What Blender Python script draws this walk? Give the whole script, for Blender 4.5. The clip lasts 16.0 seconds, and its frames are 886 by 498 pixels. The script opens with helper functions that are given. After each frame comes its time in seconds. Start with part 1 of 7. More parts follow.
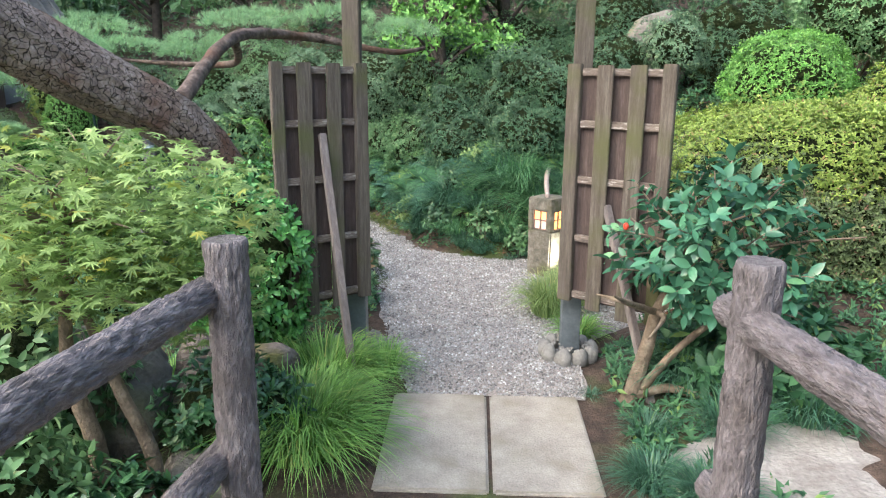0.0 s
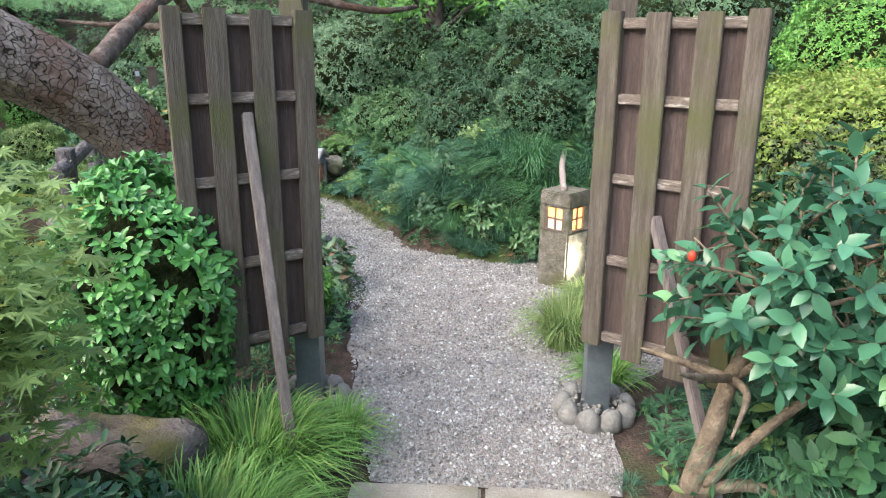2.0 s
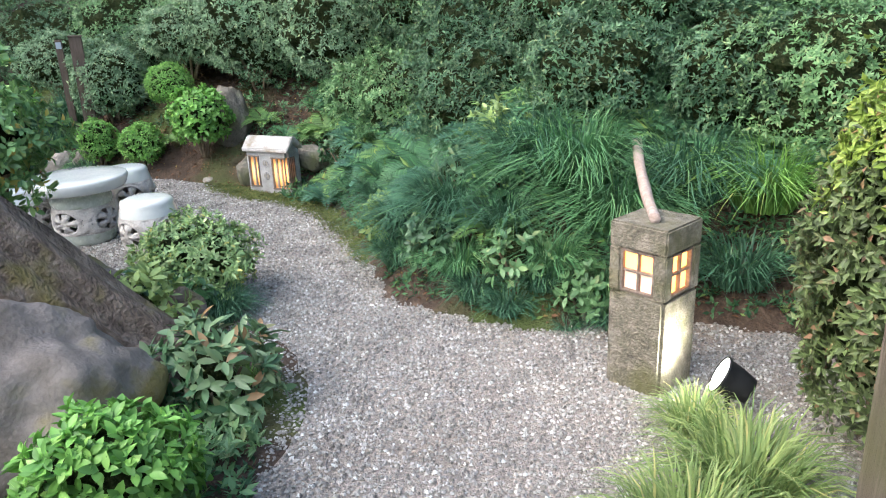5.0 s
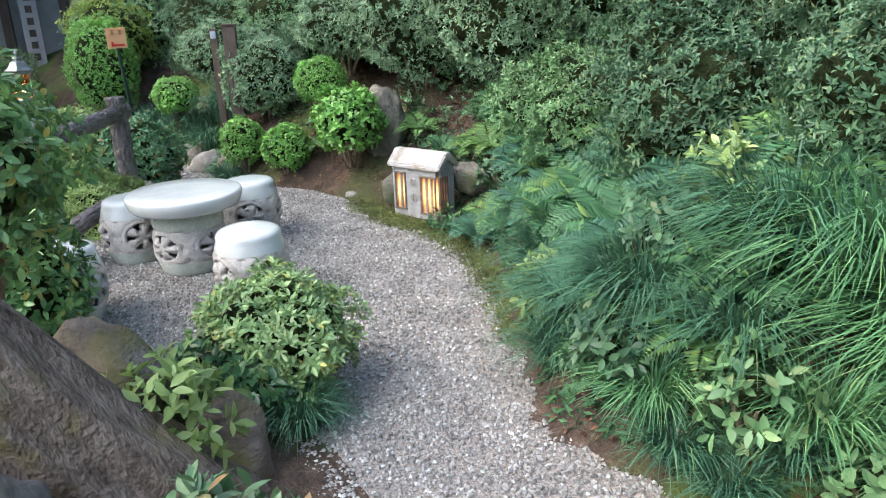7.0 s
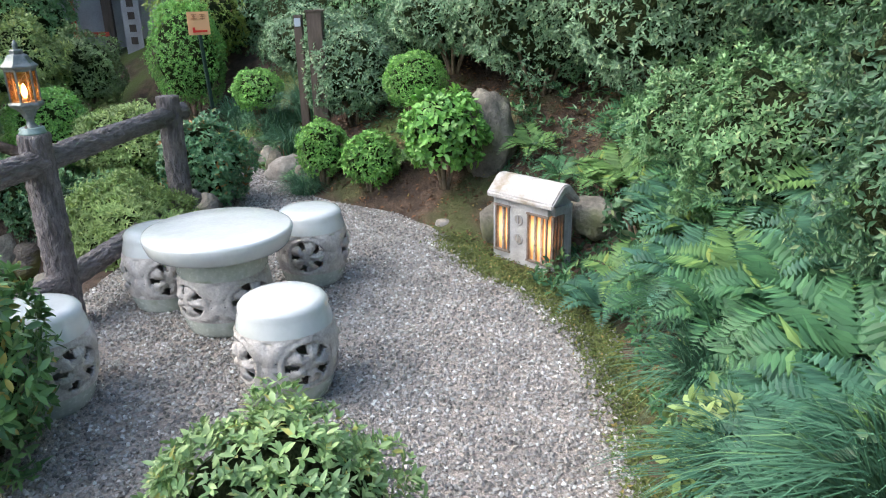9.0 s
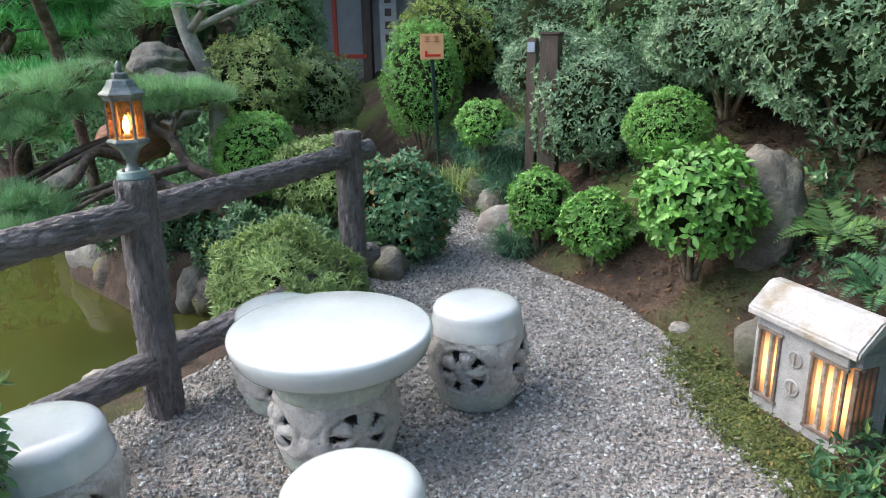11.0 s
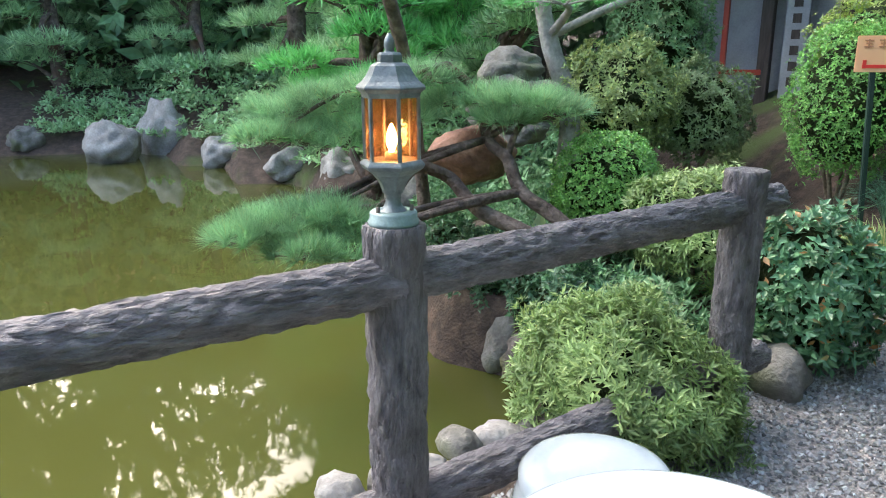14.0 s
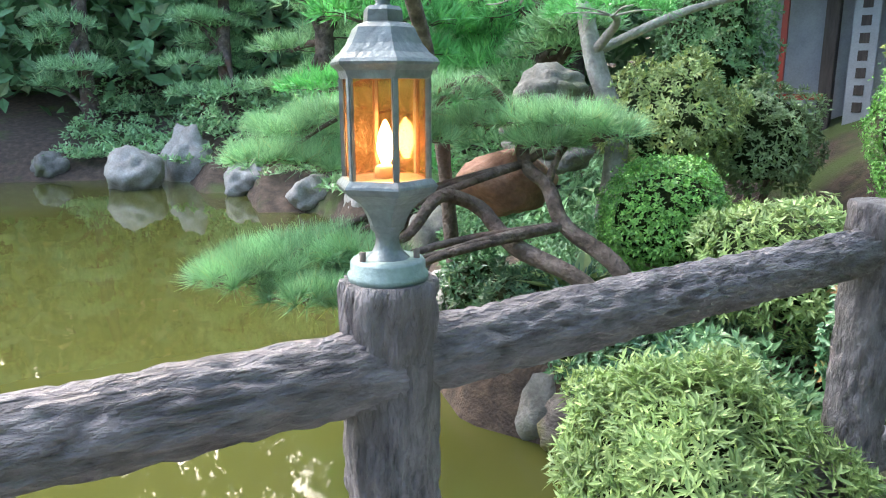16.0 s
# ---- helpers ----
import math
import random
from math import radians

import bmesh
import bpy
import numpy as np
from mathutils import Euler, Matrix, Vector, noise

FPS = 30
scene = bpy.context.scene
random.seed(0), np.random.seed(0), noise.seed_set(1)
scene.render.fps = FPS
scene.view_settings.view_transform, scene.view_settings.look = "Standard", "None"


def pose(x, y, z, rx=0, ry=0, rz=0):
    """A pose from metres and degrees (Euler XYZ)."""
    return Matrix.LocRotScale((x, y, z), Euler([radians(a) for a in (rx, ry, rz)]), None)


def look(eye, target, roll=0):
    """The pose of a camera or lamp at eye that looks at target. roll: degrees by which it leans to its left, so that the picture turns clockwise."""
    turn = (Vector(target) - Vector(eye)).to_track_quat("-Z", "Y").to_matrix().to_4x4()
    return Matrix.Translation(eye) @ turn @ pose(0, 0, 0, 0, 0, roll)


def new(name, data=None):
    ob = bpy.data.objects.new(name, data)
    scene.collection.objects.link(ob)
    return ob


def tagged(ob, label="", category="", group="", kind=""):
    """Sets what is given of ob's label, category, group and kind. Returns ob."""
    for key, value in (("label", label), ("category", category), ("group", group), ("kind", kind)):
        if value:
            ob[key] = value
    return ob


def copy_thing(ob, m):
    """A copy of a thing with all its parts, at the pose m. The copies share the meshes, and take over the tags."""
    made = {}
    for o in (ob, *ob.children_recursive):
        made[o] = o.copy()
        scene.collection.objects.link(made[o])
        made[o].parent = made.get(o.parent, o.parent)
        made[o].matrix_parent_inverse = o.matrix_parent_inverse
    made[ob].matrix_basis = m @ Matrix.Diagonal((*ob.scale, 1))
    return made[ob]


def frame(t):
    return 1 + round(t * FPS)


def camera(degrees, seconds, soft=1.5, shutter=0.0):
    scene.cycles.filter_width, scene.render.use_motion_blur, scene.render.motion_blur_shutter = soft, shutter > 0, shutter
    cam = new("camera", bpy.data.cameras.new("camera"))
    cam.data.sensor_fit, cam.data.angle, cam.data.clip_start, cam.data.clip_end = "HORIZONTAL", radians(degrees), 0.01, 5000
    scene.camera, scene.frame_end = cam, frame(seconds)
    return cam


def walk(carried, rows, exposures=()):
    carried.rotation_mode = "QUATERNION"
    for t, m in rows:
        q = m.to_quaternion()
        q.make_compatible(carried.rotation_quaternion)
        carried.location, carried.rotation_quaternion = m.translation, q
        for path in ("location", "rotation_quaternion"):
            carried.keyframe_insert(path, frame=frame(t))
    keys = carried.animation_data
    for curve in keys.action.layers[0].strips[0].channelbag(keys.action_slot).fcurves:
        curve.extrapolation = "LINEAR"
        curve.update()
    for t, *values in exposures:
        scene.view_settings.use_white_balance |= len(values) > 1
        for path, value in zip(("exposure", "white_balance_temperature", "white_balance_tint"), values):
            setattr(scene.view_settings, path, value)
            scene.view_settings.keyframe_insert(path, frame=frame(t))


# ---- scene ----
PATH = [
    (0, (0.228, -0.471, 1.975), (0.146, 1.468, 1.491), 0.4),
    (0.5, (0.169, -0.176, 1.975), (0.108, 1.758, 1.470), 0.1),
    (1, (0.194, 0.169, 1.946), (0.119, 2.097, 1.420), 0.3),
    (1.5, (0.281, 0.534, 1.923), (0.120, 2.452, 1.379), 0.2),
    (2, (0.300, 0.915, 1.883), (0.198, 2.834, 1.329), 0.4),
    (2.5, (0.328, 1.311, 1.822), (0.306, 3.209, 1.194), -0.5),
    (3, (0.363, 1.720, 1.798), (0.296, 3.612, 1.151), -0.7),
    (5.5, (0.351, 3.825, 1.630), (0.082, 5.700, 0.986), -2.5),
    (6, (0.292, 4.176, 1.581), (-0.105, 6.024, 0.928), -1.5),
    (6.5, (0.203, 4.599, 1.567), (-0.281, 6.433, 0.933), -1.8),
    (7, (0.152, 4.943, 1.602), (-0.516, 6.716, 0.964), -2),
    (7.5, (-0.018, 5.321, 1.576), (-0.790, 7.047, 0.927), -1.3),
    (8, (-0.168, 5.576, 1.586), (-0.949, 7.295, 0.926), -1.1),
    (10.5, (-0.663, 7.178, 1.564), (-2.021, 8.515, 0.957), -1.1),
    (11, (-0.881, 7.424, 1.528), (-2.367, 8.628, 0.944), -0.9),
    (11.5, (-1.019, 7.577, 1.532), (-2.651, 8.584, 0.964), -2),
    (12, (-1.076, 7.659, 1.541), (-2.830, 8.441, 0.982), -1),
    (12.5, (-1.303, 7.738, 1.520), (-3.141, 8.307, 0.976), -1.4),
    (13, (-1.583, 7.852, 1.469), (-3.461, 8.286, 0.932), -1.2),
    (13.5, (-1.859, 7.950, 1.420), (-3.746, 8.339, 0.884), -0.6),
    (14, (-2.059, 8.009, 1.385), (-3.952, 8.391, 0.865), -0.4),
    (14.5, (-2.231, 8.054, 1.355), (-4.127, 8.430, 0.839), -0.4),
    (15, (-2.481, 8.101, 1.311), (-4.371, 8.476, 0.776), -0.3),
    (15.5, (-2.591, 8.129, 1.292), (-4.495, 8.477, 0.787), -0.2),
    (16, (-2.657, 8.143, 1.281), (-4.585, 8.445, 0.842), -0.2),
]
cam = camera(62.6, 16.0, 1.1)
walk(cam, [(t, look(e, g, r)) for t, e, g, r in PATH], [(0.0, 1.90), (2.5, 1.92), (5.5, 2.06), (8.0, 2.12), (11.0, 2.0), (12.5, 2.06), (13.5, 2.40), (14.5, 2.62), (16.0, 2.95)])

# ---- world and light ----
world = bpy.data.worlds.new("sky")
scene.world = world
world.use_nodes = True
wn = world.node_tree
sky = wn.nodes.new("ShaderNodeTexSky")
sky.sky_type, sky.sun_disc = "NISHITA", False
sky.sun_elevation, sky.sun_rotation = radians(38), radians(250)
sky.air_density, sky.dust_density, sky.ozone_density = 1.0, 4.0, 1.0
wn.links.new(sky.outputs[0], wn.nodes["Background"].inputs[0])
wn.nodes["Background"].inputs[1].default_value = 0.14
sun = new("sun", bpy.data.lights.new("sun", "SUN"))
sun.data.energy, sun.data.angle, sun.data.color = 0.8, radians(40), (1.0, 0.98, 0.95)
sun.matrix_world = look((-6, -4, 12), (-1.5, 6, 0))


# ---- materials ----
def make_mat(name, stops, scale=6.0, rough=0.8, bump=0.3, bump_scale=40.0, fine=0.35, metallic=0.0, stretch=(1, 1, 1), patch=None, spec=0.5, coat=0.0):
    """Noise-mottled surface: stops are (position, colour); patch is (colour, scale, low, high) for large stains."""
    m = bpy.data.materials.new(name)
    m.use_nodes = True
    nt = m.node_tree
    b = nt.nodes["Principled BSDF"]
    tc = nt.nodes.new("ShaderNodeTexCoord")
    mp = nt.nodes.new("ShaderNodeMapping")
    mp.inputs["Scale"].default_value = stretch
    nt.links.new(tc.outputs["Object"], mp.inputs[0])
    n1 = nt.nodes.new("ShaderNodeTexNoise")
    n1.inputs["Scale"].default_value, n1.inputs["Detail"].default_value, n1.inputs["Roughness"].default_value = scale, 6, 0.65
    nt.links.new(mp.outputs[0], n1.inputs[0])
    ramp = nt.nodes.new("ShaderNodeValToRGB")
    els = ramp.color_ramp.elements
    while len(els) < len(stops):
        els.new(0.5)
    for e, (p, c) in zip(els, stops):
        e.position, e.color = p, (*c, 1)
    nt.links.new(n1.outputs[0], ramp.inputs[0])
    out = ramp.outputs[0]
    n2 = nt.nodes.new("ShaderNodeTexNoise")
    n2.inputs["Scale"].default_value, n2.inputs["Detail"].default_value = bump_scale, 5
    nt.links.new(mp.outputs[0], n2.inputs[0])
    mul = nt.nodes.new("ShaderNodeMix")
    mul.data_type, mul.blend_type = "RGBA", "OVERLAY"
    mul.inputs[0].default_value = fine
    nt.links.new(out, mul.inputs[6])
    nt.links.new(n2.outputs[0], mul.inputs[7])
    out = mul.outputs[2]
    if patch:
        n3 = nt.nodes.new("ShaderNodeTexNoise")
        n3.inputs["Scale"].default_value, n3.inputs["Detail"].default_value = patch[1], 4
        nt.links.new(tc.outputs["Object"], n3.inputs[0])
        mr = nt.nodes.new("ShaderNodeMapRange")
        mr.inputs[1].default_value, mr.inputs[2].default_value = patch[2], patch[3]
        nt.links.new(n3.outputs[0], mr.inputs[0])
        mx = nt.nodes.new("ShaderNodeMix")
        mx.data_type = "RGBA"
        mx.inputs[7].default_value = (*patch[0], 1)
        nt.links.new(mr.outputs[0], mx.inputs[0])
        nt.links.new(out, mx.inputs[6])
        out = mx.outputs[2]
    nt.links.new(out, b.inputs["Base Color"])
    rr = nt.nodes.new("ShaderNodeMapRange")
    rr.inputs[3].default_value, rr.inputs[4].default_value = max(0.03, rough - 0.12), min(1, rough + 0.12)
    nt.links.new(n2.outputs[0], rr.inputs[0])
    nt.links.new(rr.outputs[0], b.inputs["Roughness"])
    b.inputs["Metallic"].default_value = metallic
    b.inputs["Specular IOR Level"].default_value = spec
    b.inputs["Coat Weight"].default_value = coat
    if bump:
        add = nt.nodes.new("ShaderNodeMath")
        nt.links.new(n1.outputs[0], add.inputs[0])
        nt.links.new(n2.outputs[0], add.inputs[1])
        bp = nt.nodes.new("ShaderNodeBump")
        bp.inputs["Strength"].default_value, bp.inputs["Distance"].default_value = bump, 0.02
        nt.links.new(add.outputs[0], bp.inputs["Height"])
        nt.links.new(bp.outputs[0], b.inputs["Normal"])
    return m


def leaf_mat(name, c1, c2, c3=None, rough=0.45, trans=0.25, lift=1.55):
    """Leaves: each one its own tint between c1 and c2, a few of c3."""
    m = bpy.data.materials.new(name)
    m.use_nodes = True
    nt = m.node_tree
    b = nt.nodes["Principled BSDF"]
    g = nt.nodes.new("ShaderNodeNewGeometry")
    ramp = nt.nodes.new("ShaderNodeValToRGB")
    els = ramp.color_ramp.elements
    c1, c2, c3 = [c and (min(c[0] * lift * 0.9, 0.8), min(c[1] * lift, 0.8), min(c[2] * lift * (1.32 if c[1] > c[0] else 1), 0.8)) for c in (c1, c2, c3)]
    els[0].color, els[1].color = (*c1, 1), (*c2, 1)
    if c3:
        els[1].position = 0.93
        e = els.new(0.97)
        e.color = (*c3, 1)
    nt.links.new(g.outputs["Random Per Island"], ramp.inputs[0])
    tc = nt.nodes.new("ShaderNodeTexCoord")
    n = nt.nodes.new("ShaderNodeTexNoise")
    n.inputs["Scale"].default_value, n.inputs["Detail"].default_value = 5, 3
    nt.links.new(tc.outputs["Object"], n.inputs[0])
    mr = nt.nodes.new("ShaderNodeMapRange")
    mr.inputs[1].default_value, mr.inputs[2].default_value = 0.3, 0.7
    mr.inputs[3].default_value, mr.inputs[4].default_value = 0.72, 1.25
    nt.links.new(n.outputs[0], mr.inputs[0])
    sc = nt.nodes.new("ShaderNodeVectorMath")
    sc.operation = "SCALE"
    nt.links.new(ramp.outputs[0], sc.inputs[0])
    nt.links.new(mr.outputs[0], sc.inputs[3])
    nt.links.new(sc.outputs[0], b.inputs["Base Color"])
    b.inputs["Roughness"].default_value = rough
    if trans:
        tr = nt.nodes.new("ShaderNodeBsdfTranslucent")
        nt.links.new(sc.outputs[0], tr.inputs[0])
        ms = nt.nodes.new("ShaderNodeMixShader")
        ms.inputs[0].default_value = trans
        nt.links.new(b.outputs[0], ms.inputs[1])
        nt.links.new(tr.outputs[0], ms.inputs[2])
        nt.links.new(ms.outputs[0], nt.nodes["Material Output"].inputs[0])
    return m


def glow_mat(name, colour, strength):
    m = bpy.data.materials.new(name)
    m.use_nodes = True
    b = m.node_tree.nodes["Principled BSDF"]
    b.inputs["Base Color"].default_value = (*colour, 1)
    b.inputs["Emission Color"].default_value = (*colour, 1)
    b.inputs["Emission Strength"].default_value = strength
    return m


def plain_mat(name, colour, rough=0.5, metallic=0.0, trans=0.0, ior=1.45):
    m = bpy.data.materials.new(name)
    m.use_nodes = True
    b = m.node_tree.nodes["Principled BSDF"]
    b.inputs["Base Color"].default_value = (*colour, 1)
    b.inputs["Roughness"].default_value, b.inputs["Metallic"].default_value = rough, metallic
    b.inputs["Transmission Weight"].default_value, b.inputs["IOR"].default_value = trans, ior
    return m


SOIL = make_mat("soil", [(0.3, (0.028, 0.019, 0.014)), (0.5, (0.065, 0.043, 0.031)), (0.7, (0.12, 0.083, 0.06))], 9, 0.95, 0.9, 60, 0.5, patch=((0.07, 0.10, 0.025), 1.1, 0.52, 0.66))
GRAVEL = make_mat("gravel_bed", [(0.3, (0.20, 0.175, 0.155)), (0.5, (0.36, 0.325, 0.30)), (0.72, (0.52, 0.48, 0.455))], 70, 0.9, 0.8, 160, 0.6, patch=((0.20, 0.155, 0.115), 0.8, 0.55, 0.8))
STONE = make_mat("garden_rock", [(0.3, (0.08, 0.075, 0.06)), (0.5, (0.16, 0.15, 0.13)), (0.75, (0.30, 0.285, 0.26))], 5, 0.9, 0.7, 45, 0.4, patch=((0.11, 0.125, 0.05), 2.5, 0.52, 0.7))
DARKROCK = make_mat("brown_rock", [(0.3, (0.07, 0.058, 0.052)), (0.5, (0.145, 0.12, 0.105)), (0.75, (0.25, 0.22, 0.20))], 4, 0.9, 0.9, 38, 0.4, stretch=(1, 1, 2.2), patch=((0.15, 0.14, 0.04), 3.0, 0.47, 0.62))
SLATEROCK = make_mat("slate_rock", [(0.3, (0.10, 0.088, 0.08)), (0.5, (0.17, 0.152, 0.142)), (0.75, (0.26, 0.24, 0.23))], 3, 0.85, 0.4, 60, 0.35, patch=((0.15, 0.13, 0.05), 3.0, 0.58, 0.68))
PALEROCK = make_mat("pale_rock", [(0.3, (0.20, 0.18, 0.16)), (0.55, (0.33, 0.31, 0.285)), (0.8, (0.48, 0.46, 0.43))], 6, 0.85, 0.6, 40, 0.4)
REDROCK = make_mat("red_rock", [(0.3, (0.13, 0.06, 0.04)), (0.55, (0.28, 0.14, 0.10)), (0.8, (0.42, 0.27, 0.22))], 6, 0.8, 0.6, 40, 0.4)
SLAB = make_mat("slab_stone", [(0.3, (0.26, 0.23, 0.19)), (0.55, (0.37, 0.34, 0.29)), (0.8, (0.48, 0.45, 0.40))], 4, 0.85, 0.35, 90, 0.35, patch=((0.22, 0.20, 0.14), 3.0, 0.5, 0.75))
PEBBLE = make_mat("pebble", [(0.3, (0.14, 0.135, 0.12)), (0.6, (0.25, 0.24, 0.22)), (0.8, (0.36, 0.35, 0.33))], 9, 0.75, 0.3, 60)
LOG = make_mat("log_concrete", [(0.25, (0.05, 0.042, 0.045)), (0.47, (0.17, 0.152, 0.158)), (0.72, (0.27, 0.25, 0.26))], 40, 0.66, 1.0, 130, 0.35, stretch=(1, 1, 0.30), patch=((0.11, 0.095, 0.09), 3, 0.5, 0.7))
WOOD = make_mat("weathered_wood", [(0.25, (0.062, 0.050, 0.040)), (0.5, (0.115, 0.096, 0.077)), (0.8, (0.20, 0.175, 0.15))], 9, 0.85, 0.5, 70, 0.5, stretch=(6, 6, 0.5), patch=((0.10, 0.105, 0.045), 2.4, 0.5, 0.68))
WOODRED = make_mat("brown_board", [(0.25, (0.046, 0.031, 0.027)), (0.55, (0.085, 0.060, 0.053)), (0.85, (0.17, 0.135, 0.12))], 8, 0.8, 0.4, 70, 0.5, stretch=(6, 6, 0.5))
BATTEN = make_mat("peeling_batten", [(0.35, (0.11, 0.085, 0.07)), (0.55, (0.20, 0.165, 0.14)), (0.68, (0.45, 0.42, 0.38))], 22, 0.85, 0.4, 90, 0.5, stretch=(0.6, 3, 3))
PROP = make_mat("prop_wood", [(0.25, (0.12, 0.10, 0.095)), (0.55, (0.21, 0.18, 0.17)), (0.85, (0.36, 0.32, 0.30))], 8, 0.8, 0.4, 80, 0.4, stretch=(5, 5, 0.4))
SLEEVE = make_mat("grey_sleeve", [(0.3, (0.10, 0.12, 0.13)), (0.7, (0.19, 0.22, 0.235))], 7, 0.45, 0.1, 60, 0.2, metallic=0.3)
GLAZE = make_mat("white_glaze", [(0.3, (0.53, 0.58, 0.595)), (0.7, (0.61, 0.65, 0.665))], 5, 0.16, 0.05, 60, 0.08, patch=((0.50, 0.55, 0.51), 6, 0.55, 0.8), coat=0.3)
CELADON = make_mat("celadon_glaze", [(0.3, (0.40, 0.46, 0.42)), (0.7, (0.58, 0.63, 0.59))], 7, 0.25, 0.1, 60, 0.2, patch=((0.26, 0.32, 0.20), 7, 0.58, 0.72), coat=0.2)
BISQUE = make_mat("carved_band", [(0.3, (0.30, 0.285, 0.275)), (0.55, (0.48, 0.465, 0.455)), (0.8, (0.62, 0.61, 0.60))], 14, 0.6, 0.25, 90, 0.35)
LANTERN = make_mat("lantern_stone", [(0.3, (0.10, 0.095, 0.075)), (0.5, (0.185, 0.17, 0.135)), (0.75, (0.31, 0.29, 0.25))], 14, 0.95, 0.8, 90, 0.5, patch=((0.12, 0.12, 0.05), 4, 0.48, 0.68))
HOUSESTONE = make_mat("house_stone", [(0.3, (0.28, 0.28, 0.28)), (0.6, (0.42, 0.43, 0.44)), (0.8, (0.52, 0.53, 0.55))], 9, 0.9, 0.3, 120, 0.3)
ROOFSTONE = make_mat("house_roof", [(0.3, (0.36, 0.35, 0.34)), (0.6, (0.52, 0.51, 0.51)), (0.8, (0.64, 0.63, 0.63))], 12, 0.9, 0.3, 120, 0.3, patch=((0.30, 0.26, 0.20), 8, 0.52, 0.68))
FRAMEWOOD = make_mat("window_wood", [(0.3, (0.10, 0.08, 0.07)), (0.7, (0.25, 0.20, 0.17))], 20, 0.8, 0.2, 90)
LAMPMETAL = make_mat("verdigris_metal", [(0.3, (0.09, 0.105, 0.11)), (0.55, (0.16, 0.19, 0.195)), (0.8, (0.25, 0.30, 0.30))], 18, 0.42, 0.15, 90, 0.3, metallic=0.35)
GREENMETAL = make_mat("green_metal", [(0.3, (0.16, 0.23, 0.22)), (0.7, (0.25, 0.33, 0.32))], 18, 0.5, 0.15, 90, 0.3, metallic=0.2)
PINEBARK = make_mat("pine_bark", [(0.3, (0.03, 0.022, 0.018)), (0.5, (0.11, 0.08, 0.065)), (0.75, (0.24, 0.19, 0.165))], 10, 0.95, 1.0, 34, 0.5, patch=((0.13, 0.065, 0.04), 2.2, 0.5, 0.7))
def bark_mat(name):
    """Plated pine bark: plates between dark cracks."""
    m = make_mat(name, [(0.3, (0.12, 0.09, 0.075)), (0.5, (0.24, 0.185, 0.155)), (0.75, (0.40, 0.34, 0.30))], 9, 0.95, 0.6, 60, 0.5, patch=((0.17, 0.085, 0.055), 2.2, 0.5, 0.7))
    nt = m.node_tree
    b = nt.nodes["Principled BSDF"]
    tc = nt.nodes.new("ShaderNodeTexCoord")
    nz = nt.nodes.new("ShaderNodeTexNoise")
    nz.inputs["Scale"].default_value = 7
    nt.links.new(tc.outputs["Object"], nz.inputs[0])
    wob = nt.nodes.new("ShaderNodeVectorMath")
    wob.operation = "MULTIPLY_ADD"
    wob.inputs[1].default_value = (0.16, 0.16, 0.16)
    nt.links.new(nz.outputs["Color"], wob.inputs[0])
    nt.links.new(tc.outputs["Object"], wob.inputs[2])
    vo = nt.nodes.new("ShaderNodeTexVoronoi")
    vo.feature = "DISTANCE_TO_EDGE"
    vo.inputs["Scale"].default_value = 20
    nt.links.new(wob.outputs[0], vo.inputs["Vector"])
    mr = nt.nodes.new("ShaderNodeMapRange")
    mr.inputs[1].default_value, mr.inputs[2].default_value = 0.0, 0.05
    nt.links.new(vo.outputs[0], mr.inputs[0])
    old = b.inputs["Base Color"].links[0].from_socket
    mx = nt.nodes.new("ShaderNodeMix")
    mx.data_type = "RGBA"
    mx.inputs[6].default_value = (0.03, 0.022, 0.018, 1)
    nt.links.new(mr.outputs[0], mx.inputs[0])
    nt.links.new(old, mx.inputs[7])
    nt.links.new(mx.outputs[2], b.inputs["Base Color"])
    bp = nt.nodes.new("ShaderNodeBump")
    bp.inputs["Strength"].default_value, bp.inputs["Distance"].default_value = 1.0, 0.05
    nt.links.new(mr.outputs[0], bp.inputs["Height"])
    nt.links.new(b.inputs["Normal"].links[0].from_socket, bp.inputs["Normal"])
    nt.links.new(bp.outputs[0], b.inputs["Normal"])
    return m


OLDBARK = bark_mat("old_pine_bark")
ROOTWOOD = make_mat("weathered_root", [(0.3, (0.06, 0.045, 0.036)), (0.5, (0.15, 0.118, 0.098)), (0.75, (0.26, 0.22, 0.19))], 12, 0.9, 1.0, 55, 0.5, stretch=(0.7, 1.5, 0.9), patch=((0.15, 0.135, 0.04), 3.5, 0.52, 0.66))
BARK = make_mat("shrub_bark", [(0.3, (0.10, 0.075, 0.05)), (0.55, (0.22, 0.17, 0.12)), (0.8, (0.36, 0.30, 0.23))], 14, 0.9, 0.6, 60)
DARKBARK = make_mat("dark_bark", [(0.3, (0.03, 0.024, 0.02)), (0.6, (0.075, 0.06, 0.05))], 12, 0.95, 0.7, 50)
PALEBARK = make_mat("pale_stem", [(0.3, (0.28, 0.21, 0.18)), (0.6, (0.42, 0.34, 0.31))], 14, 0.8, 0.3, 60)
# Near-black green that stands for the shade inside a shrub
INNER = make_mat("inner_shade", [(0.35, (0.014, 0.022, 0.008)), (0.55, (0.03, 0.042, 0.016)), (0.75, (0.06, 0.06, 0.03))], 30, 1.0, 1.0, 60, 0.5, spec=0.1)
BLACK = plain_mat("black_metal", (0.02, 0.022, 0.025), 0.4)
PLASTER = make_mat("plaster", [(0.3, (0.26, 0.26, 0.27)), (0.7, (0.36, 0.36, 0.37))], 3, 0.9, 0.1, 60, 0.2)
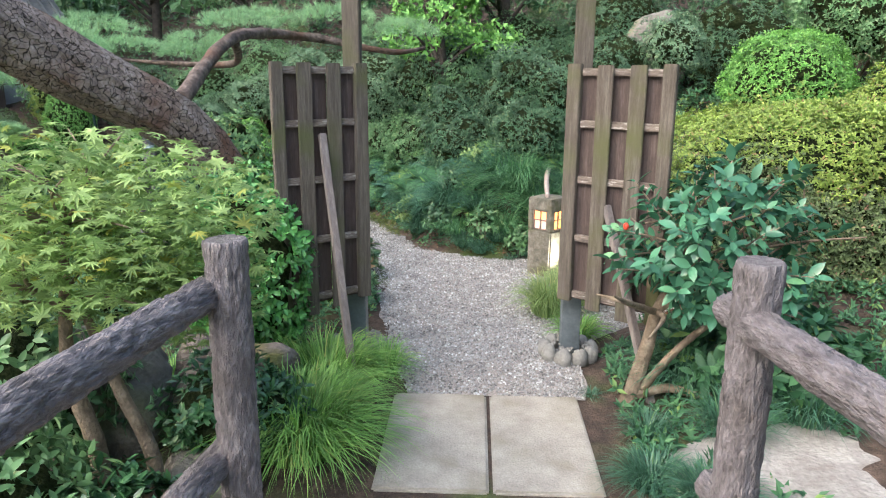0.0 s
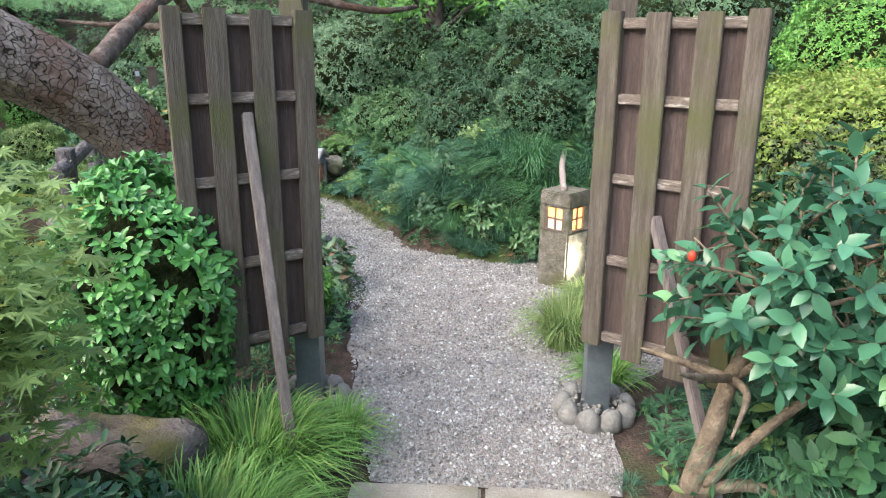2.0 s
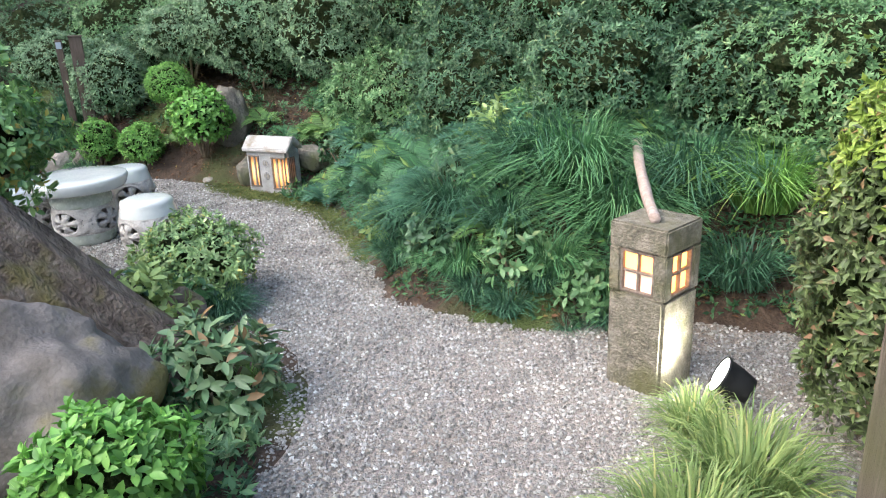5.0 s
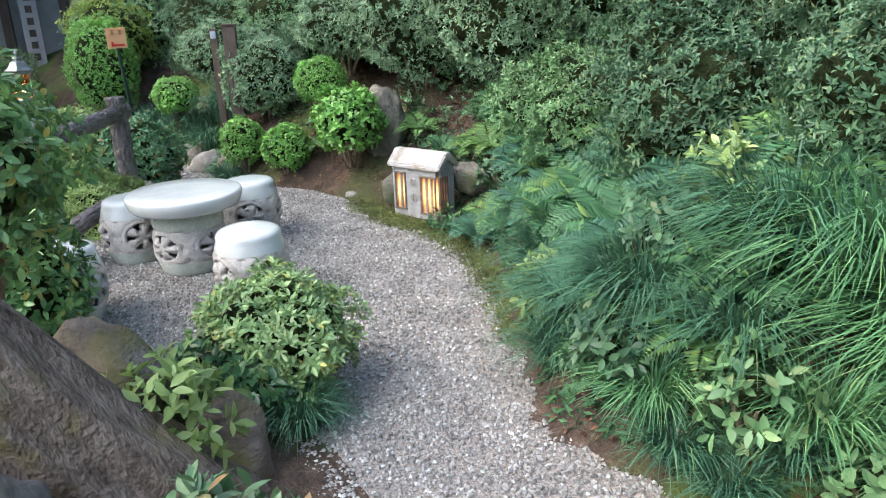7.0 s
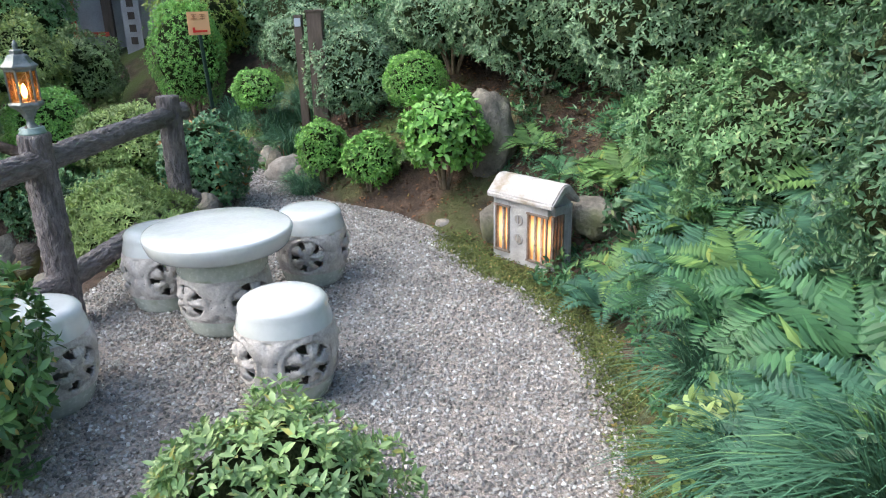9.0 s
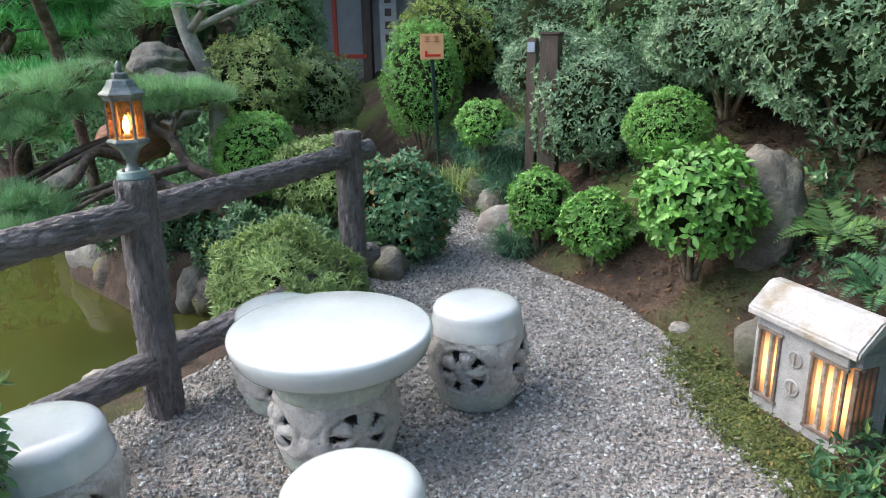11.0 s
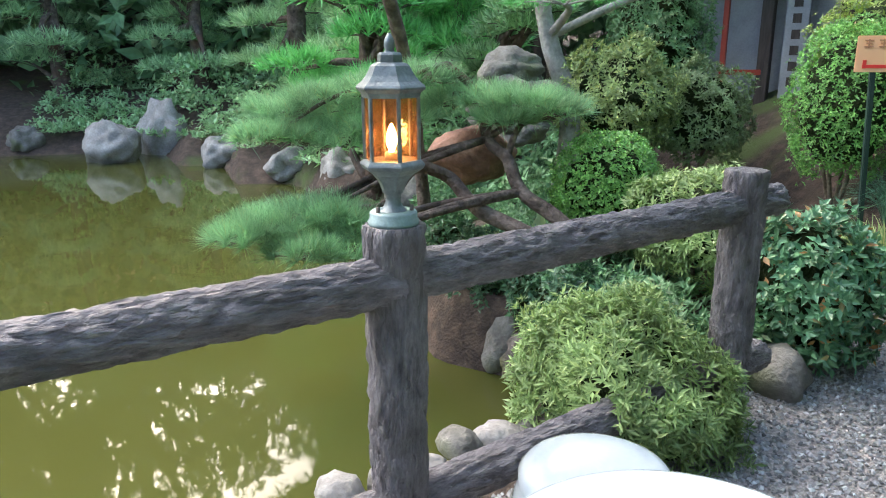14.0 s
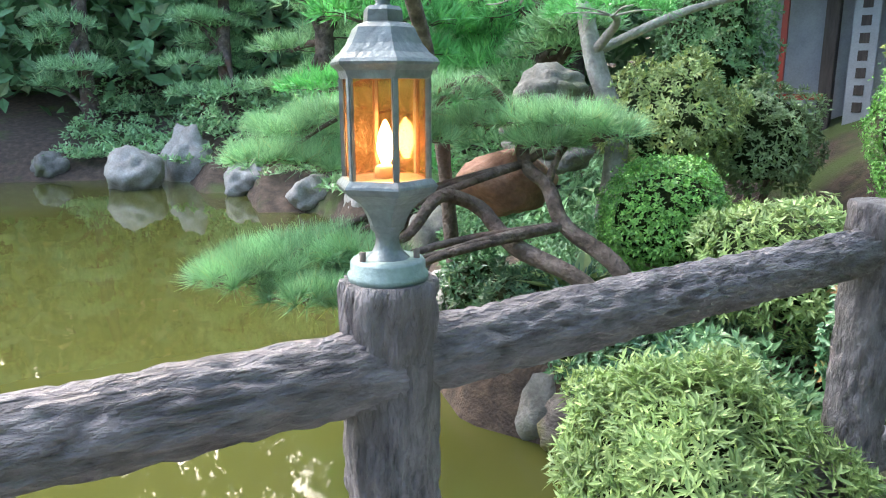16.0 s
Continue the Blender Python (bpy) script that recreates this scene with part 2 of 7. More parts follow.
WHITEWALL = make_mat("white_plaster", [(0.3, (0.62, 0.61, 0.58)), (0.7, (0.75, 0.74, 0.71))], 2, 0.9, 0.1, 40, 0.15)
FARGLASS = plain_mat("far_glass", (0.3, 0.4, 0.45), 0.1)
HUTWOOD = make_mat("hut_wood", [(0.3, (0.03, 0.022, 0.018)), (0.7, (0.085, 0.065, 0.055))], 6, 0.8, 0.3, 50, 0.4, stretch=(4, 4, 0.5))
ROOFTILE = make_mat("roof_tile", [(0.3, (0.07, 0.075, 0.08)), (0.7, (0.16, 0.165, 0.17))], 8, 0.6, 0.3, 50)

L_AZALEA = leaf_mat("azalea_leaf", (0.06, 0.125, 0.04), (0.15, 0.245, 0.085), (0.21, 0.25, 0.09))
# Darker copy of the azalea leaf: the bank's shade put into its colour
L_SHADE = leaf_mat("shaded_azalea_leaf", (0.026, 0.066, 0.026), (0.082, 0.145, 0.056), (0.14, 0.17, 0.06))
L_SILVER = leaf_mat("silver_leaf", (0.07, 0.12, 0.052), (0.175, 0.255, 0.115), (0.25, 0.29, 0.12))
L_BRIGHT = leaf_mat("bright_leaf", (0.07, 0.165, 0.03), (0.18, 0.35, 0.06), (0.26, 0.40, 0.08))
L_YELLOW = leaf_mat("yellowgreen_leaf", (0.10, 0.15, 0.02), (0.25, 0.30, 0.05), (0.22, 0.14, 0.06))
# Older brown-green hedge leaf, darkened as well for the shaded lower sides
L_OLDHEDGESHADE = leaf_mat("shaded_old_hedge_leaf", (0.05, 0.06, 0.022), (0.13, 0.17, 0.05), (0.20, 0.11, 0.07))
L_LIGHT = leaf_mat("lightgreen_leaf", (0.115, 0.165, 0.04), (0.255, 0.315, 0.09), (0.30, 0.34, 0.09))
L_DARK = leaf_mat("dark_leaf", (0.016, 0.05, 0.016), (0.05, 0.115, 0.035), (0.10, 0.15, 0.04), 0.3, 0.12, 1.7)
L_GLOSS = leaf_mat("camellia_leaf", (0.026, 0.08, 0.034), (0.066, 0.165, 0.07), (0.11, 0.21, 0.07), 0.24, 0.12)
L_MAPLE = leaf_mat("maple_leaf", (0.12, 0.18, 0.04), (0.26, 0.33, 0.09), (0.30, 0.28, 0.06), 0.6, 0.4)
L_RED = leaf_mat("red_leaf", (0.55, 0.06, 0.03), (0.7, 0.12, 0.04), None, 0.5, 0.3, 1.0)
L_FERN = leaf_mat("fern_leaf", (0.03, 0.095, 0.035), (0.11, 0.25, 0.08), (0.22, 0.32, 0.07), 0.55, 0.3, 0.98)
L_FERNLIGHT = leaf_mat("light_fern_leaf", (0.08, 0.17, 0.04), (0.21, 0.35, 0.085), (0.32, 0.38, 0.07), 0.55, 0.3, 0.95)
L_FERNBLUE = leaf_mat("blue_fern_leaf", (0.035, 0.10, 0.05), (0.11, 0.24, 0.11), (0.16, 0.27, 0.09), 0.5, 0.3, 0.95)
L_HOSTA = leaf_mat("butterbur_leaf", (0.07, 0.17, 0.10), (0.13, 0.26, 0.15), None, 0.5, 0.25)
L_GRASS = leaf_mat("grass_blade", (0.08, 0.17, 0.03), (0.22, 0.36, 0.07), (0.32, 0.32, 0.10), 0.5, 0.3)
L_MONDO = leaf_mat("dark_grass_blade", (0.035, 0.10, 0.045), (0.10, 0.21, 0.095), (0.16, 0.27, 0.09), 0.4, 0.2, 1.1)
L_BANK = leaf_mat("bank_grass_blade", (0.045, 0.12, 0.04), (0.13, 0.25, 0.085), (0.20, 0.30, 0.09), 0.45, 0.25)
L_STRAW = leaf_mat("pale_grass_blade", (0.11, 0.17, 0.04), (0.27, 0.31, 0.09), (0.42, 0.36, 0.15), 0.5, 0.3)
L_PINE = leaf_mat("pine_needle", (0.11, 0.21, 0.075), (0.30, 0.44, 0.18), (0.30, 0.30, 0.13), 0.45, 0.2)
# Paler copy of the pine needle: colour lightened to offset shading over there
L_PINEFAR = leaf_mat("lightened_far_needle", (0.15, 0.25, 0.08), (0.36, 0.48, 0.20), (0.38, 0.40, 0.16), 0.5, 0.25)
L_PINEBRIGHT = leaf_mat("bright_pine_needle", (0.08, 0.25, 0.05), (0.18, 0.44, 0.11), (0.22, 0.44, 0.09), 0.5, 0.25)
L_LITTER = leaf_mat("fallen_leaf", (0.07, 0.035, 0.02), (0.22, 0.10, 0.05), (0.30, 0.20, 0.07), 0.8, 0.1, 1.0)
L_PEBBLE = leaf_mat("gravel_grain", (0.15, 0.128, 0.12), (0.47, 0.42, 0.41), (0.66, 0.62, 0.61), 0.85, 0.0, 1.0)

WATER = bpy.data.materials.new("pond_water")
WATER.use_nodes = True
_b = WATER.node_tree.nodes["Principled BSDF"]
_b.inputs["Base Color"].default_value = (0.068, 0.072, 0.018, 1)
_b.inputs["Roughness"].default_value = 0.03
_b.inputs["IOR"].default_value = 1.33
_n = WATER.node_tree.nodes.new("ShaderNodeTexNoise")
_n.inputs["Scale"].default_value, _n.inputs["Detail"].default_value = 3.0, 3
_t = WATER.node_tree.nodes.new("ShaderNodeTexCoord")
WATER.node_tree.links.new(_t.outputs["Object"], _n.inputs[0])
_p = WATER.node_tree.nodes.new("ShaderNodeBump")
_p.inputs["Strength"].default_value, _p.inputs["Distance"].default_value = 0.05, 0.02
WATER.node_tree.links.new(_n.outputs[0], _p.inputs["Height"])
WATER.node_tree.links.new(_p.outputs[0], _b.inputs["Normal"])

AMBER = bpy.data.materials.new("amber_glass")
AMBER.use_nodes = True
_nt = AMBER.node_tree
_tr = _nt.nodes.new("ShaderNodeBsdfTransparent")
_tr.inputs[0].default_value = (0.86, 0.54, 0.34, 1)
_gl = _nt.nodes.new("ShaderNodeBsdfGlossy")
_gl.inputs["Roughness"].default_value = 0.05
_ms = _nt.nodes.new("ShaderNodeMixShader")
_ms.inputs[0].default_value = 0.08
_tl = _nt.nodes.new("ShaderNodeBsdfTranslucent")
_tl.inputs[0].default_value = (0.9, 0.36, 0.14, 1)
_m2 = _nt.nodes.new("ShaderNodeMixShader")
_m2.inputs[0].default_value = 0.045
_nt.links.new(_tr.outputs[0], _m2.inputs[1])
_nt.links.new(_tl.outputs[0], _m2.inputs[2])
_nt.links.new(_m2.outputs[0], _ms.inputs[1])
_nt.links.new(_gl.outputs[0], _ms.inputs[2])
_nt.links.new(_ms.outputs[0], _nt.nodes["Material Output"].inputs[0])
FLAME = glow_mat("flame_bulb", (1.0, 0.60, 0.25), 17)
PAPERGLOW = glow_mat("lit_paper", (1.0, 0.40, 0.09), 1.5)
PAPERDIM = glow_mat("dim_paper", (0.9, 0.55, 0.42), 0.28)
HOUSEGLOW = glow_mat("lamp_lit_paper", (1.0, 0.50, 0.19), 1.0)
_nt = HOUSEGLOW.node_tree
_tc = _nt.nodes.new("ShaderNodeTexCoord")
_sx = _nt.nodes.new("ShaderNodeSeparateXYZ")
_nt.links.new(_tc.outputs["Object"], _sx.inputs[0])
_mr = _nt.nodes.new("ShaderNodeMapRange")
_mr.interpolation_type = "SMOOTHSTEP"
_mr.inputs[1].default_value, _mr.inputs[2].default_value, _mr.inputs[3].default_value, _mr.inputs[4].default_value = 0.0, 0.14, 0.75, 0.06
_ab = _nt.nodes.new("ShaderNodeMath")
_ab.operation = "SUBTRACT"
_ab.inputs[1].default_value = 0.20
_nt.links.new(_sx.outputs[2], _ab.inputs[0])
_a2 = _nt.nodes.new("ShaderNodeMath")
_a2.operation = "ABSOLUTE"
_nt.links.new(_ab.outputs[0], _a2.inputs[0])
_nt.links.new(_a2.outputs[0], _mr.inputs[0])
_nt.links.new(_mr.outputs[0], _nt.nodes["Principled BSDF"].inputs["Emission Strength"])
FLOOD = glow_mat("flood_lens", (1.0, 0.98, 0.9), 14)


# ---- building helpers ----
def quick_mesh(name, verts, faces, smooth=False):
    """A mesh from an N x 3 array and an M x k array of faces."""
    verts, faces = np.asarray(verts, dtype=np.float32), np.asarray(faces, dtype=np.int32)
    me = bpy.data.meshes.new(name)
    k = faces.shape[1]
    me.vertices.add(len(verts))
    me.vertices.foreach_set("co", verts.ravel())
    me.loops.add(faces.size)
    me.loops.foreach_set("vertex_index", faces.ravel())
    me.polygons.add(len(faces))
    me.polygons.foreach_set("loop_start", np.arange(len(faces), dtype=np.int32) * k)
    me.polygons.foreach_set("loop_total", np.full(len(faces), k, dtype=np.int32))
    me.polygons.foreach_set("use_smooth", np.full(len(faces), smooth))
    me.update(calc_edges=True)
    return me


def part(name, data, material, parent=None, label=""):
    """Link a bmesh or mesh as one object under a thing or part."""
    if isinstance(data, bmesh.types.BMesh):
        me = bpy.data.meshes.new(name)
        data.to_mesh(me)
        data.free()
        data = me
    if material and not data.materials:
        data.materials.append(material)
    ob = new(name, data)
    if parent is not None:
        ob.parent = parent
    if label:
        ob["label"] = label
    return ob


def thing(name, at, label, category, group="", kind="", turn=0.0):
    e = new(name)
    e.empty_display_size = 0.1
    e.matrix_basis = pose(*at, 0, 0, turn)
    return tagged(e, label, category, group, kind)


def box_bm(size, at=(0, 0, 0), bevel=0.006, rot=None):
    bm = bmesh.new()
    m = Matrix.Translation(at) @ (rot.to_4x4() if rot else Matrix.Identity(4)) @ Matrix.Diagonal((*size, 1))
    bmesh.ops.create_cube(bm, size=1, matrix=m)
    if bevel:
        bmesh.ops.bevel(bm, geom=bm.edges[:], offset=bevel, segments=2, affect="EDGES")
    return bm


def beam_bm(a, b, w, d, bevel=0.005):
    """A square timber from a to b."""
    a, b = Vector(a), Vector(b)
    q = (b - a).to_track_quat("Z", "Y")
    return box_bm((w, d, (b - a).length), (a + b) / 2, bevel, q.to_matrix())


def lathe(profile, n=48, cap=True):
    """Turn a list of (radius, z) round the z axis."""
    a = np.linspace(0, 2 * np.pi, n, endpoint=False)
    v = np.array([(r * np.cos(t), r * np.sin(t), z) for r, z in profile for t in a])
    f = [(i * n + j, i * n + (j + 1) % n, (i + 1) * n + (j + 1) % n, (i + 1) * n + j) for i in range(len(profile) - 1) for j in range(n)]
    return quick_mesh("lathe", v, f, True)


def tube(points, radii, n=10, rough=0.0, seed=0, ridge=0.0, ends=True):
    """A limb through points with radii; rough: knobbly, ridge: bark furrows along it."""
    pts = [Vector(p) for p in points]
    rng = np.random.RandomState(seed)
    # smooth resample
    P, R = [], []
    for i in range(len(pts) - 1):
        p0, p1, p2, p3 = pts[max(i - 1, 0)], pts[i], pts[i + 1], pts[min(i + 2, len(pts) - 1)]
        steps = max(2, int((p2 - p1).length / max(0.03, min(radii[i], radii[i + 1]) * 1.2)))
        steps = min(steps, 24 if n >= 12 else 6)
        for s in range(steps):
            t = s / steps
            P.append(0.5 * ((2 * p1) + (p2 - p0) * t + (2 * p0 - 5 * p1 + 4 * p2 - p3) * t * t + (3 * p1 - p0 - 3 * p2 + p3) * t ** 3))
            R.append(radii[i] * (1 - t) + radii[i + 1] * t)
    P.append(pts[-1])
    R.append(radii[-1])
    V, up = [], Vector((0.31, 0.17, 0.93))
    for i, p in enumerate(P):
        d = (P[min(i + 1, len(P) - 1)] - P[max(i - 1, 0)]).normalized()
        x = d.cross(up)
        if x.length < 0.05:
            x = d.cross(Vector((1, 0, 0)))
        x.normalize()
        y = d.cross(x)
        for j in range(n):
            a = 2 * math.pi * j / n
            k = 1.0
            if rough:
                k += rough * noise.noise(Vector((math.cos(a) * 1.5 + seed, math.sin(a) * 1.5, i * 0.35)))
            if ridge:
                k += ridge * noise.noise(Vector((math.cos(a) * 5 + seed, math.sin(a) * 5, i * 0.22))) + 0.6 * ridge * noise.noise(Vector((math.cos(a) * 11, math.sin(a) * 11 + seed, i * 0.5)))
            V.append(p + (x * math.cos(a) + y * math.sin(a)) * R[i] * k)
    F = [(i * n + j, i * n + (j + 1) % n, (i + 1) * n + (j + 1) % n, (i + 1) * n + j) for i in range(len(P) - 1) for j in range(n)]
    if ends:
        V += [P[0], P[-1]]
        a, b = len(V) - 2, len(V) - 1
        F += [(a, (j + 1) % n, j, j) for j in range(n)]
        F += [(b, (len(P) - 1) * n + j, (len(P) - 1) * n + (j + 1) % n, (len(P) - 1) * n + (j + 1) % n) for j in range(n)]
        quads = [f for f in F if len(set(f)) == 4]
        tris = [f[:3] for f in F if len(set(f)) == 3]
        me = bpy.data.meshes.new("tube")
        me.from_pydata([tuple(v) for v in V], [], quads + tris)
        me.polygons.foreach_set("use_smooth", [True] * len(me.polygons))
        return me
    return quick_mesh("tube", [tuple(v) for v in V], F, True)


def unit(v):
    return v / np.maximum(np.linalg.norm(v, axis=-1, keepdims=True), 1e-9)


def leaves_mesh(P, T, N, L, W, fold=0.15, droop=0.0, shape=0.45, fine=False):
    """Folded blades: P base points, T directions, N face normals, lengths L, widths W; fine ones have a rounded outline."""
    n = len(P)
    T = unit(T)
    S = unit(np.cross(T, N))
    U = np.cross(S, T)
    L, W = np.broadcast_to(L, n)[:, None], np.broadcast_to(W, n)[:, None]
    if fine:
        rows = [P]
        for t, w in ((0.22, 0.68), (0.48, 1.0), (0.75, 0.72)):
            c = P + T * L * t - U * L * droop * t * t
            rows += [c + S * W * w / 2 + U * W * fold * w, c, c - S * W * w / 2 + U * W * fold * w]
        rows.append(P + T * L - U * L * droop)
        V = np.stack(rows, 1).reshape(-1, 3)
        i = np.arange(n)[:, None] * 11
        tri = [(0, 1, 2), (0, 2, 3), (7, 10, 8), (8, 10, 9)]
        for a in (1, 4):
            tri += [(a, a + 3, a + 4), (a, a + 4, a + 1), (a + 1, a + 4, a + 5), (a + 1, a + 5, a + 2)]
        return V, np.concatenate([i + list(t) for t in tri], 0)
    mid = P + T * L * shape - U * L * droop * 0.3
    tip = P + T * L - U * L * droop
    a, b = mid + S * W / 2 + U * W * fold, mid - S * W / 2 + U * W * fold
    V = np.stack([P, a, tip, b], 1).reshape(-1, 3)
    i = np.arange(n)[:, None] * 4
    F = np.concatenate([i + [0, 1, 2], i + [0, 2, 3]], 0)
    return V, F


def shoots(P, N, rng, per, L, W, spread=0.8, jitter=0.25, fine=False):
    """Whorls of leaves at the points P about the directions N."""
    n = len(P)
    ref = unit(rng.normal(size=(n, 3)))
    X = unit(np.cross(N, ref))
    Y = np.cross(N, X)
    ps, ts, ns, ls = [], [], [], []
    for k in range(per):
        a = 2 * np.pi * k / per + rng.uniform(-0.4, 0.4, n)
        rad = X * np.cos(a)[:, None] + Y * np.sin(a)[:, None]
        t = unit(rad * spread + N * (1 - 0.6 * spread) + rng.normal(size=(n, 3)) * jitter)
        ps.append(P + rng.normal(size=(n, 3)) * L * 0.15)
        ts.append(t)
        ns.append(unit(N + rad * -0.3 + rng.normal(size=(n, 3)) * 0.25))
        ls.append(L * rng.uniform(0.7, 1.2, n))
    ls = np.concatenate(ls)
    return leaves_mesh(np.concatenate(ps), np.concatenate(ts), np.concatenate(ns), ls, ls * (W / L), droop=0.12, fine=fine)


def bush(name, label, at, radii, leaf, count, material, seed, per=6, lumps=0.14, low=-0.85, core=0.74, spread=0.8, twigs=6, category="shrub", group="", turn=0.0, box=2.0, fine=False, skirt=None):
    """A shrub: leafy crown over a dark core for its shaded inside, with stems to the ground. at: centre of the crown.
    skirt: darker leaf of its older, shaded lower sides.
    """
    rng = np.random.RandomState(seed)
    count = int(count * (1.0 if fine else 1.3))
    rx, ry, rz = radii
    base_z = -rz
    th = thing(name, (at[0], at[1], at[2] + base_z), label, category, group, turn=turn)
    d = unit(rng.normal(size=(int(count * 1.6), 3)))
    d = d[d[:, 2] > low][:count]
    n = len(d)
    e = d / (np.abs(d) ** box).sum(1, keepdims=True) ** (1 / box)
    ph = rng.uniform(0, 6, 6)
    lump = lumps * (np.sin(d[:, 0] * 5 + ph[0]) * np.sin(d[:, 1] * 5 + ph[1]) + 0.6 * np.sin(d[:, 2] * 8 + ph[2] + d[:, 0] * 4) + 0.5 * np.sin(d[:, 1] * 11 + ph[3]) * np.sin(d[:, 2] * 10 + ph[4]))
    r = 1 + lump - np.abs(rng.normal(size=n)) * 0.07 + (rng.uniform(size=n) < 0.06) * rng.uniform(0, 0.14, n)
    P = e * r[:, None] * np.array([rx, ry, rz]) + [0, 0, -base_z]
    N = unit(d / np.array([rx, ry, rz]) + [0, 0, 0.35 / rz])
    # lower sides take the skirt leaf, whose colour includes their shade
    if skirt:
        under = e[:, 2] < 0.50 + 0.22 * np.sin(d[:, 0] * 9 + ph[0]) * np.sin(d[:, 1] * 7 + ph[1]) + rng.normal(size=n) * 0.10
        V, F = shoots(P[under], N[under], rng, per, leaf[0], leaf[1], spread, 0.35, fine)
        part("lower_foliage", quick_mesh("lower_foliage", V, F, fine), skirt, th, "older dull leaves and brown twigs, darkened for the shaded lower sides")
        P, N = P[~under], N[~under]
    V, F = shoots(P, N, rng, per, leaf[0], leaf[1], spread, 0.25, fine)
    part("foliage", quick_mesh("foliage", V, F, fine), material, th)
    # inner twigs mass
    # solid dark core: the shade between inner twigs, put into its colour
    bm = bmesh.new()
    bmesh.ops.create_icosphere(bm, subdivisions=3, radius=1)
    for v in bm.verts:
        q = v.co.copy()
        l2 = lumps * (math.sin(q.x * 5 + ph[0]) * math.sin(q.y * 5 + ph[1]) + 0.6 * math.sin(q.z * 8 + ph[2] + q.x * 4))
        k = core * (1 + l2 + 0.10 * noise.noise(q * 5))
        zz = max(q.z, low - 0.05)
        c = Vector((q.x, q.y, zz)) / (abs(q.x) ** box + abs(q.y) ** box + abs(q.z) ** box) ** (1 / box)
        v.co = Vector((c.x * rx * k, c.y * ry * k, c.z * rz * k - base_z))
    part("shaded_core", bm, INNER, th, "solid core coloured dark for the shade inside the shrub")
    for i in range(twigs):
        a = 2 * math.pi * i / twigs + rng.uniform(-0.3, 0.3)
        c, s = math.cos(a), math.sin(a)
        part("stem", tube([(c * 0.06 * rx, s * 0.06 * ry, -0.15), (c * rx * 0.3, s * ry * 0.3, rz * 0.4), (c * rx * 0.6, s * ry * 0.6, rz * 0.95)], [0.018, 0.012, 0.006], 6, seed=i), BARK, th)
    return th


def grass_mesh(n, radius, height, width, rng, arch=1.0, lean=(0, 0), flat=0.0):
    """Arching blades out of one root patch."""
    a = rng.uniform(0, 2 * np.pi, n)
    rr = radius * 0.38 * np.sqrt(rng.uniform(0, 1, n))
    base = np.stack([rr * np.cos(a), rr * np.sin(a), np.full(n, -0.03)], 1)
    out = a + rng.normal(0, 0.5, n)
    D = np.stack([np.cos(out) + lean[0], np.sin(out) + lean[1], np.zeros(n)], 1)
    h = height * rng.uniform(0.55, 1.1, n)
    reach = radius * rng.uniform(0.3, 1.05, n) * arch
    w = width * rng.uniform(0.7, 1.2, n)
    S = unit(np.stack([-D[:, 1], D[:, 0], rng.normal(0, 0.3, n)], 1))
    rows = []
    ks = [0, 0.3, 0.6, 0.85, 1.0]
    for k in ks:
        rise = h * (1.9 * k - 1.25 * k * k * (0.6 + 0.6 * reach / max(radius, 1e-6)))
        c = base + D * (reach * k ** 1.5)[:, None] + np.stack([np.zeros(n), np.zeros(n), rise], 1)
        ww = (w * (1 - k ** 2 * 0.97) / 2)[:, None]
        rows += [c - S * ww, c + S * ww]
    V = np.stack(rows, 1).reshape(-1, 3)
    V[:, 2] = np.maximum(V[:, 2], flat - 0.02 + rng.uniform(0, 0.02, len(V)))
    i = np.arange(n)[:, None] * 10
    F = np.concatenate([i + [2 * s, 2 * s + 1, 2 * s + 3, 2 * s + 2] for s in range(4)], 0)
    return quick_mesh("grass", V, F)


def clump(at, radius, height, n, material, seed, label, width=0.006, arch=1.0, lean=(0, 0), name="grass_clump", flat=0.0):
    ob = part(name, grass_mesh(n, radius, height, width, np.random.RandomState(seed), arch, lean, flat), material)
    ob.location = at
    return tagged(ob, label, "grass clump", "ornamental grass clumps")


def fern_mesh(fronds, length, rng, pairs=15, fan=2 * math.pi, face=0.0, rise=0.75):
    Ps, Ts, Ns, Ls = [], [], [], []
    for f in range(fronds):
        a = face + (f / fronds - 0.5) * fan + rng.uniform(-0.25, 0.25)
        l = length * rng.uniform(0.7, 1.1)
        d = np.array([math.cos(a), math.sin(a), 0])
        side = np.array([-d[1], d[0], 0])
        r = rise * rng.uniform(0.7, 1.2)
        for k in range(pairs):
            t = (k + 1) / (pairs + 1)
            p = d * l * t * (1 - 0.15 * t) + np.array([0, 0, l * (r * t - 0.95 * r * t * t)])
            tan = unit(d * (1 - 0.3 * t) + np.array([0, 0, r - 1.9 * r * t]))
            nn = unit(np.cross(tan, side)) * -1
            ll = l * 0.30 * math.sin(math.pi * min(1, 0.18 + 0.82 * t) ** 0.8) * (1 - 0.35 * t) + 0.012
            for s in (-1, 1):
                Ps.append(p)
                Ts.append(side * s + tan * 0.45 + nn * rng.uniform(-0.15, 0.15))
                Ns.append(nn)
                Ls.append(ll)
    Ls = np.array(Ls)
    V, F = leaves_mesh(np.array(Ps), np.array(Ts), np.array(Ns), Ls, np.maximum(Ls * 0.30, 0.012), 0.1, 0.1, 0.35)
    return quick_mesh("fern", V, F)


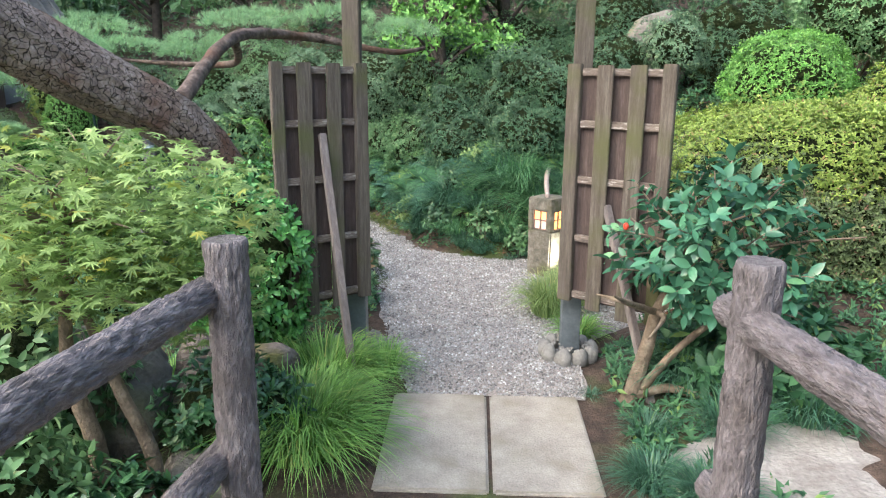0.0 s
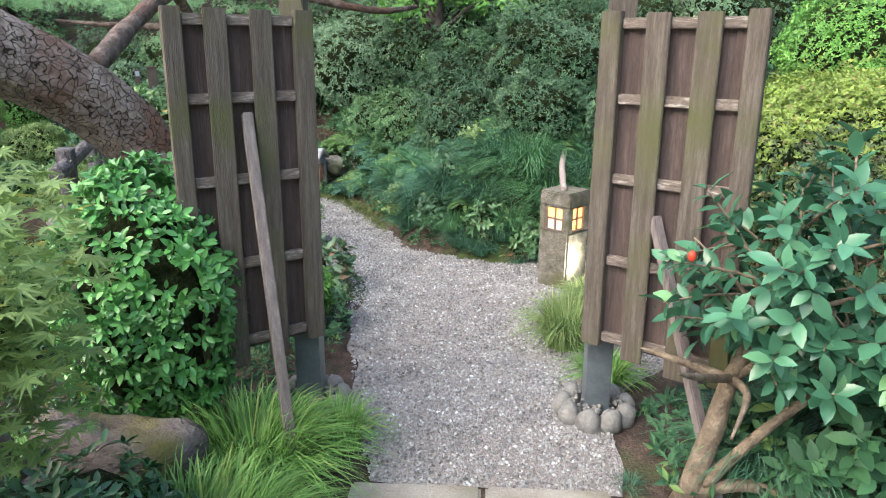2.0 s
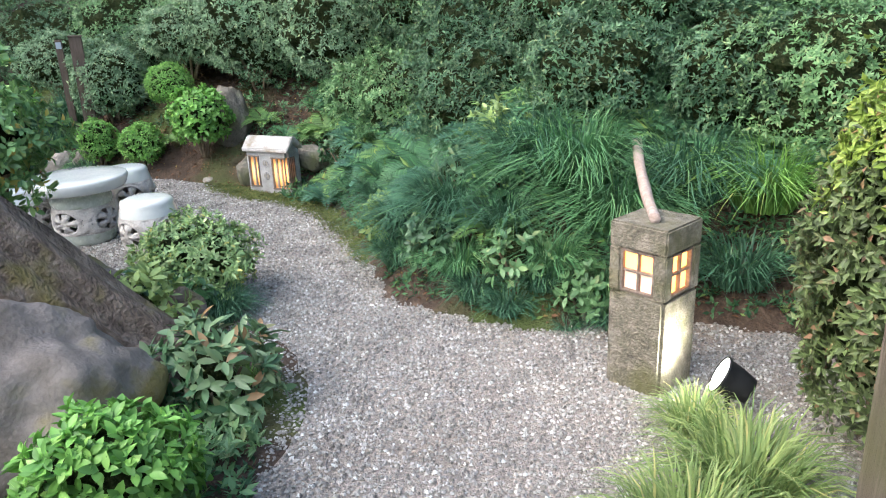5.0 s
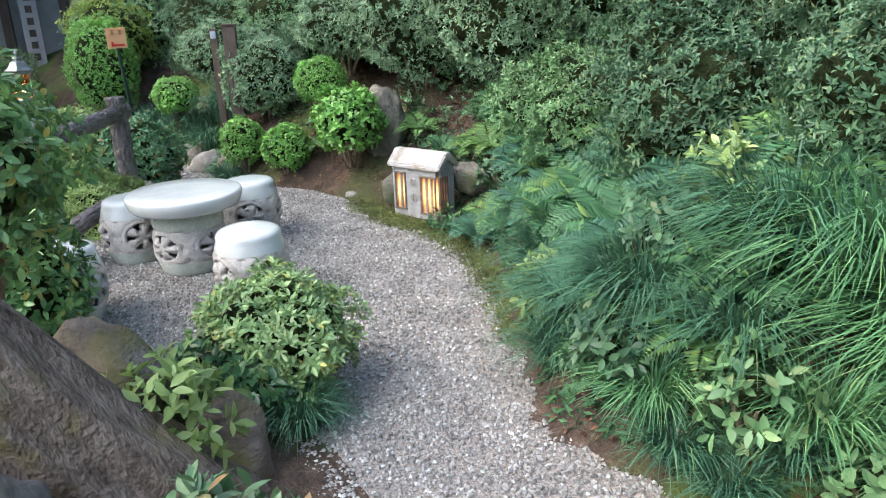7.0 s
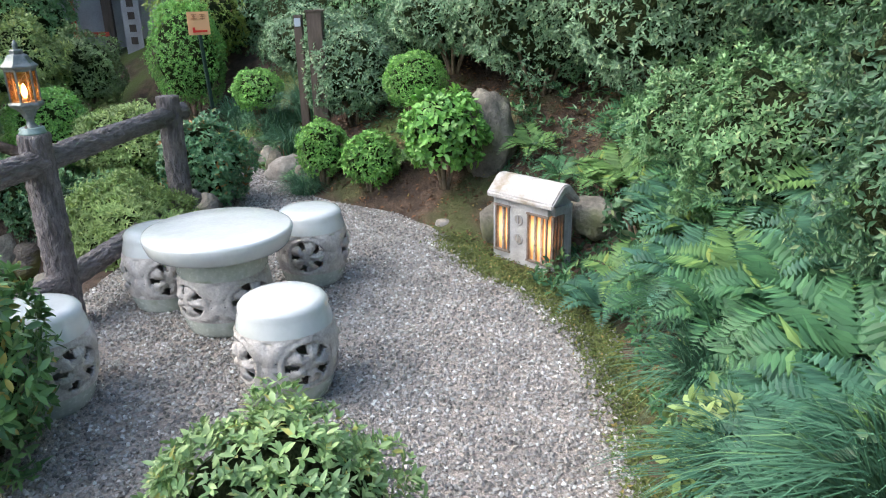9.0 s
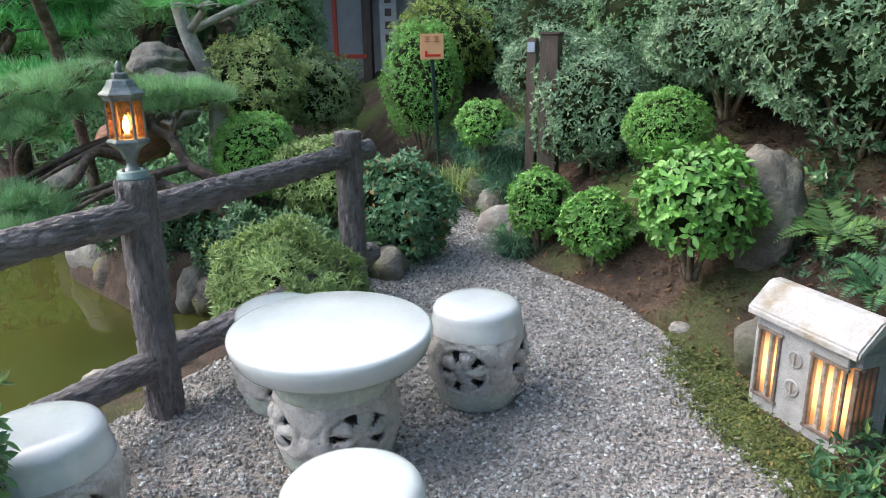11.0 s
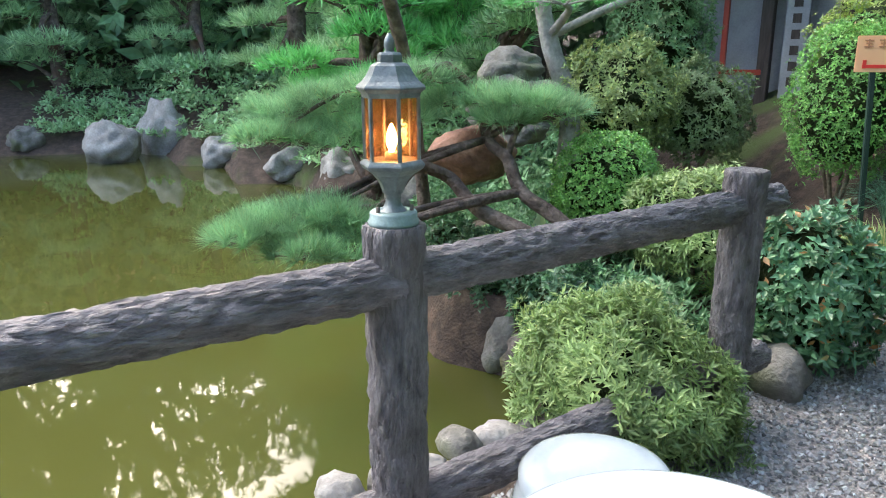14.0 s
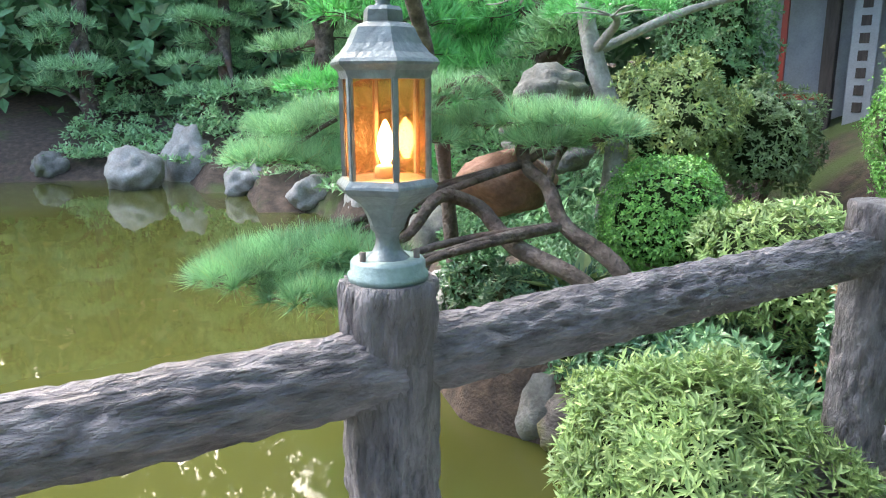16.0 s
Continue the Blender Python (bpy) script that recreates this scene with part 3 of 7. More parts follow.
def needle_tufts(P, N, rng, per, length, width):
    """Pine needles: sprays at P about N, one thin blade each."""
    n = len(P)
    B = np.repeat(P, per, 0)
    T = unit(np.repeat(N, per, 0) * 0.80 + rng.normal(size=(n * per, 3)) * 0.46)
    S = unit(np.cross(T, rng.normal(size=(n * per, 3))))
    L = length * rng.uniform(0.7, 1.15, n * per)[:, None]
    V = np.stack([B - S * width / 2, B + S * width / 2, B + T * L], 1).reshape(-1, 3)
    F = np.arange(n * per * 3).reshape(-1, 3)
    return V, F


def pine_pad(parent, at, radii, rng, tufts, per, length, width, material, name="needle_pad"):
    d = unit(rng.normal(size=(tufts, 3)))
    d[:, 2] = np.abs(d[:, 2]) * 0.9 - 0.12
    k = rng.uniform(0.55, 1.0, tufts)[:, None] ** 0.5
    wob = 1 + 0.22 * np.sin(d[:, :1] * 6 + rng.uniform(0, 6)) * np.sin(d[:, 1:2] * 6 + rng.uniform(0, 6))
    P = d * k * wob * np.array(radii) + np.array(at)
    N = unit(d * [0.8, 0.8, 1] + [0, 0, 0.7])
    V, F = needle_tufts(P, N, rng, per, length, width)
    return part(name, quick_mesh("needles", V, F), material, parent)


def rock(at, radii, material, seed, label, sub=4, rough=0.35, name="rock", turn=0.0, category="rock", group="", flat=0.0, kind=""):
    bm = bmesh.new()
    bmesh.ops.create_icosphere(bm, subdivisions=sub, radius=1)
    off = Vector((seed * 3.7, seed * 1.3, seed * 7.1))
    for v in bm.verts:
        q = v.co.copy()
        k = 1 + rough * noise.noise(q * 1.1 + off) + rough * 0.45 * noise.noise(q * 2.6 + off) + rough * 0.16 * noise.noise(q * 7 + off)
        cell = noise.voronoi(q * 1.3 + off)[0]
        k += rough * 0.5 * (cell[1] - cell[0] - 0.3)
        q = q * k
        if flat:
            q.z = min(q.z, flat + 0.06 * noise.noise(q * 2 + off))
        v.co = Vector((q.x * radii[0], q.y * radii[1], q.z * radii[2]))
    for f in bm.faces:
        f.smooth = True
    ob = part(name, bm, material)
    ob.matrix_basis = pose(*at, 0, 0, turn)
    return tagged(ob, label, category, group, kind)


# ---- the lie of the land ----
EDGE = np.array([(1.05, -6), (1.05, 3.6), (1.15, 4.7), (2.1, 5.6), (2.2, 6.8), (1.2, 7.15), (0.47, 7.0), (0.2, 7.1), (-0.37, 7.4), (-0.56, 7.9), (-0.81, 8.5), (-1.2, 9.4), (-1.79, 9.7), (-2.17, 10.0), (-2.7, 10.37), (-3.25, 10.64), (-4.0, 10.72), (-4.4, 10.9), (-5.2, 11.35), (-6.3, 11.75), (-9, 12.2), (-40, 14)])
HILL = np.concatenate([EDGE[:11], [(-1.15, 9.35), (-1.35, 9.8), (-1.65, 10.2), (-2.1, 10.45), (-2.7, 10.52), (-3.25, 10.7)], EDGE[16:]])
LEFT = np.array([(-9, 11.4), (-6.2, 11.1), (-5.3, 10.55), (-4.62, 10.0), (-4.5, 9.55), (-4.1, 8.7), (-3.8, 8.1), (-3.35, 7.1), (-2.7, 7.05), (-1.95, 7.25), (-1.3, 6.75), (-0.95, 6.3), (-0.66, 5.87), (-0.45, 4.9), (-0.35, 4.3), (-0.16, 3.69)])
POND = np.array([(-1.5, 2.2), (-2.6, 4.2), (-3.3, 5.8), (-3.75, 7.3), (-4.05, 8.2), (-4.45, 8.85), (-5.0, 9.15), (-5.7, 9.35), (-6.1, 8.9), (-7.2, 8.75), (-9.0, 9.1), (-11, 8.9), (-12.5, 7.6), (-15.5, 6.2), (-17, 4.0), (-16, -6), (-5, -5), (-1.4, -4)])


def seg_dist(P, A, B):
    ab = B - A
    t = np.clip(((P - A) @ ab) / (ab @ ab), 0, 1)
    return np.linalg.norm(P - (A + t[:, None] * ab), axis=1)


def side_dist(P, line):
    """Distance to a line; positive on its right-hand, uphill side."""
    best, sign = np.full(len(P), 1e9), np.ones(len(P))
    for A, B in zip(line[:-1], line[1:]):
        d = seg_dist(P, A, B)
        ab = B - A
        cr = ab[0] * (P[:, 1] - A[1]) - ab[1] * (P[:, 0] - A[0])
        hit = d < best - 1e-6
        best[hit], sign[hit] = d[hit], np.where(cr[hit] < 0, 1, -1)
    return best * sign


def inside(P, poly):
    c = np.zeros(len(P), bool)
    for A, B in zip(poly, np.roll(poly, -1, 0)):
        k = (A[1] > P[:, 1]) != (B[1] > P[:, 1])
        x = (B[0] - A[0]) * (P[:, 1] - A[1]) / (B[1] - A[1] + 1e-12) + A[0]
        c ^= k & (P[:, 0] < x)
    return c


def poly_dist(P, poly):
    best = np.full(len(P), 1e9)
    for A, B in zip(poly, np.roll(poly, -1, 0)):
        best = np.minimum(best, seg_dist(P, A, B))
    return best


def heights(P):
    P = np.asarray(P, float)
    d = side_dist(P, HILL)
    up = np.maximum(d, 0)
    h = 0.58 * (1 - np.exp(-up / 0.5)) + 0.40 * np.maximum(up - 0.3, 0)
    h = np.minimum(h, 5.0 + 0.02 * up)
    near = np.clip((P[:, 1] - 3.0) / 4.5, 0.12, 1)
    h *= np.where(P[:, 0] > 0.4, near, 1)
    # mound with the old pine
    h += 0.30 * np.exp(-(((P[:, 0] + 1.9) / 0.75) ** 2 + ((P[:, 1] - 6.0) / 0.7) ** 2))
    # far bank across the water, and the shrub bank by the far path
    pd = poly_dist(P, POND)
    ins = inside(P, POND)
    left = np.clip(-d, 0, 50)
    h += np.where(~ins & (P[:, 0] < -5.2), np.minimum(np.maximum(pd - 0.2, 0) * 0.22, 3.0) * np.clip((left - 0.3) / 1.5, 0, 1), 0)
    h = np.where(ins, -0.9 * np.clip(pd / 0.35, 0, 1) - 0.05, h)
    rough = np.array([noise.noise(Vector((x * 1.7, y * 1.7, 0))) * 0.05 + noise.noise(Vector((x * 6, y * 6, 3))) * 0.02 for x, y in P])
    return h + rough * np.clip(up / 0.4, 0, 1)


def ground_z(x, y):
    return float(heights(np.array([(x, y)]))[0])


xs = np.concatenate([-np.geomspace(400, 10, 26), np.arange(-9.5, 5.0, 0.11), np.geomspace(5.2, 400, 24)])
ys = np.concatenate([-np.geomspace(400, 3, 18), np.arange(-2.5, 14.0, 0.11), np.geomspace(14.3, 400, 22)])
gx, gy = np.meshgrid(xs, ys)
gp = np.stack([gx.ravel(), gy.ravel()], 1)
gh = heights(gp)
nx, ny = len(xs), len(ys)
ii = (np.arange(ny - 1)[:, None] * nx + np.arange(nx - 1)[None, :]).ravel()
gf = np.stack([ii, ii + 1, ii + nx + 1, ii + nx], 1)
ground = part("ground", quick_mesh("ground", np.column_stack([gp, gh]), gf, True), SOIL)
tagged(ground, "dark garden soil with moss and fallen leaves", "ground", kind="structure")

bm = bmesh.new()
wv = [bm.verts.new((x, y, -0.40)) for x, y in ((-40, -30), (4, -30), (4, 3.0), (-1.2, 3.0), (-3.0, 6.6), (-4.0, 9.8), (-8, 9.8), (-40, 12))]
bm.faces.new(wv)
water = tagged(part("water", bm, WATER), "still green pond water with reflections", "water", kind="structure")

# gravel path
path_poly = np.concatenate([[(0.93, 3.67), (0.98, 4.2)], EDGE[2:-1], LEFT])
rim_ = []
for A, B in zip(path_poly, np.roll(path_poly, -1, 0)):
    m = max(1, int(np.linalg.norm(B - A) / 0.06))
    for i in range(m):
        c = A + (B - A) * i / m
        rim_.append(c + np.array([noise.noise(Vector((c[0] * 4, c[1] * 4, 1))), noise.noise(Vector((c[0] * 4, c[1] * 4, 7)))]) * 0.05)
bm = bmesh.new()
bm.faces.new([bm.verts.new((x, y, 0.012)) for x, y in rim_])
bmesh.ops.triangulate(bm, faces=bm.faces[:])
bmesh.ops.recalc_face_normals(bm, faces=bm.faces[:])
path = part("gravel_path", bm, GRAVEL)
tagged(path, "grey crushed gravel garden path", "path", kind="structure")

rng = np.random.RandomState(5)
cand = np.column_stack([rng.uniform(-6.5, 2.3, 250000), rng.uniform(3.6, 11.8, 250000)])
cand = cand[inside(cand, path_poly)]
n = len(cand)
size = rng.uniform(0.0045, 0.0125, n)
octa = np.array([(1, 0, 0), (-1, 0, 0), (0, 1, 0), (0, -1, 0), (0, 0, 0.8), (0, 0, -0.8)], float)
V = octa[None] * rng.uniform(0.65, 1.35, (n, 6, 1)) * size[:, None, None]
ang = rng.uniform(0, 2 * np.pi, n)
ca, sa = np.cos(ang)[:, None], np.sin(ang)[:, None]
tl = rng.uniform(-0.6, 0.6, n)[:, None]
X, Y, Z = V[..., 0], V[..., 1], V[..., 2]
X, Z = X * np.cos(tl) - Z * np.sin(tl), X * np.sin(tl) + Z * np.cos(tl)
X, Y = X * ca - Y * sa, X * sa + Y * ca
V = np.stack([X + cand[:, :1], Y + cand[:, 1:], Z + 0.0165], -1).reshape(-1, 3)
of = np.array([(0, 2, 4), (2, 1, 4), (1, 3, 4), (3, 0, 4), (2, 0, 5), (1, 2, 5), (3, 1, 5), (0, 3, 5)])
F = (np.arange(n)[:, None, None] * 6 + of[None]).reshape(-1, 3)
grains = part("gravel", quick_mesh("gravel", V, F), L_PEBBLE)
tagged(grains, "loose grey gravel chips on the path", "gravel", kind="stuff")


def leaf_litter(name, label, n, box, seed, mat, size=0.035, test=None):
    rng = np.random.RandomState(seed)
    P = np.column_stack([rng.uniform(box[0], box[1], n), rng.uniform(box[2], box[3], n)])
    if test is not None:
        P = P[test(P)]
    z = heights(P) + 0.012
    B = np.column_stack([P, z])
    T = rng.normal(size=(len(P), 3)) * [1, 1, 0.35]
    N = np.tile([0, 0, 1.0], (len(P), 1)) + rng.normal(size=(len(P), 3)) * 0.4
    l = size * rng.uniform(0.5, 1.2, len(P))
    V, F = leaves_mesh(B, T, N, l, l * 0.5, 0.2)
    return tagged(part(name, quick_mesh(name, V, F), mat), label, "fallen leaves", kind="stuff")


leaf_litter("fallen_leaves", "dry brown fallen leaves on the bank", 42000, (-5.5, 2.2, 5.0, 12.6), 3, L_LITTER, 0.04, lambda P: (lambda d: (d > 0.02) & (d < 1.6))(side_dist(P, EDGE)))

# moss strip along the foot of the bank
rng = np.random.RandomState(8)
t = rng.uniform(0, 1, 9000)
mp = np.array([(-0.62, 8.1), (-0.9, 8.75), (-1.25, 9.3), (-1.75, 9.75), (-2.15, 9.92), (-2.62, 10.3)])
seg = np.minimum((t * 5).astype(int), 4)
fr = t * 5 - seg
C = mp[seg] * (1 - fr[:, None]) + mp[seg + 1] * fr[:, None] + rng.normal(size=(9000, 2)) * 0.062
B = np.column_stack([C, np.maximum(heights(C), 0.015)])
V, F = shoots(B, np.tile([0, 0, 1.0], (9000, 1)), rng, 4, 0.022, 0.010, 0.9)
tagged(part("moss_strip", quick_mesh("moss", V, F), leaf_mat("moss_tuft", (0.045, 0.06, 0.012), (0.115, 0.125, 0.028), (0.20, 0.14, 0.05), 0.8, 0.2)), "olive green moss along the path edge", "moss", kind="stuff")

# ---- bridge end, slabs ----
deck = thing("bridge_deck", (0.3, 0.0, 0.0), "pale concrete footbridge deck rising from the slabs", "bridge")
bm = bmesh.new()
prof = [(2.58, -0.005), (1.5, 0.14), (0.4, 0.32), (-0.6, 0.42), (-2.0, 0.44), (-3.5, 0.36), (-5, 0.2)]
for sx in (-1, 1):
    for y, z in prof:
        bm.verts.new((sx * 0.82, y, z))
        bm.verts.new((sx * 0.82, y, z - 0.22))
bm.verts.ensure_lookup_table()
m = len(prof) * 2
for i in range(len(prof) - 1):
    a = 2 * i
    bm.faces.new([bm.verts[j] for j in (a, a + 2, m + a + 2, m + a)])
    bm.faces.new([bm.verts[j] for j in (a + 1, m + a + 1, m + a + 3, a + 3)])
    bm.faces.new([bm.verts[j] for j in (a, a + 1, a + 3, a + 2)])
    bm.faces.new([bm.verts[j] for j in (m + a, m + a + 2, m + a + 3, m + a + 1)])
bm.faces.new([bm.verts[j] for j in (0, m, m + 1, 1)])
part("deck", bm, SLAB, deck)
for i, (x0, x1) in enumerate(((-0.24, 0.325), (0.345, 0.88))):
    s = part("paving_slab", box_bm((x1 - x0, 1.06, 0.08), ((x1 - x0) / 2, 0.53, -0.02), 0.012), SLAB)
    s.location = (x0, 2.62, 0.0)
    tagged(s, "worn sandy stone paving slab at the gate", "paving slab", "entrance slabs")


def log_mesh(a, b, r, seed, n=54, step=0.014, rings=True, ridge=0.07):
    """Imitation log: bark furrows run along it."""
    L = (Vector(b) - Vector(a)).length
    m = int(L / step) + 2
    V, F = [], []
    for i in range(m):
        z = L * i / (m - 1)
        for j in range(n):
            t = 2 * math.pi * j / n
            p = Vector((math.cos(t) * 3.4, math.sin(t) * 3.4, z * 13 + seed * 9 + 0.3 * math.sin(z * 9)))
            furrow = min(abs(noise.noise(p)) * 4.0, 1.0)
            k = 1 + ridge * 0.55 * (furrow - 0.75) + ridge * 0.35 * noise.noise(Vector((math.cos(t) * 7, math.sin(t) * 7, z * 22 + seed))) + 0.015 * noise.noise(Vector((math.cos(t), math.sin(t), z * 2 + seed)))
            if i in (0, m - 1):
                k *= 0.95
            V.append((math.cos(t) * r * k, math.sin(t) * r * k, z))
    for i in range(m - 1):
        for j in range(n):
            F.append((i * n + j, i * n + (j + 1) % n, (i + 1) * n + (j + 1) % n, (i + 1) * n + j))
    F += [tuple(range(n - 1, -1, -1)), tuple((m - 1) * n + j for j in range(n))]
    me = bpy.data.meshes.new("log")
    me.from_pydata(V, [], F)
    sm = [True] * (len(F) - 2) + [False, False]
    me.polygons.foreach_set("use_smooth", sm)
    return me


def log_part(name, a, b, r, seed, ridge, parent):
    ob = part(name, log_mesh(a, b, r, seed, ridge=ridge), LOG, parent)
    d = Vector(b) - Vector(a)
    ob.matrix_basis = Matrix.Translation(a) @ d.to_track_quat("Z", "Y").to_matrix().to_4x4()
    return ob


def railing(name, at, posts, tops, rails, label, seed, r_post=0.073, r_rail=0.059, depth=0.3):
    """Log railing: posts are ground places, rails are pairs of points."""
    th = thing(name, at, label, "railing", "log railings")
    o = Vector(at)
    for i, (p, z) in enumerate(zip(posts, tops)):
        p = Vector(p) - o
        log_part("post", (p.x, p.y, p.z - depth), (p.x, p.y, z - o.z), r_post, seed + i, 0.24, th)
    for i, (a, b) in enumerate(rails):
        log_part("rail", Vector(a) - o, Vector(b) - o, r_rail, seed + 20 + i, 0.30, th)
    return th


# bridge railings
railing("log_railing", (-0.62, 1.92, 0.0), [(-0.62, 1.92, 0.05), (-0.78, 0.25, 0.3)], [1.40, 1.62], [((-0.68, 2.10, 1.20), (-0.80, 0.0, 1.30)), ((-0.68, 2.10, 0.55), (-0.80, 0.0, 0.72))], "grey-brown imitation log bridge railing", 3)
railing("log_railing", (1.12, 1.75, 0.0), [(1.12, 1.75, 0.05), (1.25, 0.1, 0.3)], [1.40, 1.62], [((1.10, 1.92, 1.19), (1.22, -0.1, 1.30)), ((1.10, 1.92, 0.52), (1.22, -0.1, 0.72))], "grey-brown imitation log bridge railing", 13)
# pond fence with the lamp post
P0, P1, P2 = (-3.13, 6.72), (-3.71, 8.225), (-4.32, 9.548)
railing("log_fence", (-3.71, 8.225, 0.0), [(*P0, 0), (*P1, 0), (*P2, 0)], [1.0, 1.0, 0.985],
        [((*(Vector(P1) + Vector((0.0, 0.03))), 0.865), (*(Vector(P0) + Vector((0.2, -0.5))), 0.865)),
         ((*P1, 0.865), (P2[0] - 0.10, P2[1] + 0.2, 0.855)),
         ((*P1, 0.245), (*(Vector(P0) + Vector((0.2, -0.5))), 0.245)),
         ((*P1, 0.245), (P2[0] - 0.10, P2[1] + 0.2, 0.235))], "grey-brown imitation log fence beside the pond", 31)

# ---- gate ----
def gate_panel(at, end, label, seed):
    """One leaf of the board gate; at is its foot by the post, end the outer foot."""
    v = Vector(end) - Vector(at)
    w = v.length
    ang_ = math.degrees(math.atan2(v.y, v.x))
    th = thing("wooden_gate", (at[0], at[1], 0.47), label, "gate", "gate leaves", turn=ang_)
    H = 1.53
    flip = 1 if at[0] > 0 else -1
    y = -0.02 * flip
    def board(nm, x0, x1, yy, th_, z0, z1, mt):
        k = random.uniform(-0.004, 0.004)
        part(nm, box_bm((x1 - x0, th_, z1 - z0), ((x0 + x1) / 2, yy, (z0 + z1) / 2 + k), 0.004), mt, th)
    xs_ = [0.0, 0.085, 0.19, 0.285, 0.385, 0.48, 0.565, 0.64]
    xs_ = [x * w / 0.64 for x in xs_]
    board("stile", xs_[0], xs_[1], y, 0.045, 0.0, H, WOOD)
    board("back_board", xs_[1] - 0.02, xs_[2] + 0.02, y + 0.035 * flip, 0.012, 0.01, H - 0.03, WOODRED)
    board("front_board", xs_[2], xs_[3], y - 0.016 * flip, 0.018, -0.03, H - 0.005, WOOD)
    board("back_board", xs_[3] - 0.02, xs_[4] + 0.02, y + 0.035 * flip, 0.012, 0.01, H - 0.03, WOODRED)
    board("front_board", xs_[4], xs_[5], y - 0.016 * flip, 0.018, -0.06, H - 0.005, WOOD)
    board("back_board", xs_[5] - 0.02, xs_[6] + 0.02, y + 0.035 * flip, 0.012, 0.01, H - 0.03, WOODRED)
    board("stile", xs_[6], xs_[7], y, 0.04, -0.05, H, WOOD)
    for zz in (0.03, 0.41, 0.79, 1.14, 1.46):
        board("batten", xs_[1] + 0.002, xs_[6] - 0.002, y + 0.012 * flip, 0.03, zz, zz + 0.045, BATTEN)
    return th


gate_panel((0.82, 4.26), (1.39, 3.87), "weathered brown board gate leaf propped open", 1)
gate_panel((-0.48, 4.26), (-0.985, 3.86), "weathered brown board gate leaf propped open", 2)
frame_ = thing("timber_gateway", (0.19, 4.36, 0.0), "weathered timber gate posts with a lintel in grey metal sleeves", "gateway")
for x in (-0.57 - 0.19, 0.91 - 0.19):
    part("post", box_bm((0.11, 0.11, 2.05), (x, 0, 1.475), 0.006), WOOD, frame_)
    part("sleeve", box_bm((0.125, 0.125, 0.50), (x, 0, 0.23), 0.004), SLEEVE, frame_)
part("lintel", box_bm((2.3, 0.13, 0.15), (0, 0, 2.545), 0.008), WOOD, frame_)
for a, b, s in (((-0.72, 4.05, 1.57), (-0.48, 3.66, -0.02), 1), ((1.06, 4.07, 1.14), (1.32, 3.58, -0.02), 2)):
    o = Vector(b)
    p = part("prop", beam_bm(Vector(a) - o, (0, 0, 0), 0.045, 0.045), PROP)
    p.location = o
    tagged(p, "grey wooden prop leaning against a gate leaf", "prop", "gate props")
for cx, cy, sd in ((0.91, 4.36, 0), (-0.57, 4.36, 7)):
    foot = thing("stone_collar", (cx, cy, 0.0), "ring of rounded stones round a gate post foot", "stone collar", "post collars")
    for i in range(9):
        a = 2 * math.pi * i / 9 + 0.2
        r = rock((0, 0, 0), (0.065, 0.05, 0.075), PEBBLE, sd + i * 1.7, "", 2, 0.25, "stone")
        r.parent = foot
        for k_ in ("label", "category"):
            if k_ in r:
                del r[k_]
        r.matrix_basis = pose(math.cos(a) * 0.165, math.sin(a) * 0.165, 0.05, 0, 0, math.degrees(a) + 90)
    rng = np.random.RandomState(sd + 3)
    V, F = [], []
    for i in range(70):
        a, rr = rng.uniform(0, 6.28), 0.15 * math.sqrt(rng.uniform(0.1, 1))
        c = np.array([math.cos(a) * rr, math.sin(a) * rr, 0.085 + rng.uniform(0, 0.02)])
        V.append(octa * rng.uniform(0.012, 0.022, (1, 3)) + c)
        F.append(of + i * 6)
    part("pebbles", quick_mesh("pebbles", np.concatenate(V), np.concatenate(F), True), PEBBLE, foot)


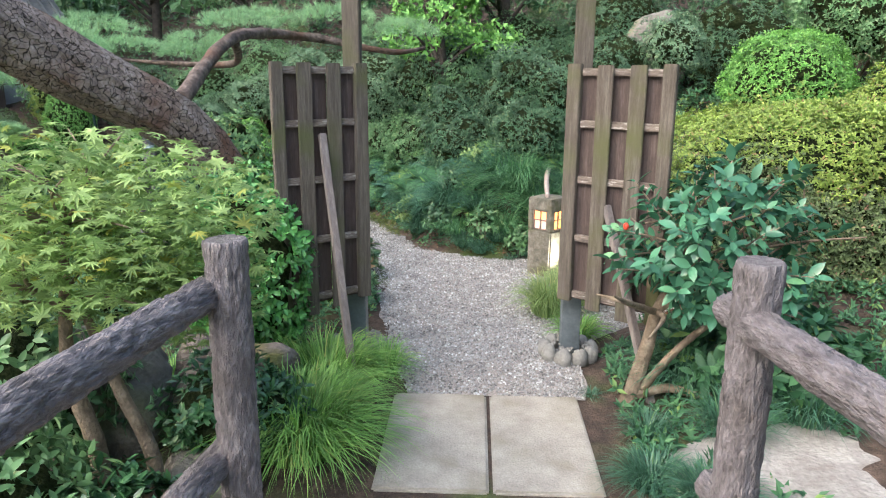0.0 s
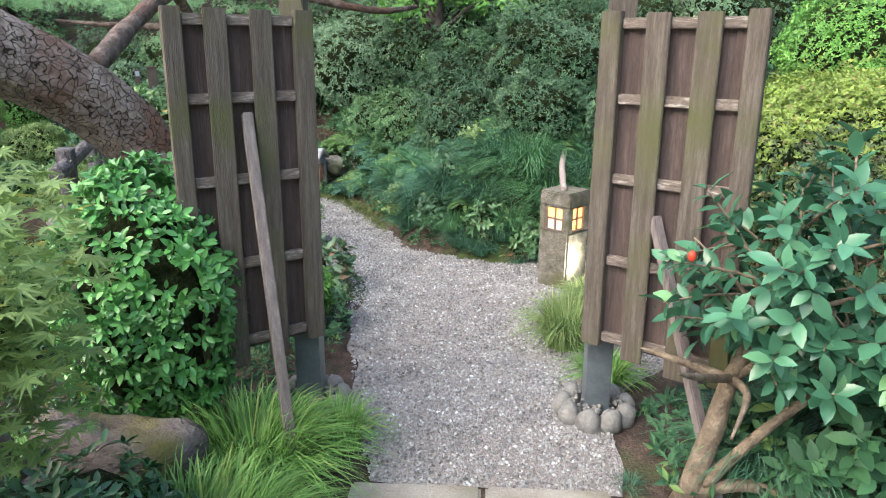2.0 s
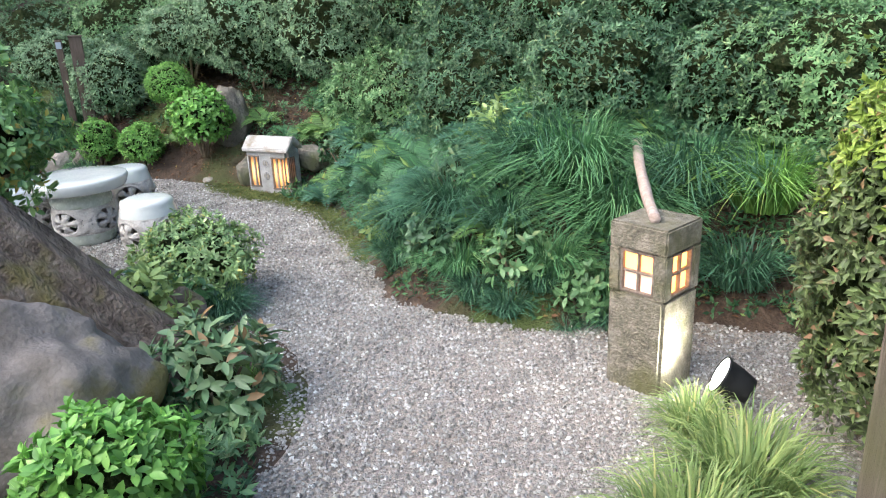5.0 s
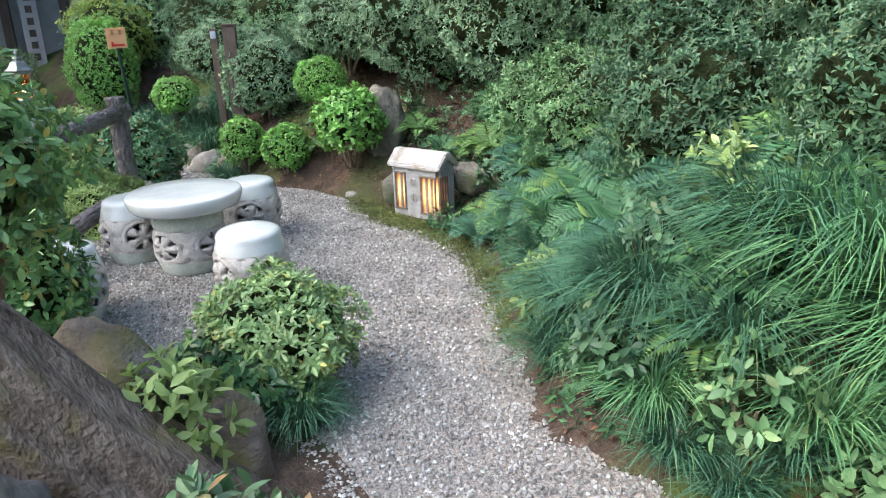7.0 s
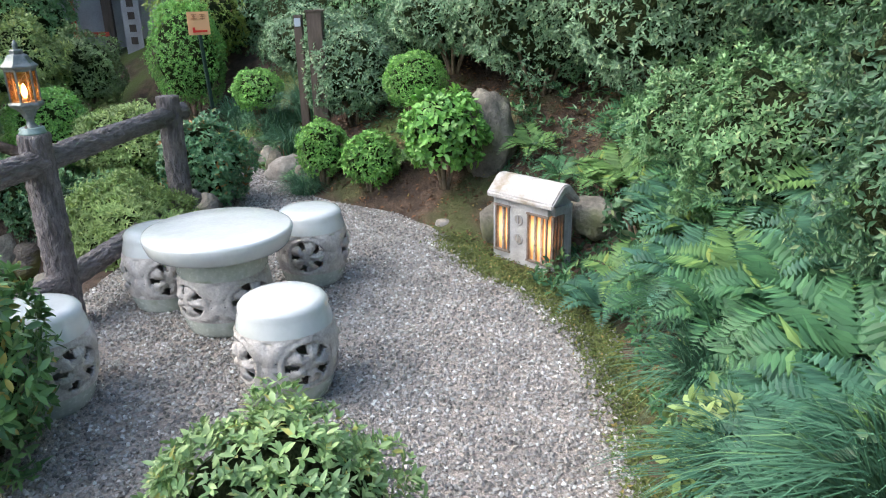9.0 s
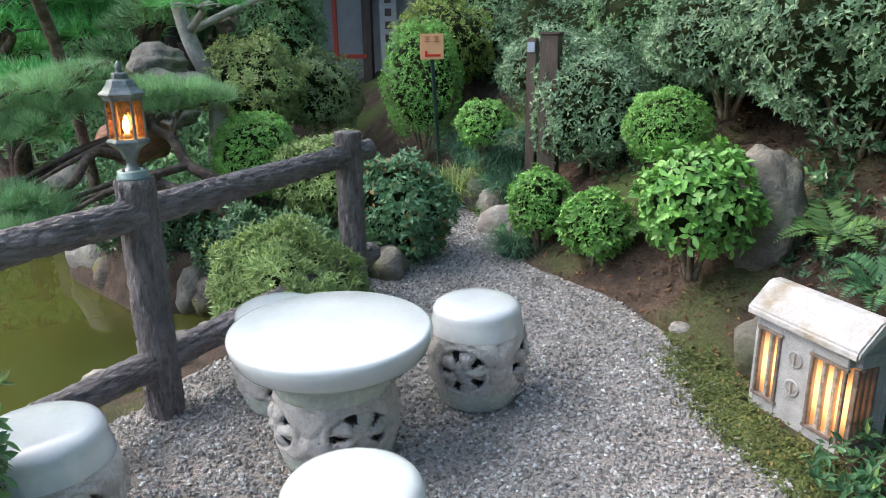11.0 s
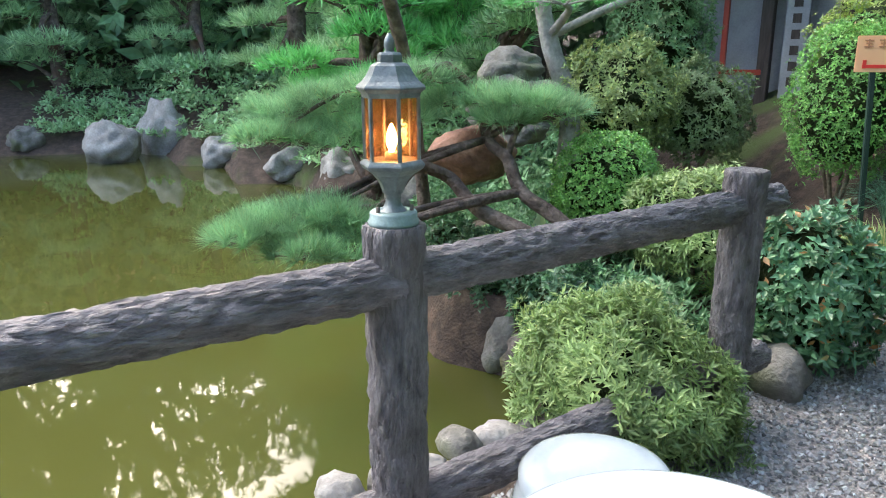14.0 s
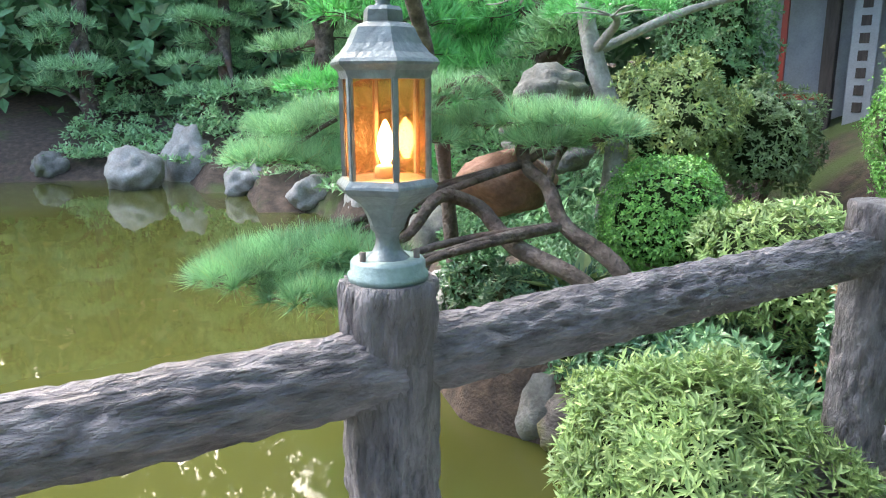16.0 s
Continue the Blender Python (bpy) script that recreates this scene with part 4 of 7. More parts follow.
# ---- ceramic table and stools ----
def openwork(r_of_z, z0, z1, motifs, n=180, m=34, depth=0.014):
    """Pierced band with carved flowers: relief and holes follow one motif round the wall."""
    V, idx, F = [], {}, []
    hole = np.zeros((m, n), bool)
    for i in range(m):
        v = -1 + 2 * i / (m - 1)
        z = z0 + (z1 - z0) * i / (m - 1)
        for j in range(n):
            u = ((j / n * motifs) % 1.0) * 2 - 1
            x, y = u * 1.25, v
            r, ph = math.hypot(x, y + 0.05), math.atan2(y + 0.05, x)
            petal = abs(math.cos(2.5 * ph))
            rel = 0.0
            if r < 0.22:
                rel = 0.010
            elif r < 0.80:
                rel = 0.020 * petal * math.sin(math.pi * min(1, r / 0.8)) + 0.006 * math.cos(18 * ph * petal)
                if petal < 0.60 and 0.36 < r < 0.80:
                    hole[i, j] = True
            elif r < 0.95:
                rel = 0.011
            else:
                leaf_ = math.sin(3.2 * x + 2.6 * abs(y) * (1 if x > 0 else -1))
                rel = 0.014 * abs(leaf_)
                if abs(x) > 0.98 and 0.10 < abs(y) < 0.68 and abs(leaf_) < 0.65:
                    hole[i, j] = True
            if abs(v) > 0.9:
                rel, hole[i, j] = 0.009, False
            a = 2 * math.pi * j / n
            rr = r_of_z(z) - 0.008 + rel
            V.append((rr * math.cos(a), rr * math.sin(a), z))
    V += [(x * (1 - depth / math.hypot(x, y)), y * (1 - depth / math.hypot(x, y)), z) for x, y, z in V]
    N = m * n
    solid = np.zeros((m - 1, n), bool)
    for i in range(m - 1):
        for j in range(n):
            solid[i, j] = not (hole[i, j] and hole[i + 1, j])
    for i in range(m - 1):
        for j in range(n):
            if not solid[i, j]:
                continue
            k = (j + 1) % n
            a, b, c, d = i * n + j, i * n + k, (i + 1) * n + k, (i + 1) * n + j
            F.append((a, b, c, d))
            F.append((N + d, N + c, N + b, N + a))
            if not solid[i, k]:
                F.append((b, N + b, N + c, c))
            if not solid[i, (j - 1) % n]:
                F.append((d, N + d, N + a, a))
            if i + 1 < m - 1 and not solid[i + 1, j]:
                F.append((d, c, N + c, N + d))
            if i > 0 and not solid[i - 1, j]:
                F.append((b, a, N + a, N + b))
    return quick_mesh("openwork", V, F, True)


def stool_r(z):
    return 0.150 + 0.046 * math.sin(math.pi * min(max(z / 0.42, 0), 1)) ** 0.8


def make_stool(at, turn):
    th = thing("garden_stool", at, "white glazed ceramic garden stool with a pierced flower band", "stool", "stools round the table", turn=turn)
    prof = [(stool_r(z), z) for z in np.linspace(0.305, 0.365, 5)] + [(0.172, 0.385), (0.160, 0.400), (0.140, 0.409), (0.10, 0.413), (0.05, 0.414), (0.0, 0.4145)]
    part("top", lathe(prof, 64), GLAZE, th, "glossy white glazed top")
    part("openwork_band", openwork(stool_r, 0.085, 0.305, 4), BISQUE, th, "carved and pierced flower band")
    part("foot_band", lathe([(0.12, 0.0), (0.148, 0.0)] + [(stool_r(z), z) for z in np.linspace(0.012, 0.088, 5)], 64), CELADON, th, "grey-green weathered foot")
    return th


stool = make_stool((-2.25, 8.23, 0.012), 20)
stool.scale = (1.06, 1.06, 1.06)
for x, y, a in ((-2.98, 9.30, 75), (-3.07, 7.68, 140), (-3.48, 8.66, 10)):
    ob = copy_thing(stool, Matrix.Identity(4))
    ob.matrix_basis = pose(x, y, 0.012, 0, 0, a) @ Matrix.Diagonal((1.06, 1.06, 1.06, 1))


def table_r(z):
    return 0.165 + 0.055 * math.sin(math.pi * min(max((z + 0.05) / 0.44, 0), 1)) ** 0.9


table = thing("garden_table", (-2.98, 8.61, 0.012), "round white glazed ceramic garden table on a pierced drum", "table", turn=35)
part("tabletop", lathe([(0.19, 0.394), (0.300, 0.396), (0.318, 0.402), (0.330, 0.416), (0.343, 0.452), (0.347, 0.476), (0.342, 0.488), (0.330, 0.4925), (0.2, 0.494), (0.0, 0.494)], 96), GLAZE, table, "glossy white glazed round top")
part("neck", lathe([(table_r(0.285), 0.285), (0.212, 0.30), (0.215, 0.33), (0.205, 0.36), (0.188, 0.38), (0.19, 0.408)], 64), CELADON, table, "pale celadon glazed neck")
part("openwork_band", openwork(table_r, 0.09, 0.286, 4), BISQUE, table, "carved and pierced flower band")
part("foot_band", lathe([(0.13, 0.0), (table_r(0.0) - 0.012, 0.0)] + [(table_r(z), z) for z in np.linspace(0.012, 0.093, 5)], 64), CELADON, table, "mossy grey-green foot")

table.scale = (1.04, 1.04, 1.05)

# ---- stone lantern with paper windows ----
lan = thing("stone_lantern", (0.95, 6.49, 0.0), "mossy square stone lantern with lit paper windows", "stone lantern", turn=-42)
S2 = 0.135
bm = bmesh.new()
part("shaft", box_bm((0.275, 0.275, 0.50), (0, 0, 0.215), 0.014), LANTERN, lan)
part("cap", box_bm((0.277, 0.277, 0.115), (0, 0, 0.7175), 0.008), LANTERN, lan)
for sx in (-1, 1):
    for sy in (-1, 1):
        part("corner_pillar", box_bm((0.055, 0.055, 0.20), (sx * 0.11, sy * 0.11, 0.562), 0.005), LANTERN, lan)
for i, (nx_, ny_) in enumerate(((0, -1), (1, 0), (0, 1), (-1, 0))):
    rot = Matrix.Rotation(math.atan2(nx_, -ny_), 3, "Z")
    w = part("window_frame", box_bm((0.012, 0.016, 0.19), rot @ Vector((0, -0.118, 0.562)), 0.002, rot), FRAMEWOOD, lan)
    part("bar", box_bm((0.16, 0.014, 0.012), rot @ Vector((0, -0.118, 0.562)), 0.002, rot), FRAMEWOOD, w)
    for s in (-1, 1):
        part("jamb", box_bm((0.012, 0.02, 0.19), rot @ Vector((s * 0.077, -0.122, 0.562)), 0.002, rot), FRAMEWOOD, w)
        part("rail", box_bm((0.166, 0.02, 0.012), rot @ Vector((0, -0.122, 0.562 + s * 0.09)), 0.002, rot), FRAMEWOOD, w)
        part("upper_pane", box_bm((0.072, 0.004, 0.085), rot @ Vector((s * 0.041, -0.106, 0.611)), 0, rot), PAPERGLOW, w, "warm lit paper pane")
        part("lower_pane", box_bm((0.072, 0.004, 0.085), rot @ Vector((s * 0.041, -0.106, 0.514)), 0, rot), PAPERDIM if i != 1 else PAPERGLOW, w, "dim paper pane")
branch = part("leaning_branch", tube([(0, 0, 0), (0.03, 0.4, 0.005), (0.08, 0.95, 0.05), (0.19, 1.75, 0.06)], [0.022, 0.026, 0.028, 0.032], 10, 0.12, 4), PALEBARK)
branch.location = (0.93, 6.42, 0.79)
tagged(branch, "pale bare branch leaning onto the stone lantern", "branch")

fl = thing("flood_light", (1.22, 6.20, 0.0), "small black garden flood light shining on the lantern", "flood light", turn=-10)
aim = Vector((-0.85, 0.02, 0.45)).normalized()
rotq = aim.to_track_quat("Z", "Y").to_matrix()
part("spike", box_bm((0.02, 0.02, 0.16), (0, 0, 0.06), 0.003), BLACK, fl)
hd = lathe([(0.03, -0.10), (0.055, -0.09), (0.068, -0.03), (0.075, 0.03), (0.082, 0.035), (0.082, 0.045), (0.074, 0.045)], 32)
hd.transform(Matrix.Translation((0, 0, 0.17)) @ rotq.to_4x4())
part("housing", hd, BLACK, fl)
ln = lathe([(0.074, 0.040), (0.0, 0.042)], 32)
ln.transform(Matrix.Translation((0, 0, 0.17)) @ rotq.to_4x4())
part("lens", ln, FLOOD, fl, "glowing white lens")
spot = new("flood_lamp", bpy.data.lights.new("flood_lamp", "SPOT"))
spot.data.energy, spot.data.spot_size, spot.data.spot_blend, spot.data.shadow_soft_size = 9, radians(80), 0.8, 0.05
spot.data.color = (1.0, 0.93, 0.75)
spot.matrix_world = look((1.15, 6.21, 0.20), (0.98, 6.36, 0.26))

# ---- little stone house lantern ----
hx, hy = -1.96, 10.16
house = thing("house_lantern", (hx, hy, 0.0), "small grey stone lantern shaped like a house with lit slat windows", "stone lantern", turn=-18)
W_, D_, H_ = 0.46, 0.20, 0.40
def wall(x0, x1, z0, z1, y0=-D_ / 2, y1=-D_ / 2 + 0.035, nm="wall"):
    part(nm, box_bm((x1 - x0, y1 - y0, z1 - z0), ((x0 + x1) / 2, (y0 + y1) / 2, (z0 + z1) / 2), 0.003), HOUSESTONE, house)
wall(-W_ / 2, -0.205, 0, H_)
wall(-0.205, -0.095, 0, 0.06)
wall(-0.205, -0.095, 0.355, H_)
wall(-0.095, 0.055, 0, H_)
wall(0.055, 0.205, 0, 0.045)
wall(0.055, 0.205, 0.345, H_)
wall(-W_ / 2, W_ / 2, 0, H_, D_ / 2 - 0.035, D_ / 2)
wall(-W_ / 2, -W_ / 2 + 0.035, 0, H_, -D_ / 2 + 0.035, D_ / 2 - 0.035)
wall(W_ / 2 - 0.035, W_ / 2, 0, 0.045, -D_ / 2 + 0.035, D_ / 2 - 0.035)
wall(W_ / 2 - 0.035, W_ / 2, 0.345, H_, -D_ / 2 + 0.035, D_ / 2 - 0.035)
wall(W_ / 2 - 0.035, W_ / 2, 0.045, 0.345, 0.01, D_ / 2 - 0.035)
bm = bmesh.new()
ov = 0.030
pts = [(-W_ / 2 - ov, -D_ / 2 - ov, H_ - 0.005), (-W_ / 2 - ov, 0.0, H_ + 0.085), (-W_ / 2 - ov, D_ / 2 + ov, H_ - 0.005), (-W_ / 2 - ov, D_ / 2 + ov, H_ + 0.03), (-W_ / 2 - ov, 0.03, H_ + 0.13), (-W_ / 2 - ov, -0.03, H_ + 0.13), (-W_ / 2 - ov, -D_ / 2 - ov, H_ + 0.03)]
va = [bm.verts.new(p) for p in pts]
vb = [bm.verts.new((-p[0], p[1], p[2])) for p in pts]
bm.faces.new(va)
bm.faces.new(vb[::-1])
for i in range(7):
    bm.faces.new((va[i], vb[i], vb[(i + 1) % 7], va[(i + 1) % 7]))
bmesh.ops.recalc_face_normals(bm, faces=bm.faces[:])
bmesh.ops.bevel(bm, geom=bm.edges[:], offset=0.008, segments=2, affect="EDGES")
part("roof", bm, ROOFSTONE, house, "pale stone gable roof with stains")
for s in (-1, 1):
    bm = bmesh.new()
    vs = [bm.verts.new((s * (W_ / 2 - 0.01), y, z)) for y, z in ((-D_ / 2, H_), (D_ / 2, H_), (0, H_ + 0.088))]
    vs2 = [bm.verts.new((s * (W_ / 2 - 0.035), y, z)) for y, z in ((-D_ / 2, H_), (D_ / 2, H_), (0, H_ + 0.088))]
    bm.faces.new(vs), bm.faces.new(vs2[::-1])
    for i in range(3):
        bm.faces.new((vs[i], vs2[i], vs2[(i + 1) % 3], vs[(i + 1) % 3]))
    part("gable", bm, HOUSESTONE, house)
for x0, x1, z0, z1 in ((-0.205, -0.095, 0.06, 0.355), (0.055, 0.205, 0.045, 0.345)):
    win = part("window", box_bm((x1 - x0 + 0.02, 0.012, 0.014), ((x0 + x1) / 2, -D_ / 2 - 0.004, z0 + 0.003), 0.002), FRAMEWOOD, house)
    part("head", box_bm((x1 - x0 + 0.02, 0.012, 0.014), ((x0 + x1) / 2, -D_ / 2 - 0.004, z1 - 0.003), 0.002), FRAMEWOOD, win)
    for x in (x0 + 0.004, x1 - 0.004):
        part("jamb", box_bm((0.014, 0.012, z1 - z0), (x, -D_ / 2 - 0.004, (z0 + z1) / 2), 0.002), FRAMEWOOD, win)
    nb = 1 if x0 < 0 else 2
    for i in range(nb):
        x = x0 + (x1 - x0) * (i + 1) / (nb + 1)
        part("slat", box_bm((0.016, 0.02, z1 - z0), (x, -D_ / 2 + 0.012, (z0 + z1) / 2), 0.002), PALEROCK, win, "pale slat")
    part("paper", box_bm((x1 - x0, 0.004, z1 - z0), ((x0 + x1) / 2, -D_ / 2 + 0.03, (z0 + z1) / 2), 0), HOUSEGLOW, win, "warm lit paper")
win = part("side_window", box_bm((0.012, 0.12, 0.014), (W_ / 2 + 0.002, -0.035, 0.05), 0.002), FRAMEWOOD, house)
for i in range(4):
    part("slat", box_bm((0.02, 0.014, 0.30), (W_ / 2 - 0.006, -D_ / 2 + 0.025 + i * 0.03, 0.195), 0.002), FRAMEWOOD, win)
part("paper", box_bm((0.004, 0.105, 0.30), (W_ / 2 - 0.03, -0.04, 0.195), 0), HOUSEGLOW, win, "warm lit paper")
for zz in (0.285, 0.165):
    ring = lathe([(0.030, -0.004), (0.036, 0.004), (0.030, 0.008), (0.026, 0.004)], 24)
    ring.transform(Matrix.Translation((-0.02, -D_ / 2, zz)) @ Matrix.Rotation(math.pi / 2, 4, "X"))
    po = part("porthole", ring, HOUSESTONE, house)
    disc = lathe([(0.027, 0.003), (0.0, 0.003)], 24)
    disc.transform(Matrix.Translation((-0.02, -D_ / 2, zz)) @ Matrix.Rotation(math.pi / 2, 4, "X"))
    part("pane", disc, PALEROCK, po)
    part("bar", box_bm((0.006, 0.01, 0.054), (-0.02, -D_ / 2 - 0.006, zz), 0.001), HOUSESTONE, po)
gl = new("house_glow", bpy.data.lights.new("house_glow", "POINT"))
gl.data.energy, gl.data.color, gl.data.shadow_soft_size = 0.12, (1.0, 0.55, 0.2), 0.05
gl.location = (hx + 0.12, hy - 0.22, 0.2)

# ---- lamp on the fence post ----
lamp = thing("post_lamp", (P1[0], P1[1], 1.0), "six-sided grey metal post lamp with amber glass, lit", "lamp", turn=8)
part("base", lathe([(0.0, -0.002), (0.066, -0.002), (0.067, 0.010), (0.062, 0.014), (0.062, 0.030), (0.058, 0.035), (0.036, 0.036)], 48), GREENMETAL, lamp, "pale green round base")
for s in (-1, 1):
    part("bolt", lathe([(0.0, 0.050), (0.0055, 0.050), (0.0055, 0.030)], 12), FRAMEWOOD, lamp).location = (0.016, s * 0.045, 0)
part("stem", lathe([(0.038, 0.034), (0.034, 0.039), (0.025, 0.047), (0.020, 0.058), (0.019, 0.068), (0.021, 0.078), (0.028, 0.085), (0.028, 0.092)], 32), LAMPMETAL, lamp)
def hexa(prof, mt, nm, label=""):
    me = lathe(prof, 6)
    me.polygons.foreach_set("use_smooth", [False] * len(me.polygons))
    return part(nm, me, mt, lamp, label)
hexa([(0.024, 0.084), (0.031, 0.092), (0.034, 0.102), (0.042, 0.116), (0.055, 0.130), (0.072, 0.141), (0.080, 0.146), (0.083, 0.150), (0.086, 0.156), (0.084, 0.160), (0.076, 0.168), (0.0, 0.168)], LAMPMETAL, "cup")
hexa([(0.0, 0.322), (0.074, 0.322), (0.078, 0.334), (0.089, 0.343), (0.090, 0.347), (0.086, 0.352), (0.074, 0.361), (0.063, 0.374), (0.055, 0.388), (0.050, 0.398), (0.042, 0.404), (0.032, 0.407), (0.031, 0.424), (0.026, 0.430), (0.0, 0.431)], LAMPMETAL, "roof", "hexagonal ogee roof")
part("finial", lathe([(0.015, 0.429), (0.011, 0.436), (0.014, 0.444), (0.013, 0.456), (0.009, 0.466), (0.003, 0.475), (0.0, 0.476)], 20), LAMPMETAL, lamp)
for i in range(6):
    a = math.pi / 3 * i
    c, s = math.cos(a), math.sin(a)
    part("rib", beam_bm((c * 0.070, s * 0.070, 0.164), (c * 0.0705, s * 0.0705, 0.326), 0.0095, 0.0095, 0.002), LAMPMETAL, lamp)
    a2 = a + math.pi / 3
    c2, s2 = math.cos(a2), math.sin(a2)
    bm = bmesh.new()
    bm.faces.new([bm.verts.new(p) for p in ((c * 0.068, s * 0.068, 0.168), (c2 * 0.068, s2 * 0.068, 0.168), (c2 * 0.0685, s2 * 0.0685, 0.323), (c * 0.0685, s * 0.0685, 0.323))])
    g = part("pane", bm, AMBER, lamp, "amber glass pane")
    g.visible_shadow = False
part("candle", lathe([(0.0, 0.168), (0.019, 0.168), (0.018, 0.184), (0.012, 0.188), (0.0, 0.188)], 20), plain_mat("candle_sleeve", (0.8, 0.7, 0.5), 0.5), lamp)
part("bulb", lathe([(0.006, 0.187), (0.009, 0.196), (0.013, 0.207), (0.014, 0.220), (0.011, 0.236), (0.006, 0.250), (0.002, 0.258), (0.0, 0.259)], 20), FLAME, lamp, "glowing flame-shaped bulb")
bl = new("lamp_glow", bpy.data.lights.new("lamp_glow", "POINT"))
bl.data.energy, bl.data.color, bl.data.shadow_soft_size = 0.08, (1.0, 0.55, 0.2), 0.012
bl.location = (P1[0], P1[1], 1.215)
lamp.scale = (0.9, 0.9, 0.9)

# ---- sign, poles ----
sx, sy = -6.12, 11.60
sz = ground_z(sx, sy)
sign = thing("direction_sign", (sx, sy, sz), "small orange direction sign with red arrow on green stake", "sign", turn=58)
part("stake", beam_bm((0.06, 0.01, -0.2), (-0.02, 0.0, 1.30 - sz), 0.045, 0.03), plain_mat("green_stake", (0.015, 0.035, 0.03), 0.5), sign)
part("board", box_bm((0.21, 0.012, 0.22), (-0.02, -0.022, 1.36 - sz), 0.003), plain_mat("orange_board", (0.80, 0.42, 0.22), 0.6), sign)
SIGNRED = plain_mat("sign_red", (0.7, 0.04, 0.03), 0.6)
part("arrow_shaft", box_bm((0.13, 0.004, 0.02), (-0.01, -0.030, 1.285 - sz), 0), SIGNRED, sign)
part("arrow_head", box_bm((0.022, 0.004, 0.05), (-0.072, -0.030, 1.298 - sz), 0), SIGNRED, sign)
INK = plain_mat("sign_ink", (0.45, 0.2, 0.1), 0.6)
for x in (-0.06, 0.02):
    for dz, w_ in ((0.022, 0.05), (0.004, 0.034), (-0.016, 0.05)):
        part("writing", box_bm((w_, 0.004, 0.008), (x, -0.030, 1.42 + dz - sz), 0), INK, sign, "unreadable brown lettering")
    part("writing", box_bm((0.008, 0.005, 0.055), (x, -0.030, 1.422 - sz), 0), INK, sign, "unreadable brown lettering")
POLE = make_mat("brown_pole", [(0.3, (0.055, 0.04, 0.032)), (0.7, (0.12, 0.09, 0.075))], 8, 0.6, 0.2, 60, stretch=(4, 4, 0.5))
for x, y, h, w, lab in ((-4.37, 11.22, 1.47, 0.125, "brown square garden service post"), (-4.62, 11.30, 1.44, 0.07, "thin brown post with a small light")):
    z = ground_z(x, y)
    p = thing("service_post", (x, y, z), lab, "post", turn=28)
    part("shaft", box_bm((w, w, h - z + 0.2), (0, 0, (h - z - 0.2) / 2), 0.004), POLE, p)
    if w < 0.1:
        part("lens", box_bm((0.055, 0.012, 0.07), (0, -w / 2 - 0.004, h - z - 0.06), 0.003), plain_mat("lens_grey", (0.35, 0.42, 0.5), 0.2), p, "pale sensor window")
    else:
        part("cap", box_bm((w + 0.02, w + 0.02, 0.015), (0, 0, h - z + 0.005), 0.003), POLE, p)

# ---- rocks ----
rock((-1.52, 5.72, 0.22), (0.46, 0.40, 0.46), SLATEROCK, 2, "large grey-brown slanting garden rock", 5, 0.3, turn=30)
rock((-1.36, 6.74, 0.12), (0.15, 0.13, 0.24), DARKROCK, 5, "small upright brown rock beside the pine root", 4, 0.3)
rock((-1.95, 6.72, 0.16), (0.36, 0.30, 0.34), DARKROCK, 14, "mossy brown rock against the pine root", 4, 0.35)
rock((-1.02, 5.50, 0.03), (0.24, 0.2, 0.16), DARKROCK, 6, "low grey-brown rock at the path edge", 4, 0.3)
z = ground_z(-2.66, 10.95)
rock((-2.66, 11.0, z + 0.22), (0.22, 0.18, 0.36), STONE, 9, "tall grey standing rock on the bank", 4, 0.25)
rock((-2.81, 10.55, 0.02), (0.06, 0.05, 0.04), PALEROCK, 11, "small pale stone by the path", 3, 0.2)
rock((-2.32, 10.42, 0.12), (0.12, 0.1, 0.16), STONE, 12, "rough stone behind the house lantern", 3, 0.3)
rock((-1.62, 10.35, 0.28), (0.16, 0.13, 0.14), STONE, 13, "rough stone behind the house lantern", 3, 0.3)
for i, (x, y, a, b, c) in enumerate(((-5.06, 11.34, 0.11, 0.09, 0.15), (-5.3, 11.5, 0.1, 0.09, 0.13), (-4.8, 11.2, 0.2, 0.12, 0.13), (-5.0, 11.42, 0.1, 0.08, 0.22), (-4.45, 11.05, 0.12, 0.1, 0.2), (-5.5, 11.52, 0.12, 0.1, 0.18))):
    rock((x, y, 0.08), (a, b, c), (STONE, PALEROCK, PALEROCK, REDROCK, STONE, STONE)[i], 20 + i, "kerb stone at the foot of the bank", 3, 0.3, group="kerb stones", turn=30 * i)
for i in range(17):
    t_ = i / 16
    x = -3.52 - 1.0 * t_ + 0.05 * math.sin(i * 2.1)
    y = 7.35 + 2.35 * t_
    x -= 0.28 * math.sin(math.pi * t_) * 0.6 + 0.12
    rock((x, y, 0.02), (0.09 + 0.03 * math.sin(i * 5), 0.075, 0.065), (STONE, PALEROCK)[i % 2], 40 + i, "rounded edging stone along the pond", 3, 0.25, group="pond edging stones", turn=i * 47)
rock((-4.55, 9.93, 0.07), (0.17, 0.13, 0.13), STONE, 60, "tan boulder at the fence end", 3, 0.25)
rock((-6.76, 9.16, 0.72), (0.36, 0.28, 0.19), REDROCK, 61, "rounded red boulder behind the lamp", 4, 0.22)
for k, (dx, dz, r) in enumerate(((0, 0, 0.42), (0.1, 0.22, 0.34), (-0.05, 0.42, 0.26))):
    rock((-7.7 + dx, 9.72, 0.82 + dz), (r, r * 0.8, 0.17), STONE, 62 + 110 * k, "layered grey rock behind the pines", 4, 0.5, group="stacked rocks", turn=50 * k)
rock((-7.15, 8.95, -0.18), (0.55, 0.35, 0.26), PALEROCK, 63, "flat pale boulder at the water's edge", 4, 0.25, flat=0.7)
